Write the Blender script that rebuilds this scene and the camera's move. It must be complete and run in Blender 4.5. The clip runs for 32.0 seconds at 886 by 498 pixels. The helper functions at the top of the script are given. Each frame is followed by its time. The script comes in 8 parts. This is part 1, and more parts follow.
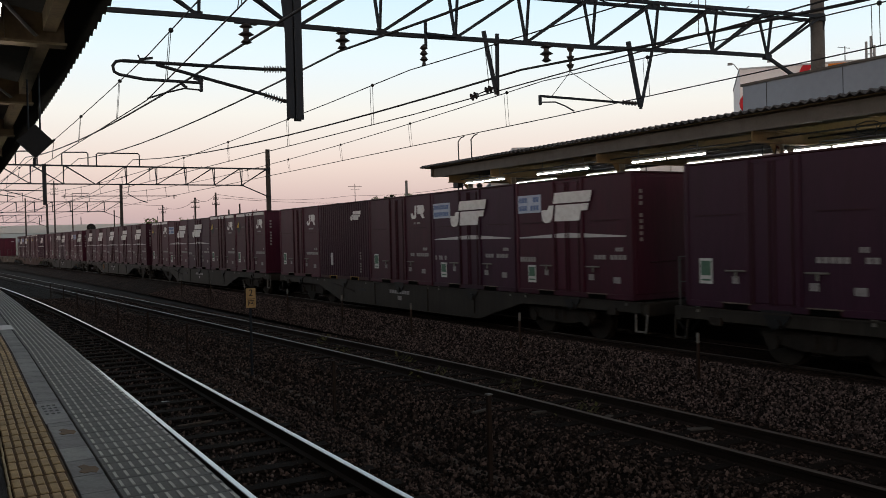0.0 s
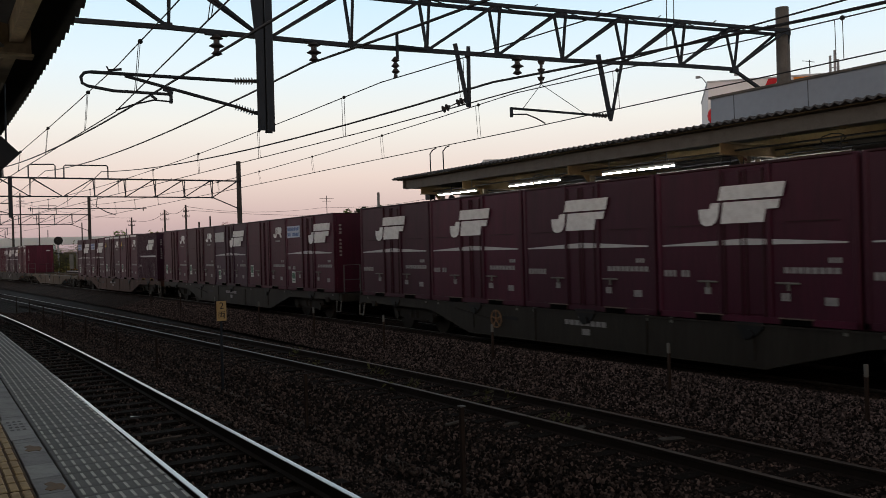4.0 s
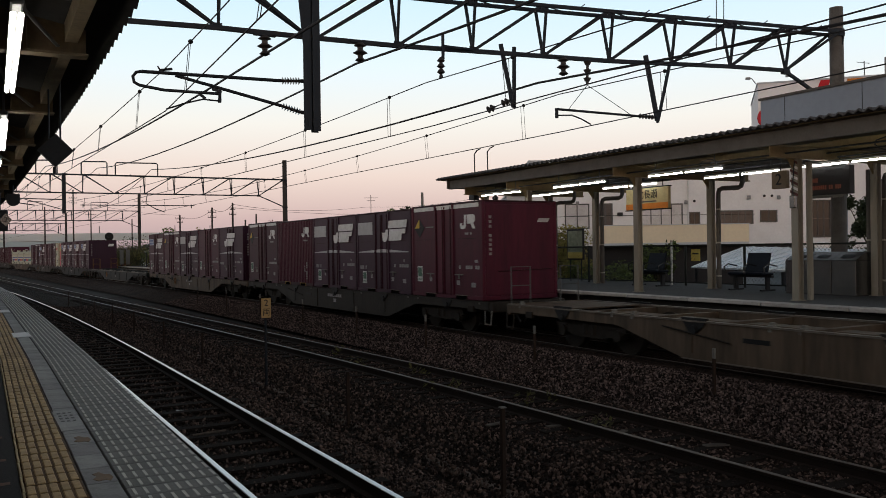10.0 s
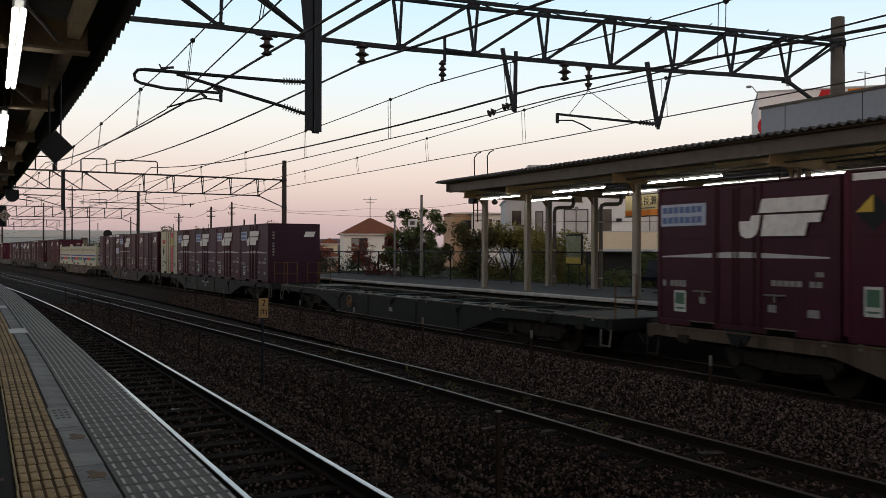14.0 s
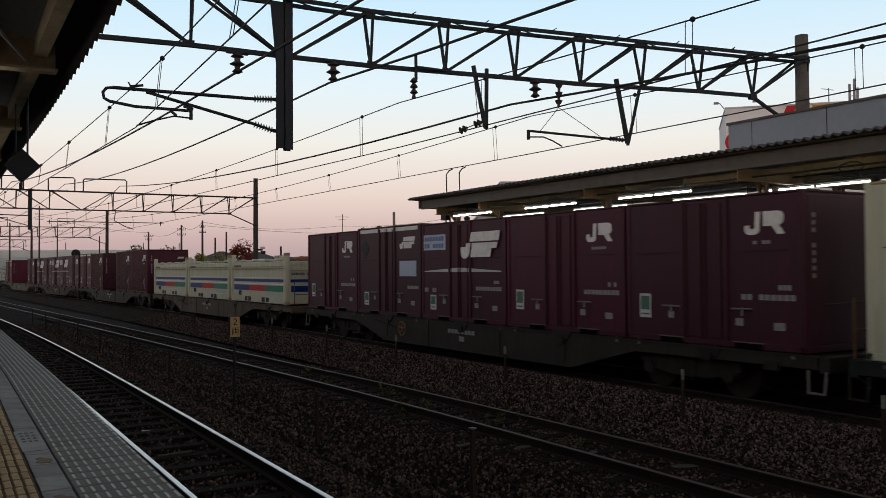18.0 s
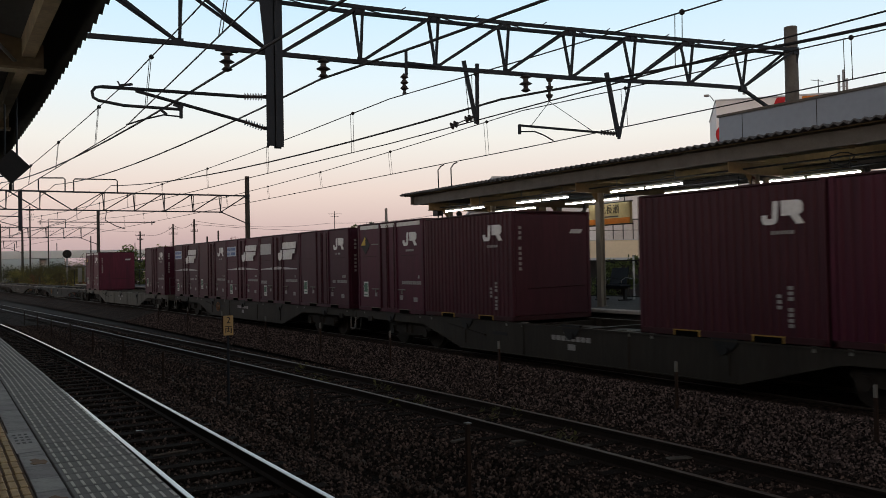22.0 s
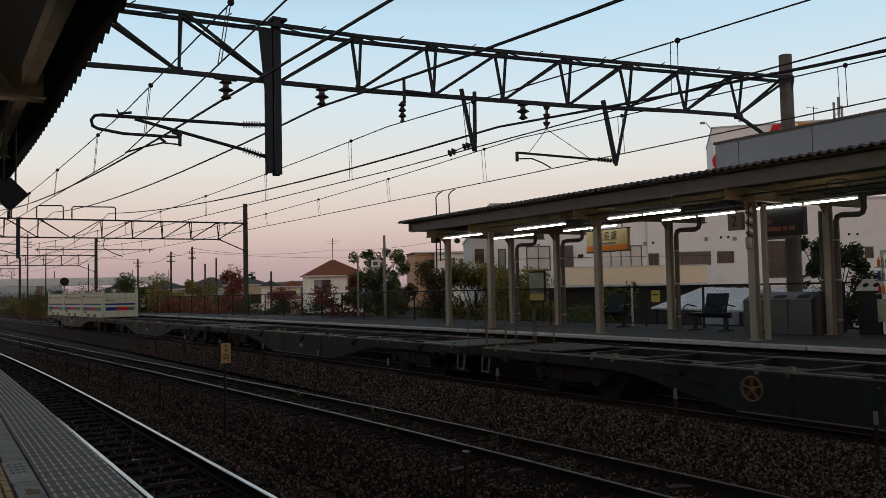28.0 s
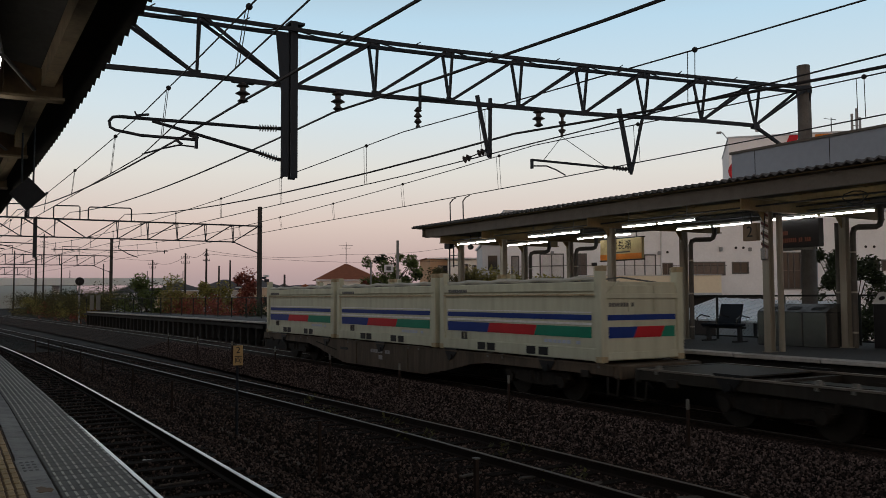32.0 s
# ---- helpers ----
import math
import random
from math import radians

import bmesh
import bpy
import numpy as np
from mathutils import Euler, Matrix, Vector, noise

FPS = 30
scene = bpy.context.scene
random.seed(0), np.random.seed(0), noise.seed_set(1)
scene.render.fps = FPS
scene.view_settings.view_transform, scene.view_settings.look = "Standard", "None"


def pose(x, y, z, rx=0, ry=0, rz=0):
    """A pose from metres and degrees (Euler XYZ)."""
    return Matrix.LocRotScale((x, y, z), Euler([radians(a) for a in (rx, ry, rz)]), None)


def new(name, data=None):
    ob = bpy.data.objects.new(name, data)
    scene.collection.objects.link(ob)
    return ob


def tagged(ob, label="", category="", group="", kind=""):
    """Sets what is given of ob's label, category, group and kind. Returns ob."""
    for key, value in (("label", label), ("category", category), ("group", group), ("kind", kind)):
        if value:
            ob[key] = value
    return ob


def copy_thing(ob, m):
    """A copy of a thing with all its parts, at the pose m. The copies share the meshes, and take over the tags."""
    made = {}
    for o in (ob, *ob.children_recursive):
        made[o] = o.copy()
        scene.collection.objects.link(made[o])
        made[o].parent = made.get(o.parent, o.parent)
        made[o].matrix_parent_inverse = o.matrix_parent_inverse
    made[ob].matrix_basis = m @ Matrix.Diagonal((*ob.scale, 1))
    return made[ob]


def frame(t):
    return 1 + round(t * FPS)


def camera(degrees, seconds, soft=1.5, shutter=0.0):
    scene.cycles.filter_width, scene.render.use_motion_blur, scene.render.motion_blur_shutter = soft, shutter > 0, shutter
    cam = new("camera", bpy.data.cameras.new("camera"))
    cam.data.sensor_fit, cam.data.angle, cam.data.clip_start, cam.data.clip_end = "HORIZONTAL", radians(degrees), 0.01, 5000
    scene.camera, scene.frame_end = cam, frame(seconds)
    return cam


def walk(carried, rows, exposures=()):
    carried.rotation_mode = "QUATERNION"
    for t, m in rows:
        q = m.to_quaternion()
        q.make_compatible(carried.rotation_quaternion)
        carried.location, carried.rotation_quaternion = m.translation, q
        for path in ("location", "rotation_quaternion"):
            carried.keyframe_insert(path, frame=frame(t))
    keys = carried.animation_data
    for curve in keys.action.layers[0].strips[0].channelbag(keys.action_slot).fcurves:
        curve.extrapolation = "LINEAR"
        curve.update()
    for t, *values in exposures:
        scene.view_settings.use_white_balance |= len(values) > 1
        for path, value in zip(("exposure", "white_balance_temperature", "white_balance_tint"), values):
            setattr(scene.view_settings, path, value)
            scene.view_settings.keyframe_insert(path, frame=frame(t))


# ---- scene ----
cam = camera(55.0, 32.0, 0.65, 0.16)
EYE_Z = 2.213
# seconds, yaw, pitch, roll of the hand-held camera, which stands on the platform
PATH = [
    (0.0, -30.08, -0.86, 1.36),
    (0.5, -30.09, -0.92, 1.31),
    (1.0, -30.29, -1.10, 1.24),
    (1.5, -30.90, -1.15, 1.11),
    (2.0, -31.53, -1.15, 1.09),
    (2.5, -32.40, -1.06, 1.39),
    (4.5, -31.22, 0.36, 1.55),
    (5.0, -29.15, 0.86, 1.53),
    (5.5, -27.59, 1.05, 1.30),
    (6.0, -27.46, 1.02, 1.17),
    (6.5, -27.39, 0.86, 0.96),
    (7.0, -27.77, 0.50, 0.89),
    (7.5, -28.39, 0.14, 0.93),
    (8.0, -28.94, -0.02, 0.89),
    (8.5, -29.20, -0.01, 0.88),
    (9.0, -29.17, 0.04, 0.87),
    (9.5, -29.11, 0.04, 0.83),
    (10.0, -29.05, -0.03, 0.81),
    (10.5, -29.03, -0.07, 0.78),
    (11.0, -29.02, -0.04, 0.69),
    (11.5, -29.20, -0.06, 0.47),
    (12.0, -29.32, -0.08, 0.21),
    (12.5, -29.31, -0.07, 0.04),
    (13.0, -29.25, 0.00, -0.09),
    (13.5, -29.12, 0.12, -0.17),
    (15.5, -29.62, 0.30, -0.10),
    (16.0, -29.92, 0.38, -0.10),
    (16.5, -30.35, 0.58, 0.01),
    (17.0, -30.75, 0.92, 0.13),
    (17.5, -30.90, 1.15, 0.22),
    (18.0, -30.98, 1.29, 0.36),
    (18.5, -31.06, 1.41, 0.59),
    (19.0, -31.10, 1.48, 0.66),
    (19.5, -31.10, 1.49, 0.72),
    (20.0, -31.04, 1.54, 0.69),
    (20.5, -30.92, 1.53, 0.66),
    (21.0, -31.01, 1.38, 0.74),
    (21.5, -31.24, 1.17, 0.94),
    (22.0, -31.46, 0.99, 1.11),
    (22.5, -31.61, 0.92, 1.24),
    (23.0, -31.66, 0.91, 1.30),
    (23.5, -31.68, 0.96, 1.34),
    (24.0, -31.75, 1.11, 1.39),
    (24.5, -31.75, 1.32, 1.41),
    (25.0, -31.65, 1.61, 1.38),
    (25.5, -31.42, 1.90, 1.35),
    (27.5, -31.58, 2.70, 1.20),
    (28.0, -31.59, 2.80, 1.22),
    (28.5, -31.58, 2.85, 1.16),
    (29.0, -31.40, 2.91, 1.22),
    (29.5, -31.26, 2.98, 1.25),
    (30.0, -31.20, 3.00, 1.20),
    (30.5, -31.20, 3.03, 1.09),
    (31.0, -31.01, 3.12, 0.85),
    (31.5, -30.78, 3.20, 0.50),
    (32.0, -30.74, 3.21, 0.26),
]
walk(cam, [(t, pose(0, 0, EYE_Z, 90 + p, r, y)) for t, y, p, r in PATH],
     exposures=[(0.0, 0.10), (1.0, 0.14), (2.0, 0.19), (4.0, 0.05), (5.0, 0.0), (6.0, 0.01), (8.0, 0.05), (12.0, 0.13), (13.0, 0.12), (17.0, 0.02), (20.0, 0.0), (23.0, 0.06), (25.0, 0.01), (28.0, -0.18), (30.0, -0.25), (32.0, -0.25)])

# ---- dusk sky: a clear evening just after sunset, pink along the horizon ----
world = bpy.data.worlds.new("dusk_sky")
scene.world = world
world.use_nodes = True
wn, wl = world.node_tree.nodes, world.node_tree.links
wn.clear()
w_out, w_bg = wn.new("ShaderNodeOutputWorld"), wn.new("ShaderNodeBackground")
w_sky = wn.new("ShaderNodeTexSky")
w_sky.sky_type, w_sky.sun_disc = "NISHITA", False
w_sky.sun_elevation, w_sky.sun_rotation = radians(1.0), radians(200)
w_co, w_sep, w_ramp, w_mix = (wn.new("ShaderNodeTexCoord"), wn.new("ShaderNodeSeparateXYZ"),
                              wn.new("ShaderNodeValToRGB"), wn.new("ShaderNodeMixRGB"))
wl.new(w_co.outputs["Generated"], w_sep.inputs[0])
wl.new(w_sep.outputs["Z"], w_ramp.inputs[0])
SKY = [(0.0, (0.44, 0.345, 0.36)), (0.035, (0.58, 0.44, 0.445)), (0.085, (0.79, 0.65, 0.61)), (0.145, (0.865, 0.84, 0.80)),
       (0.21, (0.77, 0.89, 0.96)), (0.31, (0.58, 0.82, 1.0)), (0.42, (0.38, 0.45, 0.52)), (0.60, (0.18, 0.17, 0.17)), (1.0, (0.09, 0.082, 0.08))]
els = w_ramp.color_ramp.elements
els[0].position, els[0].color = SKY[0][0], (*SKY[0][1], 1)
els[1].position, els[1].color = SKY[-1][0], (*SKY[-1][1], 1)
for at, rgb in SKY[1:-1]:
    e = els.new(at)
    e.color = (*rgb, 1)
w_mix.inputs[0].default_value = 0.04
# the afterglow over the place where the sun went down, behind the camera
w_dot, w_side, w_low, w_mul, w_glow = (wn.new("ShaderNodeVectorMath"), wn.new("ShaderNodeMapRange"), wn.new("ShaderNodeMapRange"),
                                       wn.new("ShaderNodeMath"), wn.new("ShaderNodeMixRGB"))
w_dot.operation, w_mul.operation = "DOT_PRODUCT", "MULTIPLY"
w_dot.inputs[1].default_value = (-0.80, -0.60, 0.0)
wl.new(w_co.outputs["Generated"], w_dot.inputs[0])
wl.new(w_dot.outputs["Value"], w_side.inputs[0])
w_side.inputs[1].default_value, w_side.inputs[2].default_value = 0.1, 0.95
wl.new(w_sep.outputs["Z"], w_low.inputs[0])
w_low.inputs[1].default_value, w_low.inputs[2].default_value = 0.55, 0.12
wl.new(w_side.outputs[0], w_mul.inputs[0]), wl.new(w_low.outputs[0], w_mul.inputs[1])
wl.new(w_mul.outputs[0], w_glow.inputs[0])
wl.new(w_ramp.outputs[0], w_glow.inputs[1])
w_glow.inputs[2].default_value = (1.10, 0.78, 0.56, 1)
wl.new(w_glow.outputs[0], w_mix.inputs[1])
wl.new(w_sky.outputs[0], w_mix.inputs[2])
wl.new(w_mix.outputs[0], w_bg.inputs[0])
w_bg.inputs[1].default_value = 1.0
wl.new(w_bg.outputs[0], w_out.inputs[0])

# ---- materials ----
def nodes_of(name):
    m = bpy.data.materials.new(name)
    m.use_nodes = True
    return m, m.node_tree.nodes, m.node_tree.links, m.node_tree.nodes["Principled BSDF"]


def mat(name, rgb, rough=0.6, metal=0.0, vary=0.25, size=3.0, bump=0.0, bump_size=60.0, dirt=0.0, dirt_rgb=(0.03, 0.025, 0.02),
        spec=0.22, rand=0.0, streak=False):
    """A surface with a tone that varies at two scales, patchy dirt, and fine relief."""
    m, n, l, b = nodes_of(name)
    b.inputs["Roughness"].default_value, b.inputs["Metallic"].default_value = rough, metal
    b.inputs["Specular IOR Level"].default_value = spec
    co = n.new("ShaderNodeTexCoord")
    mp = n.new("ShaderNodeMapping")
    l.new(co.outputs["Object"], mp.inputs[0])
    if streak:
        mp.inputs["Scale"].default_value = (1, 1, 0.12)
    big, small = n.new("ShaderNodeTexNoise"), n.new("ShaderNodeTexNoise")
    big.inputs["Scale"].default_value, small.inputs["Scale"].default_value = size, size * 14
    big.inputs["Detail"].default_value = small.inputs["Detail"].default_value = 5
    l.new(mp.outputs[0], big.inputs[0]), l.new(mp.outputs[0], small.inputs[0])
    add = n.new("ShaderNodeMath")
    add.operation = "ADD"
    l.new(big.outputs[0], add.inputs[0]), l.new(small.outputs[0], add.inputs[1])
    mr = n.new("ShaderNodeMapRange")
    mr.inputs[1].default_value, mr.inputs[2].default_value = 0.6, 1.4
    mr.inputs[3].default_value, mr.inputs[4].default_value = 1 - vary, 1 + vary
    l.new(add.outputs[0], mr.inputs[0])
    last = mr.outputs[0]
    if rand:
        info, rr, mul = n.new("ShaderNodeObjectInfo"), n.new("ShaderNodeMapRange"), n.new("ShaderNodeMath")
        rr.inputs[3].default_value, rr.inputs[4].default_value = 1 - rand, 1 + rand
        l.new(info.outputs["Random"], rr.inputs[0])
        mul.operation = "MULTIPLY"
        l.new(last, mul.inputs[0]), l.new(rr.outputs[0], mul.inputs[1])
        last = mul.outputs[0]
    tone = n.new("ShaderNodeVectorMath")
    tone.operation = "SCALE"
    tone.inputs[0].default_value = rgb
    l.new(last, tone.inputs["Scale"])
    colour = tone.outputs[0]
    if dirt:
        dn, dr, dm = n.new("ShaderNodeTexNoise"), n.new("ShaderNodeMapRange"), n.new("ShaderNodeMixRGB")
        dn.inputs["Scale"].default_value, dn.inputs["Detail"].default_value = size * 2.3, 8
        l.new(mp.outputs[0], dn.inputs[0])
        dr.inputs[1].default_value, dr.inputs[2].default_value = 0.45, 0.75
        dr.inputs[4].default_value = dirt
        l.new(dn.outputs[0], dr.inputs[0])
        l.new(dr.outputs[0], dm.inputs[0])
        l.new(colour, dm.inputs[1])
        dm.inputs[2].default_value = (*dirt_rgb, 1)
        colour = dm.outputs[0]
    l.new(colour, b.inputs["Base Color"])
    if bump:
        bn, bp = n.new("ShaderNodeTexNoise"), n.new("ShaderNodeBump")
        bn.inputs["Scale"].default_value, bn.inputs["Detail"].default_value = bump_size, 6
        l.new(co.outputs["Object"], bn.inputs[0])
        bp.inputs["Strength"].default_value, bp.inputs["Distance"].default_value = bump, 0.02
        l.new(bn.outputs[0], bp.inputs["Height"])
        l.new(bp.outputs[0], b.inputs["Normal"])
    return m


def glow(name, rgb, strength, base=0.8):
    m, n, l, b = nodes_of(name)
    b.inputs["Base Color"].default_value = (base, base, base, 1)
    b.inputs["Emission Color"].default_value = (*rgb, 1)
    b.inputs["Emission Strength"].default_value = strength
    return m


def ballast_mat(name, rgb, scale=22.0, low=0.25):
    """Crushed stone: cells of differing tone, shade painted into the gaps, and real relief."""
    m, n, l, b = nodes_of(name)
    b.inputs["Roughness"].default_value = 0.9
    b.inputs["Specular IOR Level"].default_value = 0.08
    co, vo, ve = n.new("ShaderNodeTexCoord"), n.new("ShaderNodeTexVoronoi"), n.new("ShaderNodeTexVoronoi")
    vo.inputs["Scale"].default_value = ve.inputs["Scale"].default_value = scale
    ve.feature = "DISTANCE_TO_EDGE"
    l.new(co.outputs["Object"], vo.inputs["Vector"]), l.new(co.outputs["Object"], ve.inputs["Vector"])
    sep, mr = n.new("ShaderNodeSeparateColor"), n.new("ShaderNodeMapRange")
    l.new(vo.outputs["Color"], sep.inputs[0])
    mr.inputs[3].default_value, mr.inputs[4].default_value = low, 2.0
    l.new(sep.outputs[0], mr.inputs[0])
    no, nr = n.new("ShaderNodeTexNoise"), n.new("ShaderNodeMapRange")
    no.inputs["Scale"].default_value, no.inputs["Detail"].default_value = 0.7, 4
    l.new(co.outputs["Object"], no.inputs[0])
    nr.inputs[1].default_value, nr.inputs[2].default_value = 0.3, 0.7
    nr.inputs[3].default_value, nr.inputs[4].default_value = 0.6, 1.35
    l.new(no.outputs[0], nr.inputs[0])
    mu = n.new("ShaderNodeMath")
    mu.operation = "MULTIPLY"
    l.new(mr.outputs[0], mu.inputs[0]), l.new(nr.outputs[0], mu.inputs[1])
    # tone drops at cell edges, as painted shade between the stones
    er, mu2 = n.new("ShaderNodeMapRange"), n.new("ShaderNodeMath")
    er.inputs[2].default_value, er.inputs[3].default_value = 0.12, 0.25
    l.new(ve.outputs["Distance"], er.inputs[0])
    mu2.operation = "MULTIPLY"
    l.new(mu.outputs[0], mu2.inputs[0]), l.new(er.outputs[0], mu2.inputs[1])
    tone = n.new("ShaderNodeVectorMath")
    tone.operation = "SCALE"
    tone.inputs[0].default_value = rgb
    l.new(mu2.outputs[0], tone.inputs["Scale"])
    l.new(tone.outputs[0], b.inputs["Base Color"])
    bp = n.new("ShaderNodeBump")
    bp.inputs["Strength"].default_value, bp.inputs["Distance"].default_value = 1.0, 0.04
    l.new(ve.outputs["Distance"], bp.inputs["Height"])
    l.new(bp.outputs[0], b.inputs["Normal"])
    return m


M = {}
M["wine"] = mat("wine_red_paint", (0.057, 0.0055, 0.020), 0.48, spec=0.26, vary=0.30, size=1.2, dirt=0.55, dirt_rgb=(0.028, 0.005, 0.012), bump=0.05, rand=0.22, streak=True)
M["wine2"] = mat("bright_wine_paint", (0.080, 0.0062, 0.022), 0.48, spec=0.26, vary=0.30, size=1.2, dirt=0.55, dirt_rgb=(0.028, 0.005, 0.012), rand=0.15, streak=True)
M["purple"] = mat("purple_paint", (0.038, 0.0088, 0.026), 0.48, spec=0.26, vary=0.30, size=1.2, dirt=0.55, dirt_rgb=(0.028, 0.005, 0.012), rand=0.2, streak=True)
M["wineframe"] = mat("dark_wine_frame", (0.034, 0.009, 0.012), 0.55, vary=0.2, size=2)
M["white"] = mat("white_marking", (0.74, 0.74, 0.74), 0.5, vary=0.12, size=4, dirt=0.25, dirt_rgb=(0.2, 0.15, 0.15))
M["greywhite"] = mat("pale_marking", (0.48, 0.48, 0.49), 0.5, vary=0.15, size=6)
M["bluelabel"] = mat("pale_blue_label", (0.42, 0.48, 0.60), 0.5, vary=0.2, size=8)
M["greenlabel"] = mat("green_label", (0.075, 0.155, 0.11), 0.5, vary=0.25, size=12)
M["yellow"] = mat("yellow_paint", (0.55, 0.38, 0.06), 0.5, vary=0.15)
M["black"] = mat("black_paint", (0.012, 0.012, 0.013), 0.5)
M["steel_dark"] = mat("wagon_grey_steel", (0.026, 0.0218, 0.017), 0.6, vary=0.45, size=1.5, dirt=0.7, dirt_rgb=(0.018, 0.013, 0.010), bump=0.1, bump_size=30, streak=True)
M["steel_brown"] = mat("wagon_brown_steel", (0.070, 0.034, 0.025), 0.65, vary=0.45, size=1.5, dirt=0.7, dirt_rgb=(0.018, 0.013, 0.010), bump=0.1, bump_size=30, streak=True)
M["steel_pale"] = mat("wagon_dusty_steel", (0.105, 0.098, 0.084), 0.65, vary=0.4, size=1.5, dirt=0.6, dirt_rgb=(0.035, 0.028, 0.022), bump=0.1, bump_size=30, streak=True)
M["steel_tan"] = mat("wagon_dusty_brown_steel", (0.100, 0.074, 0.052), 0.65, vary=0.45, size=1.5, dirt=0.7, dirt_rgb=(0.022, 0.017, 0.013), bump=0.1, bump_size=30, streak=True)
M["marking"] = mat("worn_thin_marking", (0.26, 0.25, 0.25), 0.5, vary=0.35, size=14)
M["label_white"] = mat("white_posted_paper", (0.55, 0.57, 0.55), 0.5, vary=0.15, size=9)
M["label_blue"] = mat("blue_printed_characters", (0.12, 0.18, 0.36), 0.5, vary=0.2, size=9)
M["step_white"] = mat("worn_white_step_paint", (0.16, 0.152, 0.14), 0.6, vary=0.3, size=9, dirt=0.5, dirt_rgb=(0.08, 0.07, 0.06))
# near-black without sheen, for the shade inside fork pockets
M["pocket"] = mat("pocket_shade_black", (0.004, 0.004, 0.004), 1.0, spec=0.0)
M["rim_worn"] = mat("worn_cream_rim", (0.16, 0.14, 0.11), 0.7, vary=0.6, size=7, dirt=0.6, dirt_rgb=(0.03, 0.015, 0.015))
M["yellow_worn"] = mat("worn_yellow_rim", (0.34, 0.22, 0.05), 0.7, vary=0.4, size=7, dirt=0.5, dirt_rgb=(0.05, 0.03, 0.015))
M["edge_pale"] = mat("worn_edge_stone", (0.42, 0.41, 0.395), 0.85, vary=0.25, size=2, bump=0.2, bump_size=40, dirt=0.3, dirt_rgb=(0.12, 0.115, 0.11), rand=0.15)
M["steel_blue"] = mat("wagon_blue_steel", (0.0145, 0.0175, 0.017), 0.6, vary=0.45, size=1.5, dirt=0.6, dirt_rgb=(0.018, 0.013, 0.010), bump=0.1, bump_size=30, streak=True)
M["running"] = mat("rusty_running_gear", (0.020, 0.016, 0.0125), 0.75, vary=0.5, size=4, dirt=0.5)
M["cream"] = mat("cream_paint", (0.51, 0.52, 0.405), 0.5, vary=0.1, size=2, dirt=0.28, dirt_rgb=(0.20, 0.16, 0.09), streak=True)
M["cblue"] = mat("blue_band", (0.004, 0.028, 0.2), 0.45, vary=0.15)
M["cred"] = mat("red_band", (0.46, 0.01, 0.018), 0.45, vary=0.15)
M["cgreen"] = mat("green_band", (0.008, 0.2, 0.125), 0.45, vary=0.15)
M["rail_top"] = mat("polished_rail_head", (0.52, 0.51, 0.49), 0.28, metal=1.0, vary=0.08)
M["rail_dull"] = mat("dull_rail_head", (0.17, 0.145, 0.125), 0.5, metal=1.0, vary=0.2)
M["rail"] = mat("rusty_rail", (0.019, 0.012, 0.009), 0.8, vary=0.3, size=6)
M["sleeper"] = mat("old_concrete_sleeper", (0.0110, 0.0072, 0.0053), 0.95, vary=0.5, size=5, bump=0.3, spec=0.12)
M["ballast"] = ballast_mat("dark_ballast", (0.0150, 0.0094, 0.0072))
M["ballast2"] = ballast_mat("clean_ballast", (0.038, 0.0245, 0.0192))
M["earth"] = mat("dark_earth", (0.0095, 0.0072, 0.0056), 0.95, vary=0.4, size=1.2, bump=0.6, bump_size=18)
M["asphalt"] = mat("platform_asphalt", (0.023, 0.022, 0.0225), 0.85, vary=0.25, size=2, bump=0.3, bump_size=90)
M["concrete"] = mat("grey_concrete", (0.22, 0.22, 0.21), 0.85, vary=0.2, size=2, bump=0.2, bump_size=40, dirt=0.4, dirt_rgb=(0.07, 0.065, 0.06))
M["paver"] = mat("grey_platform_tile", (0.325, 0.325, 0.322), 0.75, vary=0.2, size=4, bump=0.15, dirt=0.4, dirt_rgb=(0.07, 0.07, 0.07), rand=0.18)
M["dash"] = mat("white_anti_slip_bar", (0.62, 0.62, 0.58), 0.7, vary=0.2, size=8)
M["tactile"] = mat("worn_yellow_tile", (0.105, 0.058, 0.022), 0.8, vary=0.25, size=5, dirt=0.6, dirt_rgb=(0.07, 0.045, 0.03), rand=0.18)
M["gantry"] = mat("dark_galvanised_steel", (0.026, 0.03, 0.037), 0.6, metal=0.3, vary=0.25, size=2)
M["pole"] = mat("weathered_concrete_pole", (0.14, 0.135, 0.13), 0.85, vary=0.2, size=2, bump=0.1, dirt=0.3)
M["wire"] = mat("dark_wire", (0.02, 0.02, 0.022), 0.6)
M["porcelain"] = mat("brown_porcelain", (0.05, 0.045, 0.045), 0.3, vary=0.1)
M["cream_post"] = mat("cream_painted_steel", (0.28, 0.265, 0.225), 0.5, vary=0.12, size=2, dirt=0.35, dirt_rgb=(0.14, 0.10, 0.06), streak=True)
M["beam_paint"] = mat("ochre_painted_beam", (0.22, 0.16, 0.08), 0.6, vary=0.2, size=2, dirt=0.4, dirt_rgb=(0.10, 0.07, 0.04))
M["roof_sheet"] = mat("corrugated_sheet", (0.10, 0.10, 0.105), 0.65, metal=0.2, vary=0.25, size=1.5, dirt=0.4)
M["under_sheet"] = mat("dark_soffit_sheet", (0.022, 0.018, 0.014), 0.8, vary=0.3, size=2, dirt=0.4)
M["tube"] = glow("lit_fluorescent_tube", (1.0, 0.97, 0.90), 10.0)
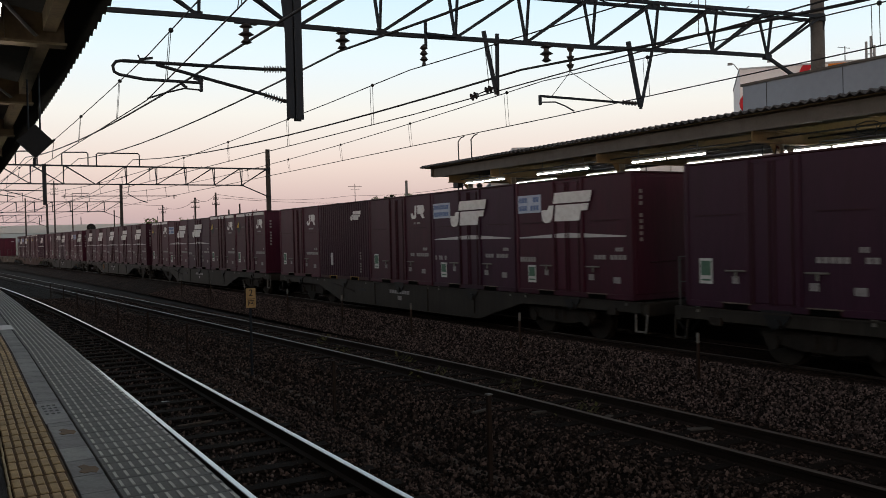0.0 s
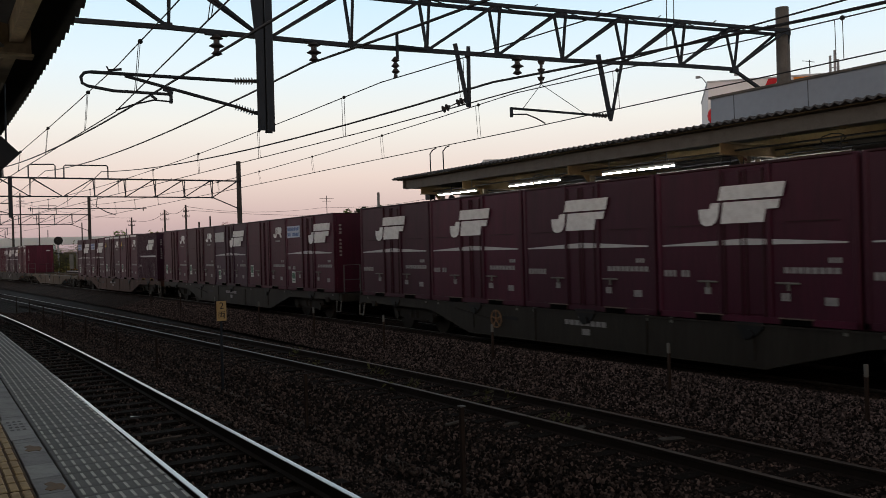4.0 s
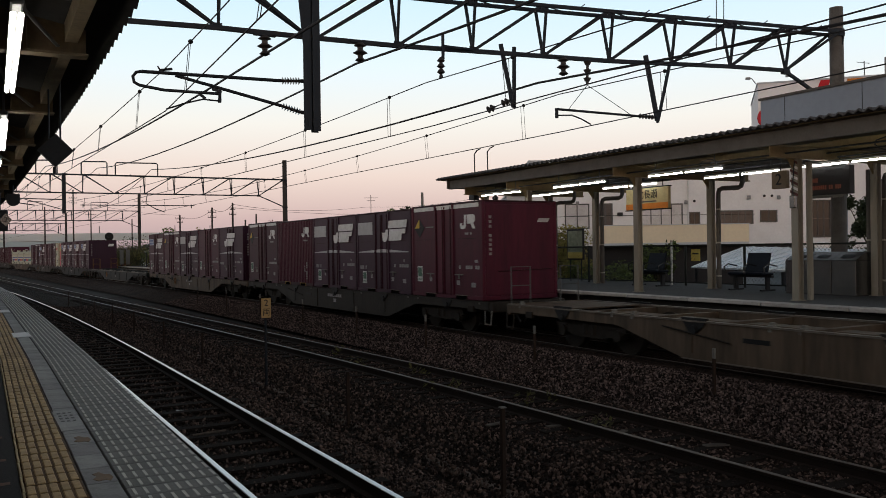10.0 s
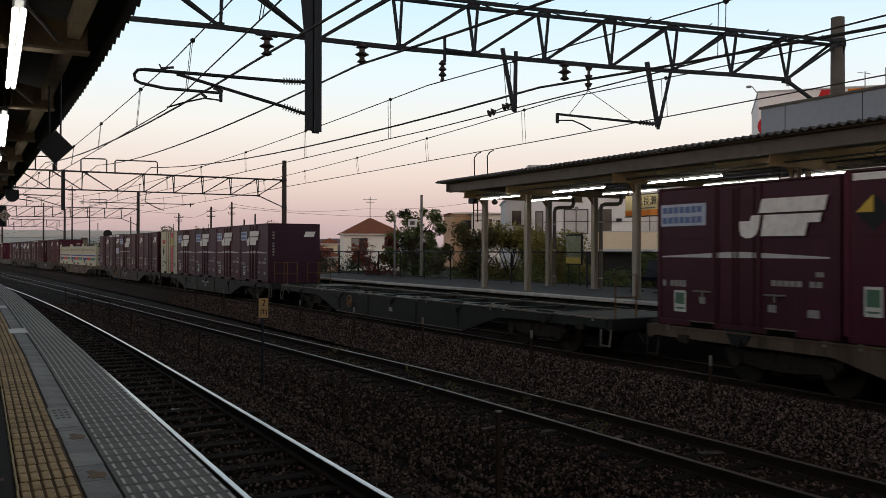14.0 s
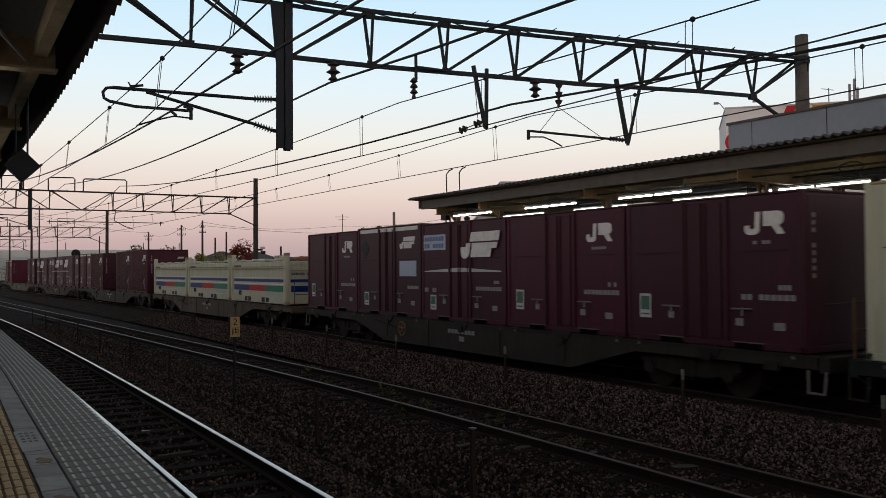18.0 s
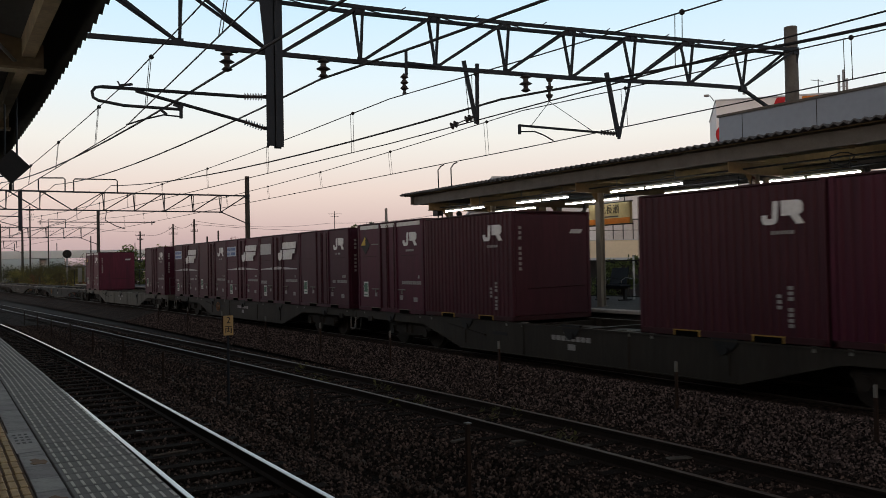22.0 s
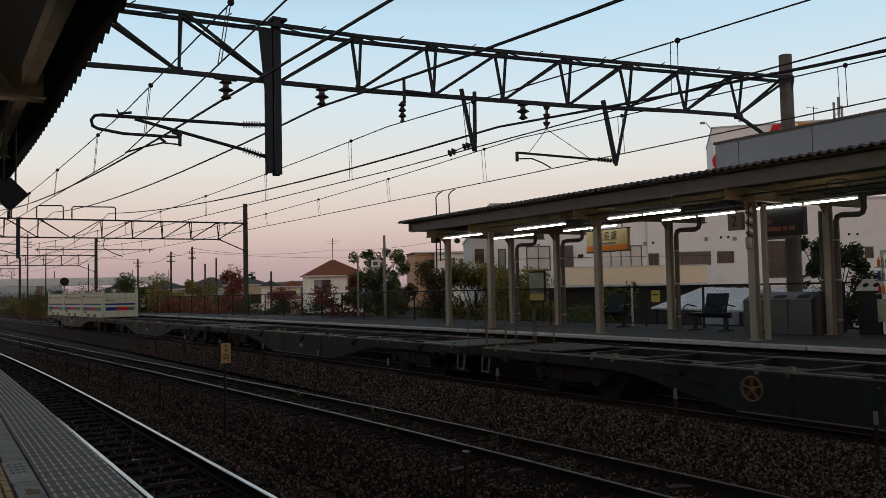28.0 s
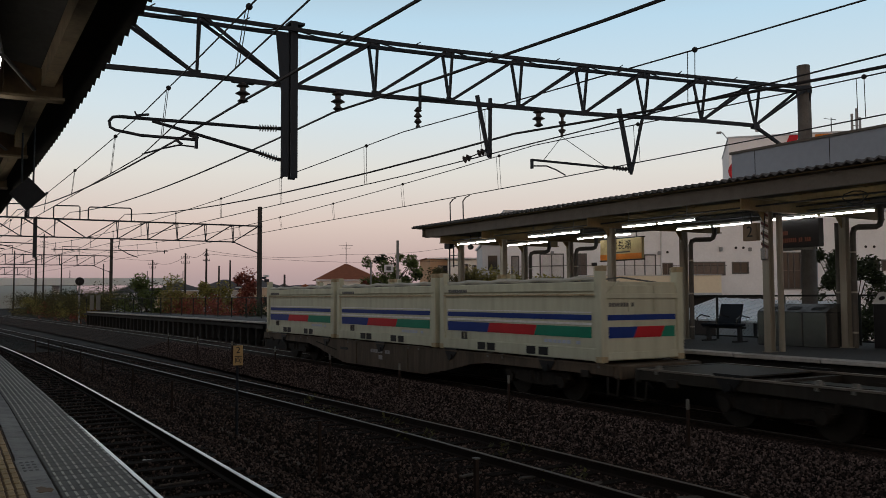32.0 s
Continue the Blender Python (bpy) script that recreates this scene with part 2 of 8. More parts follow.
# near canopy sheet: the corrugated sheet again, with the dimness in its colour
M["roof_dark"] = mat("shaded_corrugated_sheet", (0.030, 0.027, 0.024), 0.8, vary=0.3, size=1.5, dirt=0.4)
M["tube_near"] = glow("lit_slim_fluorescent_tube", (1.0, 0.96, 0.88), 6.2)
# near canopy beams: ochre darkened in the base colour for the dim underside
M["beam_brown"] = mat("shaded_ochre_beam", (0.085, 0.055, 0.027), 0.7, vary=0.3, size=2, dirt=0.5, dirt_rgb=(0.03, 0.018, 0.010))
M["flange_brown"] = mat("shaded_ochre_flange", (0.13, 0.095, 0.055), 0.7, vary=0.3, size=3, dirt=0.5, dirt_rgb=(0.04, 0.025, 0.015))
M["fixture"] = mat("white_lamp_body", (0.1, 0.1, 0.095), 0.5)
M["led"] = glow("orange_led_text", (1, 0.16, 0.02), 0.045, 0.03)
M["dark"] = mat("dark_equipment", (0.02, 0.02, 0.022), 0.5)
M["bin_grey"] = mat("brushed_steel_cabinet", (0.20, 0.205, 0.21), 0.24, metal=0.85, vary=0.15, size=3, dirt=0.3, dirt_rgb=(0.08, 0.08, 0.08))
M["seat_blue"] = mat("dark_blue_plastic", (0.006, 0.010, 0.018), 0.45, vary=0.1, spec=0.12)
M["wallwhite"] = mat("white_render", (0.92, 0.915, 0.93), 0.8, vary=0.06, size=0.6, dirt=0.1, dirt_rgb=(0.3, 0.3, 0.3))
M["wallgrey"] = mat("pale_grey_render", (0.58, 0.6, 0.64), 0.8, vary=0.07, size=0.6)
M["wallcream"] = mat("cream_render", (0.9, 0.78, 0.58), 0.8, vary=0.06, size=0.6)
M["wallbeige"] = mat("beige_wall", (0.6, 0.48, 0.36), 0.8, vary=0.1, size=0.6)
M["orange_wall"] = mat("tan_wall", (0.50, 0.33, 0.21), 0.8, vary=0.12, size=0.6)
M["sheet_grey"] = mat("grey_sheet_metal", (0.27, 0.31, 0.37), 0.5, metal=0.2, vary=0.08, size=0.5)
M["rooftile"] = mat("brown_roof_tile", (0.26, 0.1, 0.06), 0.8, vary=0.2, size=2)
M["rooftile_g"] = mat("grey_roof_tile", (0.10, 0.10, 0.11), 0.8, vary=0.2, size=2)
M["glass"] = mat("dark_window_glass", (0.03, 0.033, 0.036), 0.12, vary=0.3, size=1.0, spec=0.35)
M["frame"] = mat("window_frame", (0.10, 0.10, 0.10), 0.5)
M["whitepaint"] = mat("white_paint", (0.7, 0.7, 0.7), 0.5, vary=0.08)
M["signred"] = mat("sign_red", (0.55, 0.02, 0.03), 0.5)
M["signorange"] = mat("sign_orange", (0.65, 0.22, 0.03), 0.5)
M["signcream"] = mat("sign_cream", (0.50, 0.42, 0.22), 0.5)
M["signyellow"] = mat("sign_yellow", (0.58, 0.47, 0.12), 0.5)
M["bark"] = mat("dark_bark", (0.045, 0.035, 0.025), 0.9, vary=0.3, size=6)


def leaf_mat(name, rgb, through_light=0.5, spread=(0.45, 1.6)):
    m, n, l, b = nodes_of(name)
    b.inputs["Roughness"].default_value = 0.65
    geo, mr, tone = n.new("ShaderNodeNewGeometry"), n.new("ShaderNodeMapRange"), n.new("ShaderNodeVectorMath")
    mr.inputs[3].default_value, mr.inputs[4].default_value = spread
    l.new(geo.outputs["Random Per Island"], mr.inputs[0])
    tone.operation = "SCALE"
    tone.inputs[0].default_value = rgb
    l.new(mr.outputs[0], tone.inputs["Scale"])
    l.new(tone.outputs[0], b.inputs["Base Color"])
    thin, mix, end = n.new("ShaderNodeBsdfTranslucent"), n.new("ShaderNodeMixShader"), n["Material Output"]
    mix.inputs[0].default_value = through_light
    l.new(tone.outputs[0], thin.inputs["Color"])
    l.new(b.outputs[0], mix.inputs[1]), l.new(thin.outputs[0], mix.inputs[2])
    l.new(mix.outputs[0], end.inputs["Surface"])
    return m


M["leaf"] = leaf_mat("dark_green_leaf", (0.12, 0.155, 0.046))
M["leaf_y"] = leaf_mat("yellow_green_leaf", (0.27, 0.24, 0.07))
M["leaf_r"] = leaf_mat("reddening_leaf", (0.25, 0.07, 0.048))
M["leaf_d"] = leaf_mat("deep_green_leaf", (0.042, 0.056, 0.026))
M["leaf_h"] = leaf_mat("dull_hedge_leaf", (0.095, 0.085, 0.032))


def stone_mat(name, rgb, spread):
    """Broken stone: most faces dull, a few pale."""
    m, n, l, b = nodes_of(name)
    b.inputs["Roughness"].default_value, b.inputs["Specular IOR Level"].default_value = 0.8, 0.15
    geo, po, mr, tone = n.new("ShaderNodeNewGeometry"), n.new("ShaderNodeMath"), n.new("ShaderNodeMapRange"), n.new("ShaderNodeVectorMath")
    po.operation, tone.operation = "POWER", "SCALE"
    po.inputs[1].default_value = 2.6
    mr.inputs[3].default_value, mr.inputs[4].default_value = spread
    tone.inputs[0].default_value = rgb
    l.new(geo.outputs["Random Per Island"], po.inputs[0]), l.new(po.outputs[0], mr.inputs[0])
    l.new(mr.outputs[0], tone.inputs["Scale"]), l.new(tone.outputs[0], b.inputs["Base Color"])
    return m


M["stone_dark"] = stone_mat("dark_ballast_stone", (0.0400, 0.0272, 0.0226), (0.2, 5.0))
M["stone_pale"] = stone_mat("pale_ballast_stone", (0.050, 0.036, 0.0325), (0.15, 5.0))
M["pole_far"] = mat("dark_concrete_pole", (0.055, 0.050, 0.047), 0.85, vary=0.2, size=2)
M["grass"] = leaf_mat("dry_grass", (0.09, 0.085, 0.03))
M["wine_dark"] = mat("dark_wine_paint", (0.048, 0.0075, 0.02), 0.48, spec=0.26, vary=0.30, size=1.2, dirt=0.55, dirt_rgb=(0.028, 0.005, 0.012), rand=0.05, streak=True)
M["wine_brown"] = mat("brown_wine_paint", (0.052, 0.0092, 0.0185), 0.48, spec=0.26, vary=0.30, size=1.2, dirt=0.55, dirt_rgb=(0.028, 0.005, 0.012), rand=0.05, streak=True)
M["rimgrey"] = mat("worn_pale_steel", (0.17, 0.165, 0.15), 0.6, vary=0.25, size=8)
M["cream_rust"] = mat("rust_stained_cream", (0.40, 0.33, 0.21), 0.6, vary=0.2, size=3, dirt=0.6, dirt_rgb=(0.18, 0.10, 0.04))
M["pink"] = mat("pink_band_paint", (0.60, 0.10, 0.16), 0.5, vary=0.1)
M["yellowpale"] = mat("pale_yellow_print", (0.55, 0.47, 0.18), 0.5, vary=0.25, size=9)
M["pale_flange"] = mat("pale_flange_steel", (0.15, 0.13, 0.11), 0.5, vary=0.5, size=1.2, dirt=0.5)
M["wheel_ochre"] = mat("ochre_wheel_paint", (0.20, 0.11, 0.055), 0.6, vary=0.2)
M["cover"] = mat("pale_tarpaulin", (0.46, 0.46, 0.42), 0.7, vary=0.15, size=6, bump=0.2)
M["rail_ochre"] = mat("dull_ochre_paint", (0.14, 0.07, 0.02), 0.6, vary=0.2)
M["wallpale"] = mat("pale_cream_render", (0.9, 0.87, 0.81), 0.8, vary=0.06, size=0.6)
M["glass_pale"] = mat("curtained_glass", (0.30, 0.30, 0.30), 0.15, vary=0.3, size=1.5, spec=0.4)
M["glass_curtain"] = mat("lit_curtain_glass", (0.66, 0.65, 0.66), 0.2, vary=0.2, size=1.2, spec=0.4)
M["glass_brown"] = mat("brown_blind_glass", (0.115, 0.10, 0.095), 0.2, vary=0.3, size=1.2, spec=0.35)
M["pole_pale"] = mat("pale_galvanised_pole", (0.22, 0.22, 0.21), 0.6, vary=0.15)
M["shed_roof"] = mat("pale_shed_roof", (0.72, 0.80, 0.88), 0.3, spec=0.5, vary=0.1, size=0.5)

# ---- mesh tools ----
class Geo:
    """Gathers the faces of one mesh."""

    def __init__(self):
        self.v, self.f = [], []

    def add(self, verts, faces):
        k = len(self.v)
        self.v += [tuple(p) for p in verts]
        self.f += [tuple(i + k for i in f) for f in faces]
        return self

    def box(self, x0, y0, z0, x1, y1, z1, bevel=0.0):
        if bevel <= 0:
            return self.add([(x, y, z) for z in (z0, z1) for y in (y0, y1) for x in (x0, x1)],
                            [(0, 2, 3, 1), (4, 5, 7, 6), (0, 1, 5, 4), (1, 3, 7, 5), (3, 2, 6, 7), (2, 0, 4, 6)])
        b, v, f = min(bevel, (x1 - x0) / 2.01, (y1 - y0) / 2.01, (z1 - z0) / 2.01), [], []
        for z, d in ((z0, b), (z0 + b, 0), (z1 - b, 0), (z1, b)):
            for x, y in ((x0 + b, y0 + d), (x1 - b, y0 + d), (x1 - d, y0 + b), (x1 - d, y1 - b),
                         (x1 - b, y1 - d), (x0 + b, y1 - d), (x0 + d, y1 - b), (x0 + d, y0 + b)):
                v.append((x, y, z))
        f.append(tuple(range(7, -1, -1)))
        f.append(tuple(range(24, 32)))
        for k in range(3):
            f += [(8 * k + i, 8 * k + (i + 1) % 8, 8 * k + 8 + (i + 1) % 8, 8 * k + 8 + i) for i in range(8)]
        return self.add(v, f)

    def rod(self, p, q, r, n=8, r2=None):
        p, q = Vector(p), Vector(q)
        if (q - p).length < 1e-6:
            return self
        m = (q - p).to_track_quat("Z", "Y").to_matrix()
        r2 = r if r2 is None else r2
        v = []
        for c, rad in ((p, r), (q, r2)):
            for i in range(n):
                a = 2 * math.pi * i / n
                v.append(c + m @ Vector((rad * math.cos(a), rad * math.sin(a), 0)))
        f = [(i, (i + 1) % n, n + (i + 1) % n, n + i) for i in range(n)]
        return self.add(v, f + [tuple(range(n - 1, -1, -1)), tuple(range(n, 2 * n))])

    def tube(self, pts, r, n=6):
        """One continuous round run through the points."""
        pts = [Vector(p) for p in pts]
        v, f, k = [], [], len(pts)
        side = None
        for i, p in enumerate(pts):
            d = (pts[min(i + 1, k - 1)] - pts[max(i - 1, 0)]).normalized()
            if side is None:
                side = d.orthogonal().normalized()
            side = (side - d * side.dot(d)).normalized()
            up = d.cross(side)
            for j in range(n):
                a = 2 * math.pi * j / n
                v.append(p + side * (r * math.cos(a)) + up * (r * math.sin(a)))
        for i in range(k - 1):
            f += [(i * n + j, i * n + (j + 1) % n, (i + 1) * n + (j + 1) % n, (i + 1) * n + j) for j in range(n)]
        return self.add(v, f + [tuple(range(n - 1, -1, -1)), tuple(range((k - 1) * n, k * n))])

    def bar(self, p, q, w, h, up=(0, 0, 1)):
        """A rectangular bar from p to q, w across and h high."""
        p, q, up = Vector(p), Vector(q), Vector(up)
        d = (q - p).normalized()
        s = d.cross(up)
        s = s.normalized() if s.length > 1e-6 else Vector((1, 0, 0))
        u = s.cross(d)
        v = [c + s * (a * w / 2) + u * (b * h / 2) for c in (p, q) for a, b in ((-1, -1), (1, -1), (1, 1), (-1, 1))]
        return self.add(v, [(3, 2, 1, 0), (4, 5, 6, 7), (0, 1, 5, 4), (1, 2, 6, 5), (2, 3, 7, 6), (3, 0, 4, 7)])

    def prism(self, outline, axis, a, b):
        """An outline (counter-clockwise pairs) drawn out along x, y or z from a to b."""
        n, v = len(outline), []
        for t in (a, b):
            for p, q in outline:
                v.append({"x": (t, p, q), "y": (p, t, q), "z": (p, q, t)}[axis])
        return self.add(v, [tuple(range(n - 1, -1, -1)), tuple(range(n, 2 * n))]
                        + [(i, (i + 1) % n, n + (i + 1) % n, n + i) for i in range(n)])

    def spin(self, profile, c, n=12):
        """A turned body: (radius, height) pairs about a vertical axis at c."""
        v, f, k = [], [], len(profile)
        for r, z in profile:
            for i in range(n):
                a = 2 * math.pi * i / n
                v.append((c[0] + r * math.cos(a), c[1] + r * math.sin(a), c[2] + z))
        for j in range(k - 1):
            f += [(j * n + i, j * n + (i + 1) % n, (j + 1) * n + (i + 1) % n, (j + 1) * n + i) for i in range(n)]
        f += [tuple(range(n - 1, -1, -1)), tuple(range((k - 1) * n, k * n))]
        return self.add(v, f)

    def mesh(self, name, material):
        me = bpy.data.meshes.new(name)
        me.from_pydata(self.v, [], self.f)
        bm = bmesh.new()
        bm.from_mesh(me)
        bmesh.ops.recalc_face_normals(bm, faces=bm.faces[:])
        bm.to_mesh(me)
        bm.free()
        me.materials.append(material)
        return me


def part(name, geo, material, parent=None, label="", at=None):
    """One mesh object, under a thing or a part of it."""
    ob = new(name, geo.mesh(name, material) if isinstance(geo, Geo) else geo)
    ob.parent = parent
    if at is not None:
        ob.matrix_basis = at
    if label:
        ob["label"] = label
    return ob


def thing(name, label, category, group="", at=None, kind=""):
    ob = new(name)
    ob.empty_display_size = 0.2
    if at is not None:
        ob.matrix_basis = at
    return tagged(ob, label, category, group, kind)


def single(name, geo, material, label, category="", group="", kind="", at=None):
    return tagged(part(name, geo, material, None, "", at), label, category, group, kind)


def text_object(body, size, m, material, name, parent=None, label=""):
    """Lettering as a mesh, drawn with the built-in font."""
    cu = bpy.data.curves.new(name, "FONT")
    cu.body, cu.size, cu.extrude, cu.align_x, cu.align_y = body, size, 0.003, "CENTER", "CENTER"
    tmp = new(name, cu)
    dg = bpy.context.evaluated_depsgraph_get()
    me = bpy.data.meshes.new_from_object(tmp.evaluated_get(dg))
    bpy.data.objects.remove(tmp)
    me.materials.clear()
    me.materials.append(material)
    ob = part(name, me, None, parent, label, at=m)
    return ob


# lettering on a face that looks towards -x
def facing(x, y, z):
    return Matrix.Translation((x, y, z)) @ Matrix(((0, 0, -1, 0), (-1, 0, 0, 0), (0, 1, 0, 0), (0, 0, 0, 1)))


# turns lettering upright, to be read from -y
UPRIGHT = Matrix(((1, 0, 0, 0), (0, 0, -1, 0), (0, 1, 0, 0), (0, 0, 0, 1)))


# ---- the plan: x across the tracks, y along them, z up from the rail heads ----
def near_x(y):
    return 2.76 - max(y - 15.8, 0.0) ** 2 / 1302


def mid_x(y):
    u = y - 13.0
    return 7.74 - 0.06 * (0.5 * (u + math.sqrt(u * u + 16.0)))


def train_x(y):
    return 12.28 - max(y - 7.44, 0.0) ** 2 / 2232 + 0.00033 * max(y - 60.0, 0.0) ** 2


def steps(a, b, d):
    n = max(1, round((b - a) / d))
    return [a + (b - a) * i / n for i in range(n + 1)]


Y0, Y1 = -45.0, 230.0
NEAR_Z, FAR_Z = 0.853, 1.03

# ---- ground, track beds and rails ----
def strip(name, profile, centre, y0, y1, material, label, category, step=3.0, kind="structure"):
    """A bed of constant section (x offset, z pairs) that follows a track."""
    g, ys = Geo(), steps(y0, y1, step)
    n = len(profile)
    for y in ys:
        g.v += [(centre(y) + dx, y, z) for dx, z in profile]
    for j in range(len(ys) - 1):
        g.f += [(j * n + i, j * n + i + 1, (j + 1) * n + i + 1, (j + 1) * n + i) for i in range(n - 1)]
    me = bpy.data.meshes.new(name)
    me.from_pydata(g.v, [], g.f)
    me.materials.append(material)
    return tagged(new(name, me), label, category, "", kind)


def ground_sheet():
    g = Geo()
    xs = [-900, -200, -40, -8, 0, 8, 15, 24, 60, 200, 900]
    ys = [-600, -60, -10, 20, 50, 90, 140, 250, 500, 1400]
    for y in ys:
        g.v += [(x, y, -0.42) for x in xs]
    n = len(xs)
    g.f = [(j * n + i, j * n + i + 1, (j + 1) * n + i + 1, (j + 1) * n + i) for j in range(len(ys) - 1) for i in range(n - 1)]
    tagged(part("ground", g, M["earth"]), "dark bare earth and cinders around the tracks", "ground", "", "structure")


ground_sheet()
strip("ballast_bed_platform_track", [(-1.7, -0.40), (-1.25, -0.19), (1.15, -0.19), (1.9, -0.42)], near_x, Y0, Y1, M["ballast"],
      "dark ballast under the platform track", "ballast")
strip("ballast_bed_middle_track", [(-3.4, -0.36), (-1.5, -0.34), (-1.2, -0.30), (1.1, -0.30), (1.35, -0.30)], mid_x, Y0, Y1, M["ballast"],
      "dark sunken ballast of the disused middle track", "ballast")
strip("ballast_bed_freight_track", [(-3.3, -0.34), (-2.75, -0.24), (-1.75, 0.0), (-1.3, -0.05), (1.3, -0.05), (1.6, -0.2)], train_x, Y0, Y1,
      M["ballast2"], "pale heaped ballast shoulder of the freight track", "ballast")


def rail_run(name, centre, off, z, top, label):
    """A rail with foot, web and head; the worn running surface is a part of its own."""
    th = thing(name, label, "rail", "running rails")
    for nm, prof, m in (("rail_web", [(-0.06, z - 0.15), (0.06, z - 0.15), (0.06, z - 0.135), (0.012, z - 0.12), (0.012, z - 0.045),
                                     (0.033, z - 0.035), (0.033, z - 0.006), (-0.033, z - 0.006), (-0.033, z - 0.035), (-0.012, z - 0.045),
                                     (-0.012, z - 0.12), (-0.06, z - 0.135)], M["rail"]),
                        ("rail_head", [(-0.031, z - 0.006), (0.031, z - 0.006), (0.026, z), (-0.026, z)], top)):
        g, ys, n = Geo(), steps(Y0, Y1, 2.5), len(prof)
        for y in ys:
            g.v += [(centre(y) + off + dx, y, zz) for dx, zz in prof]
        for j in range(len(ys) - 1):
            g.f += [(j * n + i, j * n + (i + 1) % n, (j + 1) * n + (i + 1) % n, (j + 1) * n + i) for i in range(n)]
        part(nm, g, m, th)


for off in (-0.56, 0.56):
    rail_run("rail", near_x, off, 0.0, M["rail_top"], "bright polished rail of the platform track")
for off in (-0.51, 0.51):
    rail_run("rail", mid_x, off, -0.15, M["rail_dull"], "dull brown rail of the middle track")
for off in (-0.56, 0.56):
    rail_run("rail", train_x, off, 0.0, M["rail_dull"], "rail of the freight track in the shade of the wagons")


def sleepers(centre, y0, y1, z, length, label, pitch=0.62, near_end=45):
    g = Geo().box(-length / 2, -0.11, z - 0.14, length / 2, 0.11, z, 0.02)
    me = g.mesh("sleeper", M["sleeper"])
    y = y0
    while y < y1:
        s = new("sleeper", me)
        s.matrix_basis = pose(centre(y), y, 0, 0, 0, random.uniform(-0.6, 0.6) + math.degrees(math.atan(max(y - 15, 0) / 651)) * 0.8)
        tagged(s, label, "sleeper", "track sleepers")
        y += pitch


sleepers(near_x, 3.0, 62, -0.145, 1.95, "dark concrete sleeper under the platform track")
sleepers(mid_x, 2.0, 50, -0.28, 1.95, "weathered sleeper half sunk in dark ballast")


def stones():
    """Loose stones on the beds, one sheet of small tetrahedral and boxy chips."""
    rng = random.Random(5)
    for nm, centre, lo, hi, zf, m, count, lab in (
            ("ballast_stones", train_x, -3.3, -1.35, lambda d: -0.34 + max(0, min(1, (d + 3.3) / 1.5)) * 0.34, "stone_pale", 52000,
             "pale loose stones on the freight track's shoulder"),
            ("ballast_stones", near_x, 0.75, 1.9, lambda d: -0.19 - max(0, d - 1.15) * 0.3, "stone_dark", 20000, "dark loose stones beside the platform track"),
            ("ballast_stones", near_x, -0.98, 0.98, lambda d: -0.172, "stone_dark", 12000, "dark stones between the sleepers of the platform track"),
            ("ballast_stones", mid_x, -3.2, 1.3, lambda d: -0.31, "stone_dark", 46000, "dark loose stones around the middle track")):
        g = Geo()
        for _ in range(count):
            y = 4 + 40 * rng.random() ** 1.7
            d = rng.uniform(lo, hi)
            c = Vector((centre(y) + d, y, zf(d) + 0.010))
            r = rng.uniform(0.014, 0.034)
            e = Euler((rng.random() * 6, rng.random() * 6, rng.random() * 6)).to_matrix()
            pts = [c + e @ Vector(p) * r for p in ((1, 0.2, 0), (-1, 0.1, 0.2), (0, 0.9, -0.1), (0.1, -1, 0), (0, 0, 0.8), (0.1, 0.1, -0.8))]
            g.add(pts, [(0, 2, 4), (2, 1, 4), (1, 3, 4), (3, 0, 4), (2, 0, 5), (1, 2, 5), (3, 1, 5), (0, 3, 5)])
        me = bpy.data.meshes.new(nm)
        me.from_pydata(g.v, [], g.f)
        me.materials.append(M[m])
        tagged(new(nm, me), lab, "stones", "", "stuff")


stones()

# ---- the platform on which the camera stands ----
def platform_shift(y):
    """How far the platform edge lies from its line beside the camera."""
    return 0.083 * min(max((y - 4.0) / 8.0, 0.0), 1.0) - max(y - 21.0, 0.0) ** 2 / 1370


def canopy_shift(y):
    return near_x(y) - 2.76


def swept(name, prof, off, y0, y1, material, parent, label="", step=3.0):
    g, ys, n = Geo(), steps(y0, y1, step), len(prof)
    for y in ys:
        g.v += [(x + off(y), y, z) for x, z in prof]
    g.f = [(j * n + i, j * n + i + 1, (j + 1) * n + i + 1, (j + 1) * n + i) for j in range(len(ys) - 1) for i in range(n - 1)]
    me = bpy.data.meshes.new(name)
    me.from_pydata(g.v, [], g.f)
    me.materials.append(material)
    return part(name, me, material, parent, label)


M["tactile_old"] = mat("grey_worn_tactile", (0.20, 0.19, 0.165), 0.75, vary=0.2, size=5, dirt=0.4, dirt_rgb=(0.10, 0.09, 0.075))
PLATFORM = thing("near_platform", "dark asphalt platform with tiled edge and yellow tactile line", "platform", kind="structure")
swept("deck", [(-9.0, -0.4), (-9.0, NEAR_Z - 0.004), (0.22, NEAR_Z - 0.004)], platform_shift, -40, 190, M["asphalt"], PLATFORM)
swept("edge_bed", [(0.22, NEAR_Z - 0.004), (0.22, NEAR_Z - 0.03), (1.20, NEAR_Z - 0.03), (1.20, -0.4)], platform_shift, -40, 190, M["concrete"], PLATFORM)
swept("far_edge_paving", [(0.24, NEAR_Z), (0.58, NEAR_Z + 0.002), (1.30, NEAR_Z), (1.30, NEAR_Z - 0.12), (1.20, NEAR_Z - 0.12)], platform_shift, 36, 190, M["paver"], PLATFORM)
swept("far_tactile_line", [(0.24, NEAR_Z + 0.001), (0.24, NEAR_Z + 0.008), (0.56, NEAR_Z + 0.008), (0.56, NEAR_Z + 0.001)], platform_shift, 36, 190, M["tactile_old"], PLATFORM)
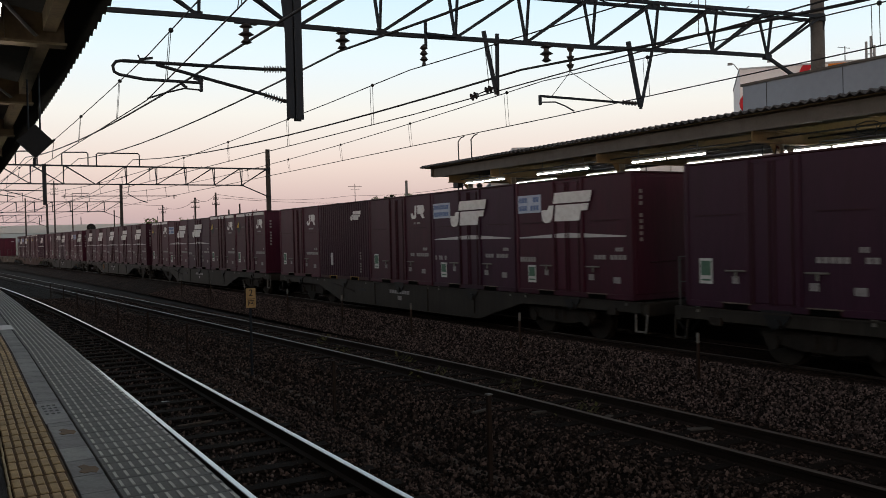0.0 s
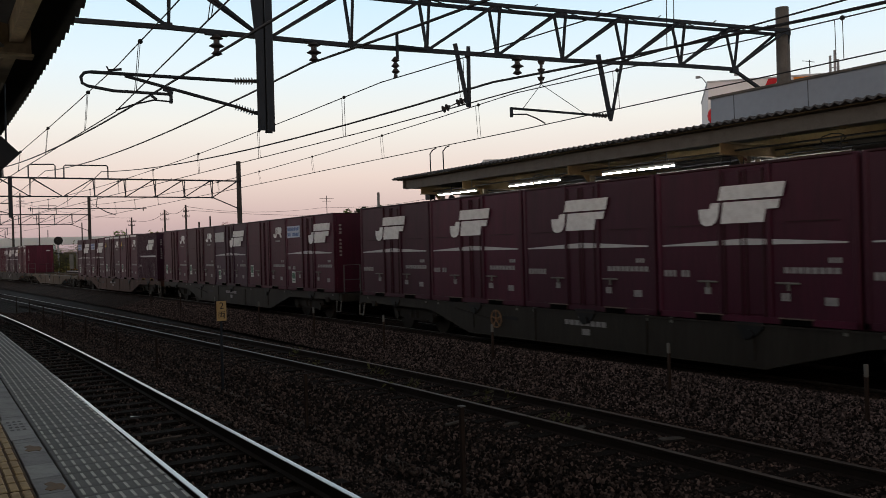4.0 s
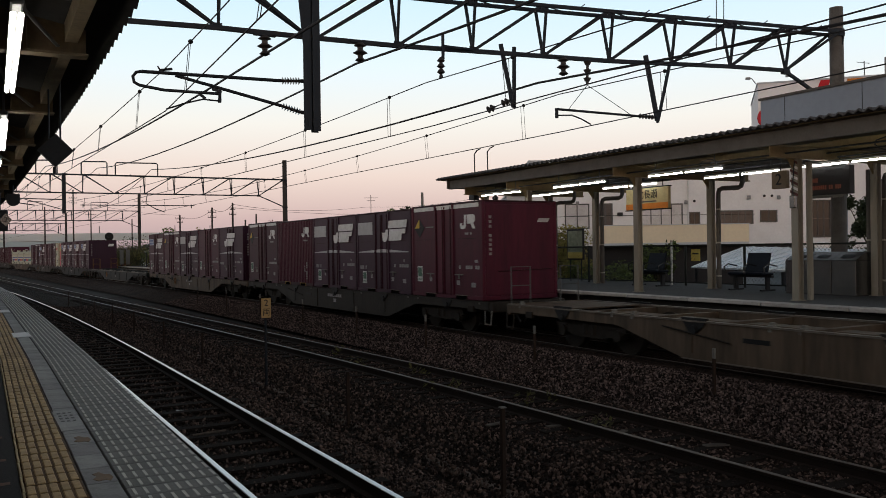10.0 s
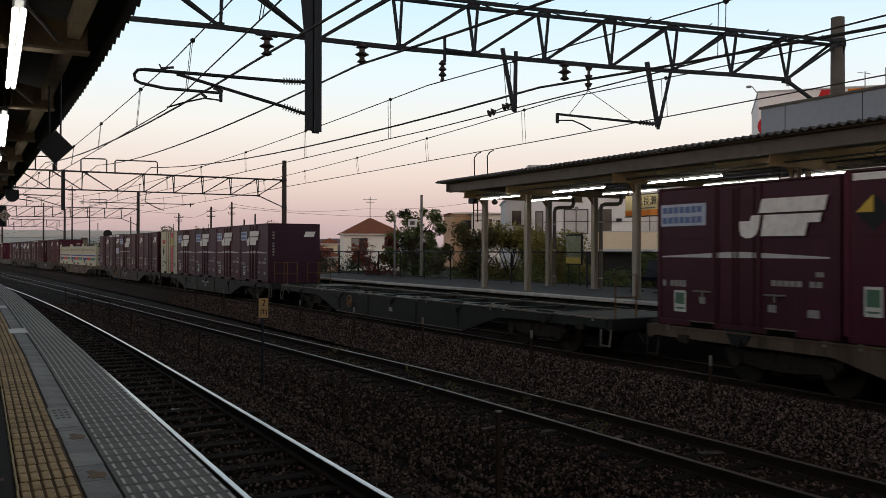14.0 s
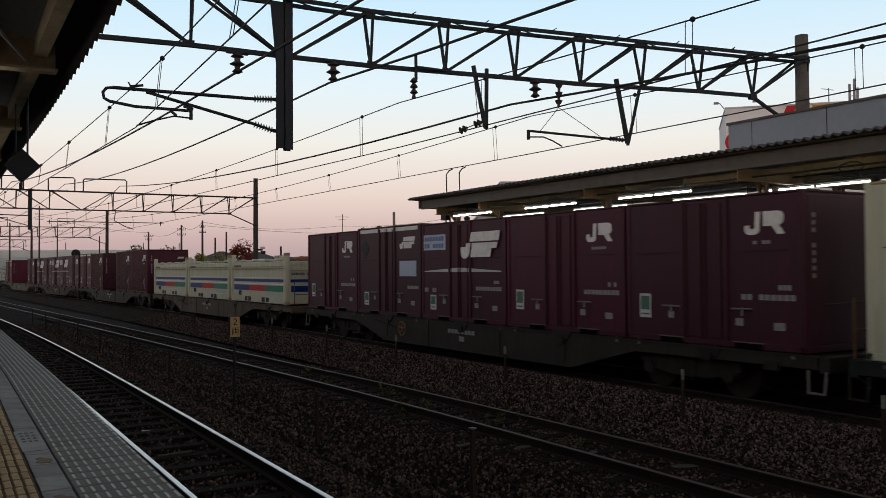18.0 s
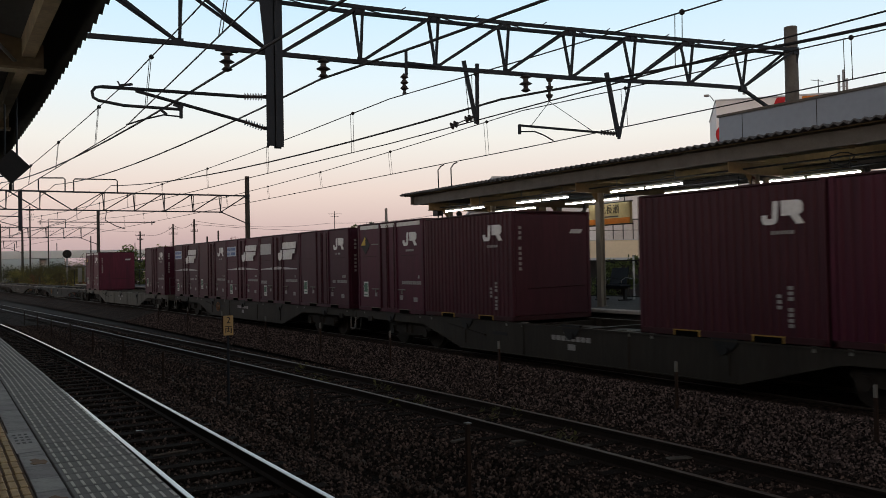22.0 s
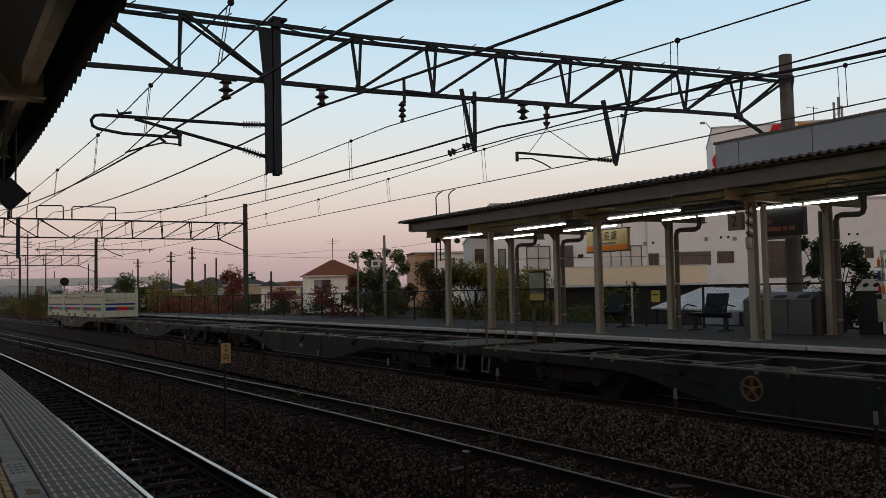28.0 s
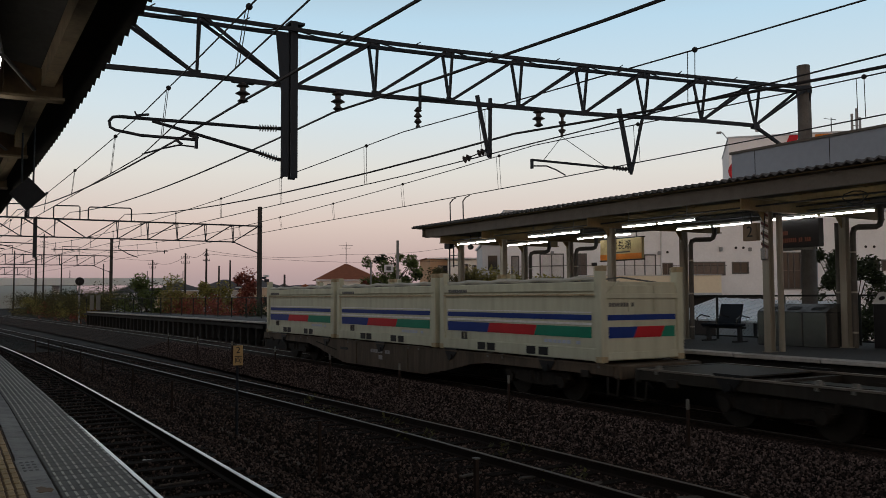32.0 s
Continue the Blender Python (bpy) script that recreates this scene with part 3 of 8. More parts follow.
# invented wall, out of view: closes off the sky behind the camera
swept("back_wall", [(-9.05, -0.4), (-9.05, 3.8), (-9.4, 3.8)], lambda y: 0.0, -40, 60, M["wallbeige"], PLATFORM)


def edge_tiles():
    TL, TT = 0.40, 0.43
    tac = Geo().box(0.002, 0.003, -0.035, 0.310, TT - 0.003, 0.0, 0.004)
    pads = Geo()
    for i in range(5):
        for j in range(2):
            pads.box(0.007 + i * 0.0605, 0.010 + j * 0.214, -0.004, 0.007 + i * 0.0605 + 0.047, 0.010 + j * 0.214 + 0.188, 0.006, 0.009)
    grey = Geo().box(0.003, 0.004, -0.035, 0.180, TL - 0.004, 0.0, 0.004)
    slab = Geo().box(0.003, 0.003, -0.06, 0.545, TL / 2 - 0.003, 0.0, 0.005)
    dash = Geo()
    for i in range(9):
        dash.box(0.030 + i * 0.0605, 0.030, -0.004, 0.030 + i * 0.0605 + 0.017, 0.165, 0.004)
    border = Geo().box(0, 0.003, -0.03, 0.016, TL - 0.003, 0.005, 0.004)
    patch = Geo().prism([(0.05, 0.10), (0.075, 0.05), (0.115, 0.06), (0.14, 0.03), (0.165, 0.11), (0.155, 0.19), (0.125, 0.20), (0.10, 0.27), (0.06, 0.24), (0.075, 0.17)], "z", -0.002, 0.002)
    m_t, m_p, m_g = tac.mesh("tactile_tile", M["tactile"]), pads.mesh("raised_pad", M["tactile_top"]), grey.mesh("paving_tile", M["paver"])
    m_s, m_d, m_b = slab.mesh("edge_slab", M["slab"]), dash.mesh("anti_slip_bar", M["dash"]), border.mesh("border_strip", M["tactile_pale"])
    m_t2, m_p2 = tac.mesh("tactile_tile", M["tactile_old"]), pads.mesh("raised_pad", M["tactile_old"])
    m_o = patch.mesh("worn_patch", M["terracotta"])

    def at(x, y):
        turn = math.degrees(math.atan(max(y - 21.0, 0) / 685))
        return pose(x + platform_shift(y), y, NEAR_Z + random.uniform(-0.0015, 0.0015), 0, 0, turn)
    y = 3.4
    while y < 36:
        a = part("tactile_tile", m_t if y < 22.4 else m_t2, None, PLATFORM, at=at(0.246, y))
        part("raised_pad", m_p if y < 22.4 else m_p2, None, a)
        y += TT
    y, k = 3.4, 0
    while y < 36:
        part("border_strip", m_b, None, PLATFORM, at=at(0.228, y))
        t = part("paving_tile", m_g, None, PLATFORM, at=at(0.564, y))
        if k in (5, 8):
            part("worn_patch", m_o, None, t, "rusty orange worn patch")
        for dy in (0.0, TL / 2):
            b = part("edge_slab", m_s, None, PLATFORM, at=at(0.752, y + dy))
            part("anti_slip_bar", m_d, None, b)
        y += TL
        k += 1


M["slab"] = mat("grey_edge_slab", (0.19, 0.19, 0.184), 0.75, vary=0.2, size=4, bump=0.15, rand=0.12)
M["tactile_top"] = mat("worn_tactile_rib", (0.47, 0.325, 0.155), 0.65, vary=0.3, size=6, dirt=0.55, dirt_rgb=(0.17, 0.10, 0.045), rand=0.2)
M["tactile_pale"] = mat("pale_yellow_strip", (0.38, 0.3, 0.16), 0.65, vary=0.2, size=8, dirt=0.3, dirt_rgb=(0.2, 0.13, 0.06))
M["terracotta"] = mat("terracotta_tile", (0.21, 0.135, 0.085), 0.75, vary=0.25, size=8, dirt=0.5, dirt_rgb=(0.12, 0.12, 0.12))
M["painted_bar"] = mat("worn_brown_road_paint", (0.16, 0.085, 0.06), 0.8, vary=0.3, size=9, dirt=0.5, dirt_rgb=(0.04, 0.04, 0.04))
edge_tiles()
lid = part("service_lid", Geo().box(0.590, 7.12, NEAR_Z - 0.004, 0.768, 8.05, NEAR_Z + 0.004, 0.003), M["paver"], PLATFORM, "grey service lid with slots")
slots = Geo()
for x in (0.625, 0.668, 0.711):
    for y in (7.50, 7.63, 7.76, 7.89):
        slots.box(x, y, NEAR_Z + 0.003, x + 0.024, y + 0.05, NEAR_Z + 0.0055)
part("lid_slots", slots, M["black"], lid)
for y in (5.7, 6.36, 7.15, 7.84, 8.51, 9.35, 10.04, 10.69, 11.44):
    part("painted_bar", Geo().add([(-1.3, y - 0.28, NEAR_Z + 0.001), (0.19, y - 0.05, NEAR_Z + 0.001), (0.19, y + 0.02, NEAR_Z + 0.001), (-1.3, y - 0.20, NEAR_Z + 0.001)], [(0, 1, 2, 3)]),
         M["painted_bar"], PLATFORM, "worn brown queue line")
for x0, x1, y0, y1 in ((0.60, 0.86, 15.55, 16.45), (0.58, 0.80, 22.5, 23.5), (0.46, 0.62, 27.0, 28.0), (0.42, 0.56, 31.6, 32.6), (0.30, 0.46, 38.0, 39.4), (-0.40, 0.18, 14.85, 15.35), (-0.9, 0.05, 16.2, 16.5), (-0.9, -0.05, 18.9, 19.3)):
    part("white_mark", Geo().box(x0, y0, NEAR_Z + 0.002, x1, y1, NEAR_Z + 0.010), M["whitepaint"], PLATFORM, "white boarding mark")


# ---- canopy over the near platform ----
def near_canopy():
    th = thing("near_canopy", "dark corrugated canopy with brown beams over the near platform", "canopy", kind="structure")
    ex, ez = 0.97, 3.76
    sh = lambda y: 0.9 * canopy_shift(y) - 0.011 * max(0.0, 9.0 - y)
    g, n = Geo(), 0
    ys = steps(-30, 52, 0.055)
    for i, y in enumerate(ys):
        dz = 0.022 * math.sin(i * math.pi / 2)
        g.v += [(ex + sh(y), y, ez + dz), (-2.0 + sh(y), y, ez + 0.55 + dz)]
    g.f = [(2 * i, 2 * i + 1, 2 * i + 3, 2 * i + 2) for i in range(len(ys) - 1)]
    me = bpy.data.meshes.new("roof_sheet")
    me.from_pydata(g.v, [], g.f)
    # sheet and beams below carry the underside's shade in their colour
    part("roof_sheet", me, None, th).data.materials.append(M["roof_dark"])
    # invented rear slope, never in view, added to block sky light
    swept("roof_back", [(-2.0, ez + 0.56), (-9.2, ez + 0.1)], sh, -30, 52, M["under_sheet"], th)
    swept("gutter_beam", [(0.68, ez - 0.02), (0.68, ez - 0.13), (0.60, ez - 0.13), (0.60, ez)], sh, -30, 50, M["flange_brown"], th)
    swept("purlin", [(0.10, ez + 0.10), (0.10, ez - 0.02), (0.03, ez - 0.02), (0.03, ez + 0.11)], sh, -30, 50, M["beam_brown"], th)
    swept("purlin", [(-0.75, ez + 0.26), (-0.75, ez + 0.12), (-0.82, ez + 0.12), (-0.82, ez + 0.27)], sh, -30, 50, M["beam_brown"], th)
    for k in range(18):
        y = -7.05 + 2.65 * k
        b = part("cross_beam", Geo().prism([(0.70, 3.555), (0.70, 3.72), (-0.4, 3.93), (-5.0, 4.02), (-5.0, 3.555)][::-1], "y", y - 0.012, y + 0.012), M["beam_brown"], th, "ochre beam darkened for the dim canopy")
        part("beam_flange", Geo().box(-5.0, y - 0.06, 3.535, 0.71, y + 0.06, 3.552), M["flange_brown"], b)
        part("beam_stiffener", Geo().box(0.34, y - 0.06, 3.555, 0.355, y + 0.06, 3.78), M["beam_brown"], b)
        part("column", Geo().box(-4.1, y - 0.12, NEAR_Z, -3.86, y + 0.12, 3.535, 0.01), M["cream_post"], th)
        part("conduit", Geo().tube([(0.22, y - 1.3, 3.70), (0.30, y - 0.6, 3.66), (0.52, y - 0.02, 3.60), (0.62, y + 0.1, 3.60)], 0.012, 6), M["channel_near"], th)
        for q in (-0.45, -0.15):
            part("cable_tray_side", Geo().bar((q, y, 3.72), (q, y + 2.65, 3.72), 0.015, 0.05), M["channel_near"], th)
        rungs = Geo()
        for r in range(5):
            rungs.bar((-0.45, y + 0.3 + 0.5 * r, 3.71), (-0.15, y + 0.3 + 0.5 * r, 3.71), 0.03, 0.012)
        part("cable_tray_rungs", rungs, M["channel_near"], th)


M["channel_near"] = mat("grey_cable_tray", (0.06, 0.056, 0.05), 0.6, vary=0.2)
near_canopy()


TUBE_R = 0.021


def strip_lamp(x, y0, y1, z, label, group, tube_r=TUBE_R, twin=False, turn=0.0):
    """A fluorescent strip: tubes end to end, single or side by side, below a slim body on short stems."""
    m, h = (y0 + y1) / 2, (y1 - y0) / 2
    th = thing("fluorescent_lamp", label, "lamp", group, at=pose(x, m, z, 0, 0, turn))
    part("lamp_body", Geo().box(-0.03, -h, 0.045, 0.03, h, 0.085, 0.01), M["fixture"], th)
    for dx in (-0.0185, 0.0185) if twin else (0.0,):
        part("tube", Geo().rod((dx, -h + 0.03, 0), (dx, -0.05 if not twin else -0.012, 0), tube_r, 10), M["tube_near"] if twin else M["tube"], th, "lit white tube")
        part("tube", Geo().rod((dx, 0.05 if not twin else 0.012, 0), (dx, h - 0.03, 0), tube_r, 10), M["tube_near"] if twin else M["tube"], th, "lit white tube")
    for y in (-h + 0.25, h - 0.25):
        part("stem", Geo().rod((0, y, 0.08), (0, y, 0.34), 0.012, 6), M["fixture"], th)
    return th


for x, y0, y1 in ((0.19, 0.9, 3.1), (0.24, 4.66, 6.95), (0.30, 8.42, 10.84), (0.335, 12.2, 13.9), (0.28, 15.2, 16.8), (0.24, 19.0, 20.9), (0.15, -2.9, -0.7)):
    strip_lamp(x, y0, y1, 3.40, "lit white twin fluorescent strip under the near canopy", "lamps under the near canopy", 0.0145, True, -1.2 if y0 < 11 else 0.0)


def hanging_signs():
    th = thing("hanging_sign", "black diamond-shaped board on two rods under the canopy", "sign", "signs under the near canopy")
    x, y, z, r = 0.654, 8.0, 3.105, 0.142
    part("board", Geo().prism([(x - r, z), (x, z - r), (x + r, z), (x, z + r)], "y", y, y + 0.09), M["dark"], th)
    for xx in (x - 0.05, x + 0.04):
        part("rod", Geo().rod((xx, y + 0.04, z + 0.1), (xx, y + 0.04, 3.72), 0.008, 6), M["gantry"], th)
    part("pendant", Geo().rod((x - 0.01, y + 0.04, z - r), (x - 0.01, y + 0.04, z - r - 0.06), 0.014, 6), M["dark"], th)
    th = thing("information_board", "black hanging train information board with a small white number", "sign", "signs under the near canopy")
    part("board", Geo().box(-1.0, 20.0, 2.71, 0.70, 20.16, 3.145, 0.02), M["dark"], th)
    part("number_plate", Geo().prism([(0.775, 2.94), (0.655, 2.80), (0.535, 2.94), (0.655, 3.08)], "y", 19.985, 19.998), M["bin_grey"], th)
    text_object("2", 0.15, Matrix.Translation((0.655, 19.98, 2.94)) @ UPRIGHT, M["black"], "digit", th)
    for xx in (-0.8, 0.55):
        part("rod", Geo().rod((xx, 20.08, 3.08), (xx, 20.08, 3.75), 0.02, 6), M["gantry"], th)
    th = thing("number_sign", "pale box sign with the platform number one", "sign", "signs under the near canopy")
    part("box", Geo().box(-0.7, 18.6, 3.155, 0.37, 18.75, 3.495, 0.015), M["signcream_dim"], th)
    text_object("1", 0.30, Matrix.Translation((0.14, 18.594, 3.33)) @ UPRIGHT, M["black"], "digit", th)
    th = thing("speaker", "round dark loudspeaker hung under the canopy", "loudspeaker")
    part("horn", Geo().rod((0.84, 21.0, 3.42), (0.84, 21.25, 3.42), 0.14, 14, 0.09).box(0.70, 21.02, 3.42, 0.98, 21.3, 3.56, 0.02), M["dark"], th)
    part("bracket", Geo().rod((0.84, 21.12, 3.5), (0.84, 21.12, 3.76), 0.02, 6), M["gantry"], th)
    th = thing("indicator_lamp", "small orange indicator lamp under the canopy beam", "lamp")
    part("lens", Geo().rod((-0.30, 6.0, 3.41), (0.05, 6.0, 3.41), 0.036, 12), M["indicator"], th)
    part("cap", Geo().rod((0.05, 6.0, 3.41), (0.07, 6.0, 3.41), 0.038, 12), M["dark"], th)
    part("stem", Geo().rod((-0.15, 6.0, 3.44), (-0.15, 6.08, 3.555), 0.012, 6), M["gantry"], th)


M["indicator"] = glow("dim_orange_lens", (1.0, 0.30, 0.04), 0.12, 0.12)
M["signcream_dim"] = mat("dull_cream_sign", (0.20, 0.17, 0.11), 0.5, vary=0.1)
hanging_signs()


# ---- the platform opposite ----
FAR_END = 84.0


def far_platform():
    th = thing("far_platform", "asphalt platform opposite with a pale concrete edge", "platform", kind="structure")
    off = lambda y: train_x(y) - 12.28
    back = lambda y: 20.3 - max(0.0, y - 14) * 0.075
    g, ys = Geo(), steps(-40, FAR_END, 3.0)
    for y in ys:
        g.v += [(14.30 + off(y), y, FAR_Z - 0.15), (14.30 + off(y), y, FAR_Z), (back(y) + off(y), y, FAR_Z), (back(y) + off(y), y, -0.42)]
    g.f = [(j * 4 + i, j * 4 + i + 1, (j + 1) * 4 + i + 1, (j + 1) * 4 + i) for j in range(len(ys) - 1) for i in range(3)]
    me = bpy.data.meshes.new("deck")
    me.from_pydata(g.v, [], g.f)
    part("deck", me, None, th).data.materials.append(M["asphalt_far"])
    slab = Geo().box(0, 0.01, -0.075, 0.36, 1.98, 0.004, 0.012).mesh("edge_stone", M["edge_pale"])
    y = -16.0
    while y < FAR_END - 2:
        part("edge_stone", slab, None, th, at=pose(14.02 + off(y), y, FAR_Z + random.uniform(-0.004, 0.004), 0, 0, math.degrees(math.atan(max(y - 7.4, 0) / 1116))))
        y += 2.0
    swept("retaining_wall", [(14.22, -0.42), (14.22, FAR_Z - 0.12)], off, -40, 40, M["retain"], th)
    for k in range(38):
        y = 41 + 1.13 * k
        part("support_post", Geo().box(14.15 + off(y), y, -0.42, 14.35 + off(y), y + 0.2, FAR_Z - 0.16), M["retain"], th)
    swept("deck_beam", [(14.1, FAR_Z - 0.34), (14.1, FAR_Z - 0.16)], off, 40, FAR_END, M["retain"], th)
    e = FAR_END
    part("end_rail", Geo().rod((14.3 + off(e), e, FAR_Z), (14.3 + off(e), e, FAR_Z + 1.1), 0.03, 6).rod((14.3 + off(e), e, FAR_Z + 1.1), (15.6 + off(e), e, FAR_Z + 1.1), 0.03, 6)
         .rod((15.6 + off(e), e, FAR_Z), (15.6 + off(e), e, FAR_Z + 1.1), 0.03, 6), M["gantry"], th)


M["asphalt_far"] = mat("worn_platform_asphalt", (0.055, 0.057, 0.062), 0.8, vary=0.2, size=1.2, bump=0.3, bump_size=70)
M["retain"] = mat("dark_retaining_wall", (0.022, 0.021, 0.02), 0.9, vary=0.3, size=2)
far_platform()

# ---- overhead line: portal girders, droppers, cantilevers, wires ----
def girder_y(x):
    return 16.74 - 0.149 * (x - 2.57)


def portal(ends, slope, z0, z1, right_nodes, left_nodes, pole_top, label, poles, low=None, top=None):
    """A box lattice girder across the tracks: chords, diagonals, uprights, lacing, concrete poles and knee braces."""
    th = thing("line_portal", label, "overhead line portal", "overhead line portals")
    mid = (ends[0][0], ends[0][1])
    d = Vector((1, slope, 0)).normalized()
    side = Vector((-d.y, d.x, 0)) * 0.20

    def at(x, z, s=0.0):
        return tuple(Vector((x, mid[1] + slope * (x - mid[0]), z)) + side * s)
    xa, xb = ends[0][0], ends[1][0]
    # the chords hang a little between the posts
    low = low or ([xa, xb], [z0, z0])
    top = top or ([xa, xb], [z1, z1])
    zl = lambda x: float(np.interp(x, *low))
    zt = lambda x: float(np.interp(x, *top))

    def chord(a, b, z, s, w, h):
        """One continuous bar through the nodes."""
        g, xs = Geo(), [a] + [v for v in sorted(right_nodes + left_nodes) if a + 0.3 < v < b - 0.3] + [b]
        for x in xs:
            c = Vector(at(x, z(x), s))
            g.v += [tuple(c + Vector((-d.y, d.x, 0)) * (p * w / 2) + Vector((0, 0, q * h / 2))) for p, q in ((-1, -1), (1, -1), (1, 1), (-1, 1))]
        for k in range(len(xs) - 1):
            g.f += [(4 * k + i, 4 * k + (i + 1) % 4, 4 * k + 4 + (i + 1) % 4, 4 * k + 4 + i) for i in range(4)]
        n = 4 * len(xs)
        g.f += [(3, 2, 1, 0), (n - 4, n - 3, n - 2, n - 1)]
        return g
    part("bottom_chord", chord(xa + poles[1][1], xb + poles[0][1], zl, 0, 0.09, 0.085), M["gantry"], th)
    for s in (-1, 1):
        part("top_chord", chord(xa, xb, zt, s, 0.065, 0.075), M["gantry"], th)
    for nodes, flip in ((right_nodes, False), (left_nodes, True)):
        for a, b in zip(nodes, nodes[1:]):
            e = b - (0.10 if not flip else -0.10)
            for s in (-1, 1):
                u = b - (0.0 if s < 0 else 0.07) * (-1 if flip else 1)
                part("diagonal", Geo().bar(at(a, zl(a)), at(e, zt(e), s), 0.05, 0.06), M["gantry"], th)
                part("upright", Geo().bar(at(u, zt(u), s), at(b, zl(b)), 0.05, 0.055), M["gantry"], th)
            m = (a + b) / 2
            part("tie", Geo().bar(at(e, zt(e), -1), at(e, zt(e), 1), 0.05, 0.05), M["gantry"], th)
            part("lacing", Geo().bar(at(a, zt(a) - 0.02, -1), at(m, zt(m) - 0.02, 1), 0.025, 0.02), M["gantry"], th)
            part("node_plate", Geo().box(b - 0.09, at(b, 0)[1] - 0.035, zl(b) - 0.02, b + 0.07, at(b, 0)[1] - 0.025, zl(b) + 0.09), M["gantry"], th)
            part("gusset", Geo().box(e - 0.10, at(b, 0)[1] - 0.205, zt(b) - 0.11, e + 0.12, at(b, 0)[1] - 0.195, zt(b) - 0.02), M["gantry"], th)
            part("step_iron", Geo().bar(at(m, zt(m) + 0.03, -1.2), at(m + 0.09, zt(m) + 0.09, -1.2), 0.02, 0.02), M["gantry"], th)
    for x, inward in poles:
        part("pole", Geo().rod(at(x, -0.42), at(x, pole_top), 0.205, 18, 0.165), M["pole"] if mid[1] < 40 else M["pole_far"], th, "grey tapered concrete pole")
        part("knee_brace", Geo().bar(at(x + inward, z0), at(x, z0 - 0.85), 0.07, 0.07), M["gantry"], th)
        part("pole_band", Geo().rod(at(x, z0 - 0.9), at(x, z0 - 0.82), 0.205, 18), M["gantry"], th)
        part("pole_band", Geo().rod(at(x, z1 - 0.04), at(x, z1 + 0.04), 0.195, 18), M["gantry"], th)
        part("knee_gusset", Geo().box(x + inward - 0.12, at(x + inward, 0)[1] - 0.05, z0 - 0.07, x + inward + 0.12, at(x + inward, 0)[1] + 0.05, z0 + 0.05), M["gantry"], th)
    return th, at


RIGHT = [6.16 + 1.68 * k for k in range(9)]
LEFT = [6.0 - 1.75 * k for k in range(7)]
P1, at1 = portal(((-5.0, girder_y(-5.0)), (19.57, girder_y(19.57))), -0.149, 6.53, 7.66, RIGHT, LEFT, 8.27,
                 "dark lattice steel girder over the tracks on concrete poles", ((19.57, -1.65), (-5.0, 1.5)),
                 ([-5.0, 2.5, 4.2, 6.1, 7.8, 10.5, 13.0, 14.5, 16.3, 19.6], [6.60, 6.552, 6.55, 6.49, 6.455, 6.465, 6.465, 6.505, 6.55, 6.56]),
                 ([-5.0, 3.0, 6.1, 7.8, 10.5, 14.5, 19.6], [7.85, 7.70, 7.605, 7.545, 7.53, 7.56, 7.615]))
steel = M["gantry"]
# the drop post and its cantilever over the platform track
part("drop_post", Geo().bar(at1(6.12, 4.60, -0.6), at1(6.12, 7.80, -0.6), 0.15, 0.02), steel, P1)
part("drop_post", Geo().bar(at1(6.12, 4.60, 0.6), at1(6.12, 7.80, 0.6), 0.15, 0.02), steel, P1)
part("post_web", Geo().bar(at1(6.12, 4.62), at1(6.12, 7.78), 0.03, 0.24), steel, P1)
part("post_plate", Geo().prism([(5.72, 7.55), (6.0, 7.55), (6.0, 4.62), (5.84, 4.62), (5.84, 6.3)], "y", girder_y(6) - 0.12, girder_y(6) - 0.09), steel, P1)
part("post_cap", Geo().box(6.0, girder_y(6.1) - 0.14, 7.74, 6.32, girder_y(6.1) + 0.14, 7.79), steel, P1)


def insulator(parent, p, q, discs, r, name="insulator"):
    """A porcelain rod insulator with sheds between p and q."""
    p, q = Vector(p), Vector(q)
    g = Geo().rod(p, q, r * 0.38, 8)
    for i in range(discs):
        a = p.lerp(q, (i + 0.25) / discs)
        b = p.lerp(q, (i + 0.65) / discs)
        g.rod(a, b, r, 12, r * 0.6)
    return part(name, g, M["porcelain"], parent)


def cantilever_near():
    th = thing("cantilever_arm", "dark tubular cantilever with looped end over the platform track", "overhead line arm", "overhead line arms")
    p = lambda x, z: at1(x, z)
    part("top_tube", Geo().rod(p(5.45, 5.59), p(2.86, 5.62), 0.034, 8), steel, th)
    part("loop_tube", Geo().tube([p(*q) for q in ((2.86, 5.62), (2.76, 5.60), (2.70, 5.52), (2.72, 5.41), (2.81, 5.36), (3.25, 5.29), (4.26, 5.27))], 0.03, 8), steel, th)
    part("lower_strut", Geo().rod(p(5.45, 5.09), p(3.45, 5.58), 0.032, 8), steel, th)
    insulator(th, p(5.45, 5.59), p(5.82, 5.605), 7, 0.075)
    insulator(th, p(5.45, 5.09), p(5.82, 4.98), 7, 0.075)
    part("hinge", Geo().bar(p(5.82, 5.605), p(6.02, 5.61), 0.05, 0.07), steel, th)
    part("hinge", Geo().bar(p(5.82, 4.98), p(6.02, 4.97), 0.05, 0.07), steel, th)
    part("drop_bracket", Geo().bar(p(4.26, 5.40), p(4.26, 5.10), 0.05, 0.07).bar(p(4.12, 5.36), p(4.30, 5.30), 0.05, 0.05), steel, th)
    part("steady_arm", Geo().tube([p(4.26, 5.13), p(3.95, 5.15), p(3.6, 5.05), p(3.28, 4.93)], 0.016, 6), steel, th)
    part("wire_saddle", Geo().bar(p(3.16, 5.66), p(3.40, 5.70), 0.05, 0.04).rod(p(3.2, 5.62), p(3.14, 5.74), 0.015, 6), steel, th)
    part("pull_clip", Geo().bar(p(3.9, 5.24), p(4.0, 5.16), 0.03, 0.05), steel, th)


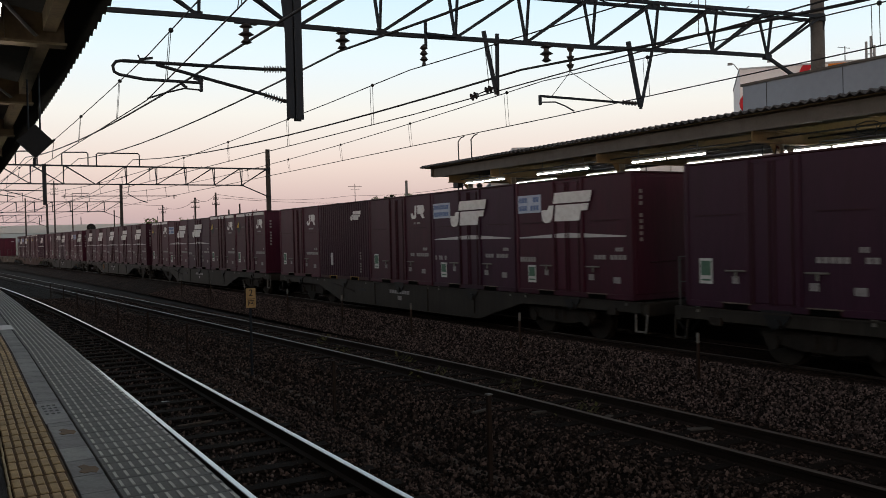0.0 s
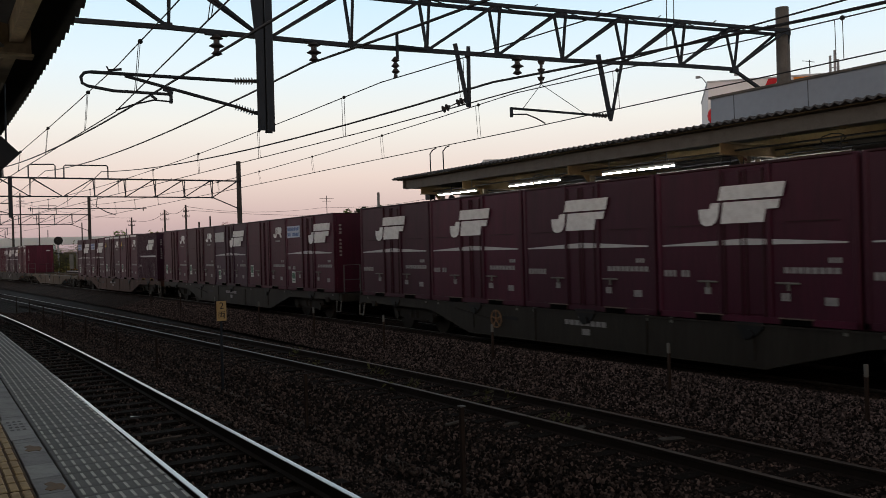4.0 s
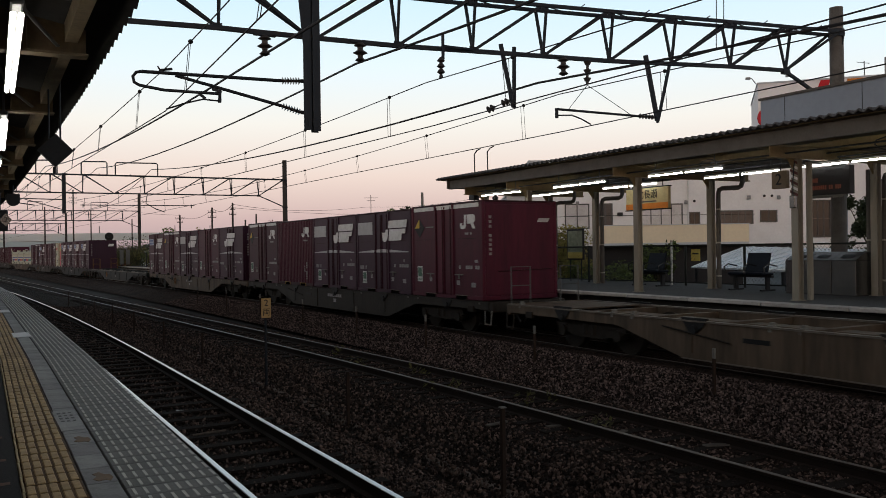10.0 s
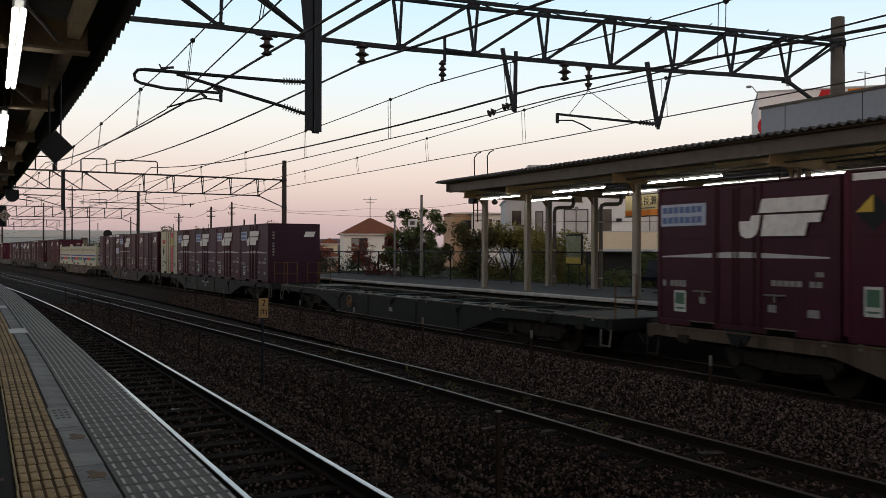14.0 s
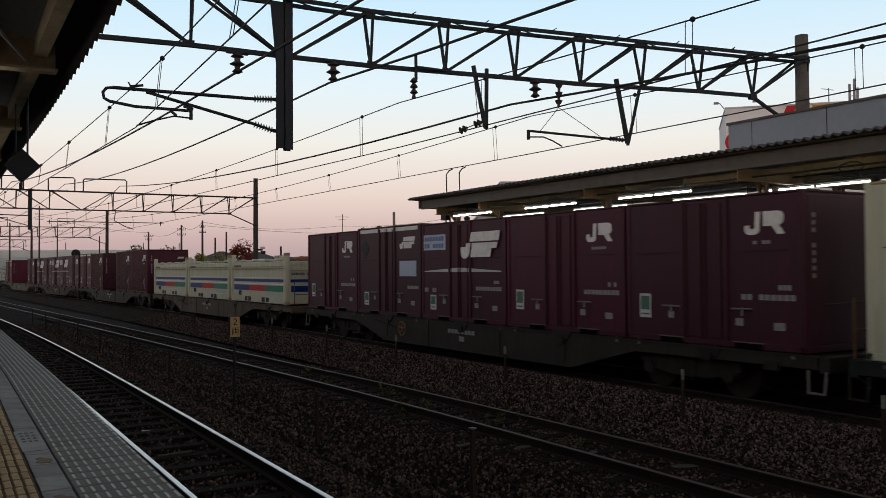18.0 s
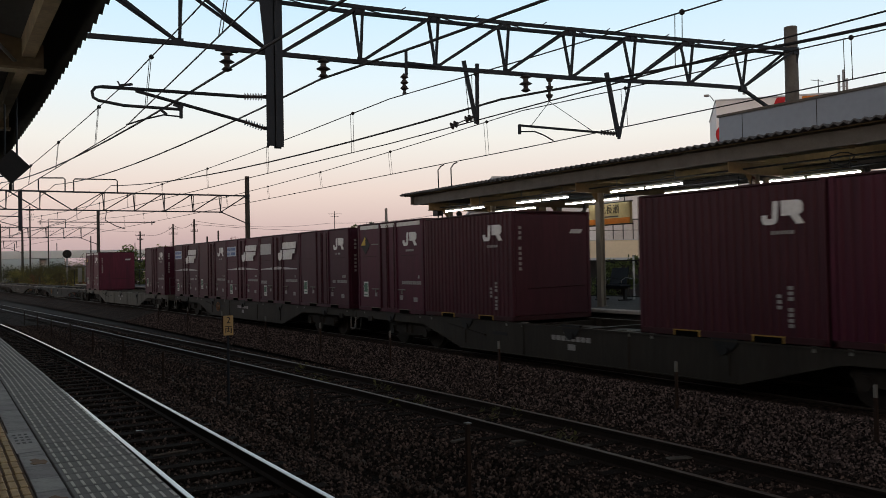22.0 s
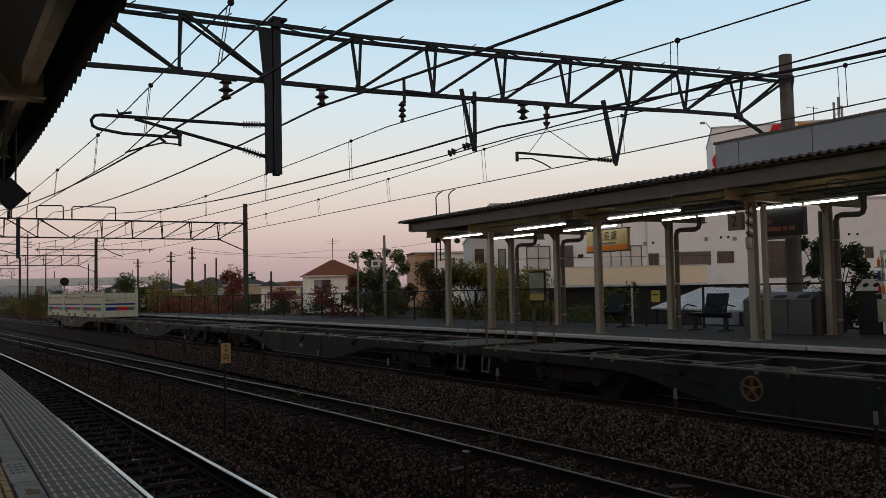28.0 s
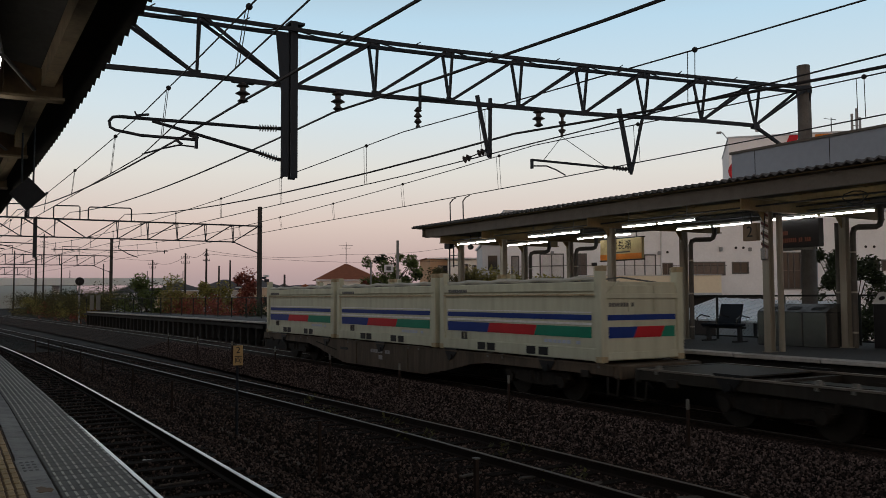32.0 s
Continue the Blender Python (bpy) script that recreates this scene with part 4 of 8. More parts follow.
cantilever_near()


def hangers():
    th = thing("drop_bracket", "steel V bracket with a steady arm over the freight track", "overhead line arm", "overhead line arms")
    p = lambda x, z: at1(x, z)
    part("hanger_leg", Geo().bar(p(13.85, 6.66), p(14.15, 5.15), 0.06, 0.10), steel, th)
    part("hanger_leg", Geo().bar(p(14.52, 6.54), p(14.17, 5.15), 0.05, 0.06), steel, th)
    part("hanger_foot", Geo().bar(p(14.16, 5.40), p(14.16, 5.10), 0.05, 0.06), steel, th)
    part("steady_tube", Geo().rod(p(11.52, 5.30), p(13.66, 5.23), 0.028, 8), steel, th)
    insulator(th, p(13.66, 5.235), p(14.07, 5.22), 5, 0.06)
    part("steady_arm", Geo().tube([p(11.52, 5.16), p(11.9, 5.18), p(12.15, 5.10), p(12.38, 4.99)], 0.016, 6), steel, th)
    part("arm_clip", Geo().bar(p(11.52, 5.32), p(11.52, 5.10), 0.05, 0.06), steel, th)
    insulator(th, p(12.32, 6.46), p(12.30, 5.90), 3, 0.09, "string_insulator")
    part("span_stay", Geo().rod(p(12.30, 5.88), p(11.81, 5.30), 0.008, 5), M["wire"], th)
    part("span_stay", Geo().rod(p(12.30, 5.88), p(13.42, 5.26), 0.008, 5), M["wire"], th)
    th = thing("drop_bracket", "steel hanger with a tensioned wire end and two insulators", "overhead line arm", "overhead line arms")
    part("hanger_leg", Geo().bar(p(10.18, 6.66), p(10.46, 5.30), 0.06, 0.08), steel, th)
    part("hanger_leg", Geo().bar(p(10.50, 6.62), p(10.48, 5.28), 0.06, 0.07), steel, th)
    insulator(th, p(9.85, 5.20), p(10.02, 5.28), 2, 0.085)
    insulator(th, p(10.20, 5.36), p(10.36, 5.43), 2, 0.085)
    part("end_link", Geo().rod(p(10.02, 5.28), p(10.20, 5.36), 0.014, 6).rod(p(10.36, 5.43), p(10.48, 5.47), 0.014, 6), steel, th)
    part("link_stay", Geo().rod(p(10.2, 6.4), p(10.28, 5.5), 0.008, 5), M["wire"], th)
    for x, big in ((5.13, True), (7.05, True), (11.70, True)):
        th = thing("post_insulator", "dark porcelain insulator hung under the girder", "insulator", "feeder insulators")
        y = girder_y(x)
        part("insulator_body", Geo().spin([(0.03, 0.0), (0.05, -0.03), (0.13, -0.10), (0.06, -0.13), (0.06, -0.19), (0.15, -0.25), (0.06, -0.29), (0.05, -0.34), (0.11, -0.40), (0.03, -0.44)],
                                          (x, y, 6.50), 14), M["porcelain"], th)
        part("mount_bar", Geo().box(x - 0.22, y - 0.05, 6.455, x + 0.22, y + 0.05, 6.49), steel, th)
    th = thing("string_insulator", "small porcelain insulator string on a short bracket", "insulator", "feeder insulators")
    x, y = 8.75, girder_y(8.75)
    part("bracket", Geo().box(x - 0.03, y - 0.2, 6.20, x + 0.03, y - 0.17, 6.72).box(x, y - 0.2, 6.46, x + 0.75, y - 0.17, 6.50), steel, th)
    part("insulator_body", Geo().spin([(0.02, 0.0), (0.09, -0.08), (0.03, -0.12), (0.09, -0.2), (0.03, -0.24), (0.09, -0.32), (0.03, -0.36), (0.05, -0.44)], (x - 0.05, y - 0.18, 6.24), 12), M["porcelain"], th)


hangers()

# portals further down the line
RIGHT2 = [8.80 + 2.035 * k for k in range(7)]
LEFT2 = [8.80 - 2.03 * k for k in range(9)]
P2, at2 = portal(((-9.3, 63.4), (21.0, 62.5)), -0.03, 6.37, 7.62, RIGHT2, LEFT2, 9.1, "lattice girder on concrete poles down the line", ((21.0, -2.0), (-9.3, 1.6)))
for a, b in ((6.71, 8.36), (8.90, 11.73), (3.9, 5.2)):
    part("wire_frame", Geo().tube([at2(a, 7.62), at2(a, 8.42), at2(a + 0.1, 8.52), at2(b - 0.1, 8.56), at2(b, 8.46), at2(b, 7.66)], 0.045, 6), steel, P2)
part("drop_post", Geo().bar(at2(5.6, 4.95), at2(5.6, 7.7), 0.24, 0.22), steel, P2)
part("cantilever", Geo().tube([at2(5.6, 5.9), at2(2.6, 5.95), at2(2.5, 5.7), at2(3.8, 5.5)], 0.035, 6).rod(at2(5.6, 5.2), at2(3.2, 5.9), 0.03, 6), steel, P2)
part("cantilever", Geo().tube([at2(11.0, 6.35), at2(10.9, 5.7), at2(11.6, 5.3), at2(12.2, 5.1)], 0.03, 6), steel, P2)
P3, at3 = portal(((-14.0, 112.9), (18.6, 111.9)), -0.03, 6.25, 7.46, [3.0 + 1.95 * k for k in range(9)], [3.0 - 1.95 * k for k in range(9)], 9.7,
                 "lattice girder far down the line", ((18.6, -2.1), (-14.0, 1.7)))
part("cross_arm", Geo().bar(at3(11.8, 8.15), at3(25.4, 8.2), 0.09, 0.10), steel, P3)
for a, b in ((13.0, 14.9), (6.0, 7.6)):
    part("wire_frame", Geo().tube([at3(a, 7.5), at3(a, 8.5), at3(b, 8.5), at3(b, 7.5)], 0.045, 6), steel, P3)
for x in (12.1, 25.0):
    part("arm_end", Geo().bar(at3(x, 7.85), at3(x, 8.35), 0.1, 0.1), steel, P3)
portal(((-20.0, 161.0), (14.5, 160.0)), -0.03, 6.25, 7.46, [0.0 + 1.95 * k for k in range(8)], [0.0 - 1.95 * k for k in range(10)], 9.3, "lattice girder far down the line", ((14.5, -2.1), (-20.0, 1.7)))
portal(((-30.0, 211.0), (6.5, 210.0)), -0.03, 6.25, 7.46, [-8.0 + 1.95 * k for k in range(8)], [-8.0 - 1.95 * k for k in range(11)], 9.3, "lattice girder far down the line", ((6.5, -2.1), (-30.0, 1.7)))


SUPPORTS = (-34.0, 16.3, 62.9, 112.5, 160.5, 210.5)


def wire(name, label, xs, zs, sags, r, group="overhead wires"):
    """A wire that hangs from portal to portal: its place and height at each, and the sag of each span."""
    pts = []
    for i in range(5):
        for k in range(12):
            t = k / 12
            pts.append((xs[i] + (xs[i + 1] - xs[i]) * t, SUPPORTS[i] + (SUPPORTS[i + 1] - SUPPORTS[i]) * t,
                        zs[i] + (zs[i + 1] - zs[i]) * t - sags[i] * 4 * t * (1 - t)))
    pts.append((xs[5], SUPPORTS[5], zs[5]))
    single(name, Geo().tube(pts, r, 6), M["wire"], label, "wire", group)
    return np.array(pts)


sh_near = lambda y: near_x(y) - 2.76
sh_train = lambda y: train_x(y) - 12.28
sh_mid = lambda y: mid_x(y) - mid_x(16.3)


def along(x0, shift, lead=0.0):
    """Where a wire crosses each portal; lead is its drift towards the next mast behind the camera."""
    return [x0 - lead if y < 0 else x0 + shift(y) - shift(16.3) for y in SUPPORTS]


def catenary(xc, zc, xm, zm, shift, sag, lead_c, lead_m, first, pitch):
    c = wire("contact_wire", "thin copper contact wire over a track", along(xc, shift, lead_c), [zc] * 6, [0.0] * 5, 0.011)
    m = wire("messenger_wire", "thin messenger wire that carries the contact wire", along(xm, shift, lead_m), [zm] * 6, [sag] * 5, 0.011)

    def on(w, y):
        return (float(np.interp(y, w[:, 1], w[:, 0])), y, float(np.interp(y, w[:, 1], w[:, 2])))
    for y in [first + pitch * k for k in range(-2, 11)]:
        a, b = on(m, y), on(c, y + 0.05)
        d = thing("wire_dropper", "double dropper wire with a round clip", "wire dropper", "wire droppers")
        part("dropper_wire", Geo().rod(a, b, 0.006, 4), M["wire"], d)
        part("dropper_wire", Geo().rod((a[0], a[1] + 0.13, a[2]), (b[0], b[1] + 0.13, b[2]), 0.006, 4), M["wire"], d)
        part("clip", Geo().spin([(0.01, -0.04), (0.034, -0.024), (0.042, 0.0), (0.034, 0.024), (0.01, 0.04)], a, 10), M["wire"], d)


catenary(3.20, 4.84, 3.26, 5.69, sh_near, 0.36, 2.3, 2.0, 9.3, 4.75)
catenary(12.37, 4.96, 12.28, 5.84, sh_train, 0.45, 0.0, 0.0, 7.85, 4.95)
catenary(8.74, 4.86, 8.70, 5.82, sh_mid, 0.45, -0.9, -0.9, 8.1, 4.93)
wire("feeder_cable", "thick dark feeder cable hung from insulators", [5.13, 5.13, 4.5, 2.8, -1.0, -12.0], [6.1, 6.1, 8.12, 8.0, 8.0, 8.0], [0.32, 0.45, 0.5, 0.5, 0.5], 0.026)
wire("feeder_cable", "thick dark feeder cable hung from insulators", [7.06, 7.06, 7.74, 6.8, 2.0, -9.0], [6.08, 6.08, 8.10, 8.0, 8.0, 8.0], [0.80, 0.45, 0.5, 0.5, 0.5], 0.023)
wire("feeder_cable", "thick dark feeder cable hung from insulators", [11.67, 11.67, 11.32, 13.9, 8.0, -3.0], [6.06, 6.06, 8.13, 8.0, 8.0, 8.0], [0.95, 0.50, 0.5, 0.5, 0.5], 0.026)

# ---- canopy and furniture of the platform opposite ----
def far_canopy():
    th = thing("far_canopy", "corrugated steel canopy on cream columns over the platform opposite", "canopy", kind="structure")
    y_end, ex, ez = 25.42, 13.88, 4.58
    g = Geo()
    ys = steps(-26, y_end, 0.05)
    for i, y in enumerate(ys):
        dz = 0.031 * math.sin(i * math.pi / 2)
        g.v += [(ex, y, ez + dz), (19.6, y, ez + 0.10 + dz)]
    g.f = [(2 * i, 2 * i + 1, 2 * i + 3, 2 * i + 2) for i in range(len(ys) - 1)]
    me = bpy.data.meshes.new("roof_sheet")
    me.from_pydata(g.v, [], g.f)
    me.materials.append(M["roof_sheet"])
    sheet = part("roof_sheet", me, None, th)
    md = sheet.modifiers.new("thickness", "SOLIDIFY")
    md.thickness = 0.03
    part("soffit_board", Geo().box(14.0, -26, ez - 0.075, 19.5, y_end - 0.15, ez - 0.05), M["soffit"], th)
    for x, z0, z1, m in ((14.14, 4.20, 4.48, "channel"), (16.4, 4.22, 4.44, "beam_paint"), (18.9, 4.22, 4.46, "channel")):
        part("purlin", Geo().prism([(x, z0), (x + 0.10, z0), (x + 0.10, z0 + 0.03), (x + 0.03, z0 + 0.03), (x + 0.03, z1 - 0.03), (x + 0.10, z1 - 0.03), (x + 0.10, z1), (x, z1)], "y", -26, y_end - 0.45), M[m], th)
    part("end_fascia", Geo().box(14.05, y_end - 0.5, 4.22, 19.0, y_end - 0.44, 4.48), M["channel"], th)
    for y in (23.95, 21.48, 16.62, 11.82, 7.2, 2.5, -2.2, -6.9):
        b = part("cross_beam", Geo().box(14.15, y - 0.012, 3.98, 19.0, y + 0.012, 4.22).box(14.15, y - 0.08, 3.96, 19.0, y + 0.08, 3.985).box(14.15, y - 0.08, 4.20, 19.0, y + 0.08, 4.22), M["beam_paint"], th, "ochre painted cross beam")
        for x in (14.95, 17.55):
            c = part("column", Geo().box(x - 0.08, y - 0.08, FAR_Z, x - 0.067, y + 0.08, 3.97).box(x + 0.067, y - 0.08, FAR_Z, x + 0.08, y + 0.08, 3.97).box(x - 0.067, y - 0.008, FAR_Z, x + 0.067, y + 0.008, 3.97),
                     M["cream_post"], th, "cream steel column")
            part("base_plate", Geo().box(x - 0.11, y - 0.11, FAR_Z, x + 0.11, y + 0.11, FAR_Z + 0.02), M["cream_post"], c)
            part("gusset", Geo().prism([(x - 0.08, 3.97), (x - 0.30, 3.97), (x - 0.08, 3.72)], "y", y - 0.01, y + 0.01), M["beam_paint"], c)
        # the dark channel colour gives this pipe its shadow under the roof
        p = part("drain_pipe", Geo().tube([(17.72, y - 0.10, FAR_Z), (17.72, y - 0.10, 3.60), (17.75, y - 0.12, 3.70), (17.84, y - 0.16, 3.74), (18.20, y - 0.36, 3.75), (18.27, y - 0.40, 3.79), (18.30, y - 0.42, 3.90), (18.30, y - 0.42, 4.2)], 0.065, 10), M["channel"], th, "drain pipe darkened for the shadow it stands in")
        for z in (1.35, 2.25, 3.15):
            part("pipe_clip", Geo().rod((17.72, y - 0.10, z), (17.72, y - 0.10, z + 0.04), 0.068, 10), M["rim_pale"], p)
    p = part("drain_pipe", Geo().tube([(15.28, 11.78, FAR_Z), (15.28, 11.78, 3.9)], 0.065, 10), M["cream_post"], th, "cream drain pipe")
    # same shadow-dark colour as the pipes behind the other columns
    p = part("drain_pipe", Geo().rod((17.75, 12.13, FAR_Z), (17.75, 12.13, 3.86), 0.055, 10), M["channel"], th, "drain pipe darkened for the shadow it stands in")
    for z in (1.35, 2.25):
        part("pipe_clip", Geo().rod((17.75, 12.13, z), (17.75, 12.13, z + 0.04), 0.058, 10), M["rim_pale"], p)
    for y in [22.9 - 1.55 * i for i in range(20)]:
        part("rafter", Geo().box(14.2, y - 0.03, 4.42, 19.0, y + 0.03, 4.50), M["beam_paint"], th)
    for x, z in ((14.6, 4.06), (15.9, 4.12), (16.25, 4.05)):
        part("conduit", Geo().rod((x, -20, z), (x, 24.3, z), 0.02, 6), M["gantry"], th)
    for y in (18.4, 13.9, 9.6):
        pts = [(14.62, y + 0.25 * math.cos(a) * (1 + 0.2 * math.sin(3 * a)), 4.02 + 0.12 * math.sin(a)) for a in [i * 0.7 for i in range(12)]]
        part("cable_coil", Geo().tube(pts, 0.012, 5), M["gantry"], th)
    for y, dx in ((23.55, 0.0), (22.84, 0.05)):
        part("vent_pipe", Geo().tube([(14.3 + dx, y, 4.55), (14.3 + dx, y + 0.02, 5.25), (14.32 + dx, y - 0.12, 5.36), (14.35 + dx, y - 0.28, 5.40)], 0.02, 6), M["gantry"], th)
    return th


M["channel"] = mat("grey_painted_channel", (0.115, 0.108, 0.098), 0.6, vary=0.15, size=1.5, dirt=0.35)
M["soffit"] = mat("stained_soffit", (0.1, 0.078, 0.042), 0.8, vary=0.25, size=2, dirt=0.4, dirt_rgb=(0.08, 0.06, 0.03))
M["rim_pale"] = mat("pale_pipe_clip", (0.40, 0.38, 0.33), 0.5)
far_canopy()
for y0, y1 in ((21.0, 23.2), (17.12, 19.38), (13.2, 15.55), (5.4, 7.7), (1.4, 3.7)):
    strip_lamp(14.33, y0, y1, 3.88, "lit fluorescent strip along the canopy edge", "lamps under the far canopy")
for y0, y1 in ((20.75, 22.9), (17.1, 19.35), (13.15, 15.45), (10.0, 12.5), (6.0, 8.4), (2.0, 4.4)):
    strip_lamp(16.08 if y0 > 13 else 15.88, y0, y1, 3.88, "lit fluorescent strip under the canopy's middle", "lamps under the far canopy")


def station_signs():
    th = thing("station_name_board", "cream hanging station name board with an orange band", "sign", "signs of the far platform")
    x, y0, y1, z0, z1 = 16.32, 16.95, 18.62, 3.22, 3.80
    part("panel", Geo().box(x, y0, z0, x + 0.10, y1, z1, 0.01), M["signcream"], th)
    part("orange_band", Geo().box(x - 0.006, y0 + 0.005, z0 + 0.005, x, y1 - 0.005, z0 + 0.16), M["signorange"], th)
    part("frame", Geo().box(x - 0.01, y0 - 0.02, z1, x + 0.11, y1 + 0.02, z1 + 0.03).box(x - 0.01, y0 - 0.02, z0 - 0.03, x + 0.11, y1 + 0.02, z0), M["gantry"], th)
    text_object("北長瀬", 0.27, facing(x - 0.004, 17.76, 3.61), M["black"], "name_text", th)
    for y in (17.2, 18.4):
        part("hanger_rod", Geo().rod((x + 0.05, y, z1), (x + 0.05, y, 4.0), 0.015, 6), M["gantry"], th)
    part("small_print", Geo().box(x - 0.004, 17.40, 3.41, x, 17.95, 3.445), M["frame"], th)
    th = thing("platform_number_sign", "dark square sign with the platform number two", "sign", "signs of the far platform")
    part("box", Geo().box(15.22, 12.30, 3.40, 15.34, 12.68, 3.78, 0.01), M["sign_brown"], th)
    text_object("2", 0.34, facing(15.214, 12.49, 3.585), M["black"], "digit", th)
    part("bracket", Geo().rod((15.28, 12.49, 3.78), (15.28, 12.49, 4.0), 0.015, 6), M["gantry"], th)
    th = thing("departure_board", "dark departure board with a row of orange lit text", "sign", "signs of the far platform")
    part("case", Geo().box(15.95, 11.32, 3.24, 16.12, 12.26, 3.84, 0.01), M["dark"], th)
    rng = random.Random(9)
    for z, n, a, b in ((3.36, 14, 11.52, 12.22), (3.52, 3, 12.08, 12.22)):
        g = Geo()
        w = (b - a) / n
        for i in range(n):
            if rng.random() < 0.85:
                g.box(15.944, a + i * w, z, 15.95, a + i * w + w * 0.72, z + 0.09)
        part("lit_text", g, M["led"], th, "orange lit text")
    part("pale_sill", Geo().box(15.94, 11.45, 3.18, 16.0, 12.25, 3.235), M["fixture"], th)
    for y in (11.6, 12.1):
        part("hanger_rod", Geo().rod((16.03, y, 3.8), (16.03, y, 4.0), 0.015, 6), M["gantry"], th)
    th = thing("poster_stand", "framed pale green and yellow poster on a thin stand", "poster")
    part("frame", Geo().box(18.20, 22.95, 1.76, 18.26, 23.85, 2.82, 0.01), M["dark"], th)
    part("print", Geo().box(18.19, 23.0, 1.95, 18.20, 23.80, 2.76), M["poster_green"], th, "pale green printed sheet")
    part("print_band", Geo().box(18.186, 23.0, 1.81, 18.197, 23.80, 2.02), M["signyellow"], th)
    for y in (23.1, 23.7):
        part("leg", Geo().rod((18.23, y, FAR_Z), (18.23, y, 1.8), 0.02, 6), M["gantry"], th)
    th = thing("warning_sticker", "small yellow notice on the fence", "sign")
    part("sheet", Geo().box(18.34, 17.81, 1.75, 18.355, 18.15, 2.09), M["signyellow"], th)
    part("text_line", Geo().box(18.334, 17.86, 1.94, 18.34, 18.10, 1.98), M["black"], th)


M["sign_brown"] = mat("dull_brown_sign", (0.16, 0.12, 0.08), 0.5, vary=0.1)
M["poster_green"] = mat("printed_poster", (0.26, 0.30, 0.22), 0.5, vary=0.6, size=7)
station_signs()


def bench(x, y, label):
    th = thing("platform_bench", label, "bench", "benches on the far platform")
    for k in range(2):
        o = y - 0.55 + k * 0.58
        s = part("seat", Geo().box(x - 0.28, o, FAR_Z + 0.40, x + 0.20, o + 0.52, FAR_Z + 0.47, 0.03), M["seat_blue"], th)
        
    part("backrest", Geo().prism([(x + 0.16, FAR_Z + 0.44), (x + 0.22, FAR_Z + 0.44), (x + 0.36, FAR_Z + 0.96), (x + 0.30, FAR_Z + 0.96)], "y", y - 0.34, y + 0.34), M["seat_blue"], th)
    for o in (y - 0.62, y + 0.02, y + 0.66):
        part("arm_rest", Geo().tube([(x - 0.24, o, FAR_Z + 0.44), (x - 0.26, o, FAR_Z + 0.60), (x - 0.10, o, FAR_Z + 0.68), (x + 0.22, o, FAR_Z + 0.62)], 0.018, 6), M["bin_grey"], th)
    for o in (y - 0.5, y + 0.5):
        part("leg", Geo().box(x - 0.05, o - 0.04, FAR_Z, x + 0.05, o + 0.04, FAR_Z + 0.41).box(x - 0.25, o - 0.03, FAR_Z, x + 0.25, o + 0.03, FAR_Z + 0.04), M["dark"], th)
    part("seat_beam", Geo().box(x - 0.04, y - 0.66, FAR_Z + 0.34, x + 0.04, y + 0.68, FAR_Z + 0.40), M["dark"], th)


bench(17.45, 15.2, "dark blue platform seats on a steel frame")
bench(17.55, 19.0, "dark blue platform seats beside a column")


def waste_cabinet():
    th = thing("waste_cabinet", "row of grey steel waste bins with slots in the lid", "waste bin")
    for k in range(3):
        y = 11.95 + 0.62 * k
        part("bin", Geo().box(17.0, y, FAR_Z, 17.55, y + 0.60, FAR_Z + 0.80, 0.015), M["bin_grey"], th)
        l = part("sloped_lid", Geo().prism([(17.0, FAR_Z + 0.80), (17.55, FAR_Z + 0.80), (17.55, FAR_Z + 0.98), (17.42, FAR_Z + 0.98)], "y", y, y + 0.60), M["bin_grey"], th)
        part("slot", Geo().prism([(17.10, FAR_Z + 0.848), (17.26, FAR_Z + 0.912), (17.26, FAR_Z + 0.918), (17.10, FAR_Z + 0.854)], "y", y + 0.15, y + 0.45), M["black"], l)
        part("door_line", Geo().box(16.995, y + 0.595, FAR_Z + 0.05, 17.0, y + 0.605, FAR_Z + 0.78), M["dark"], th)


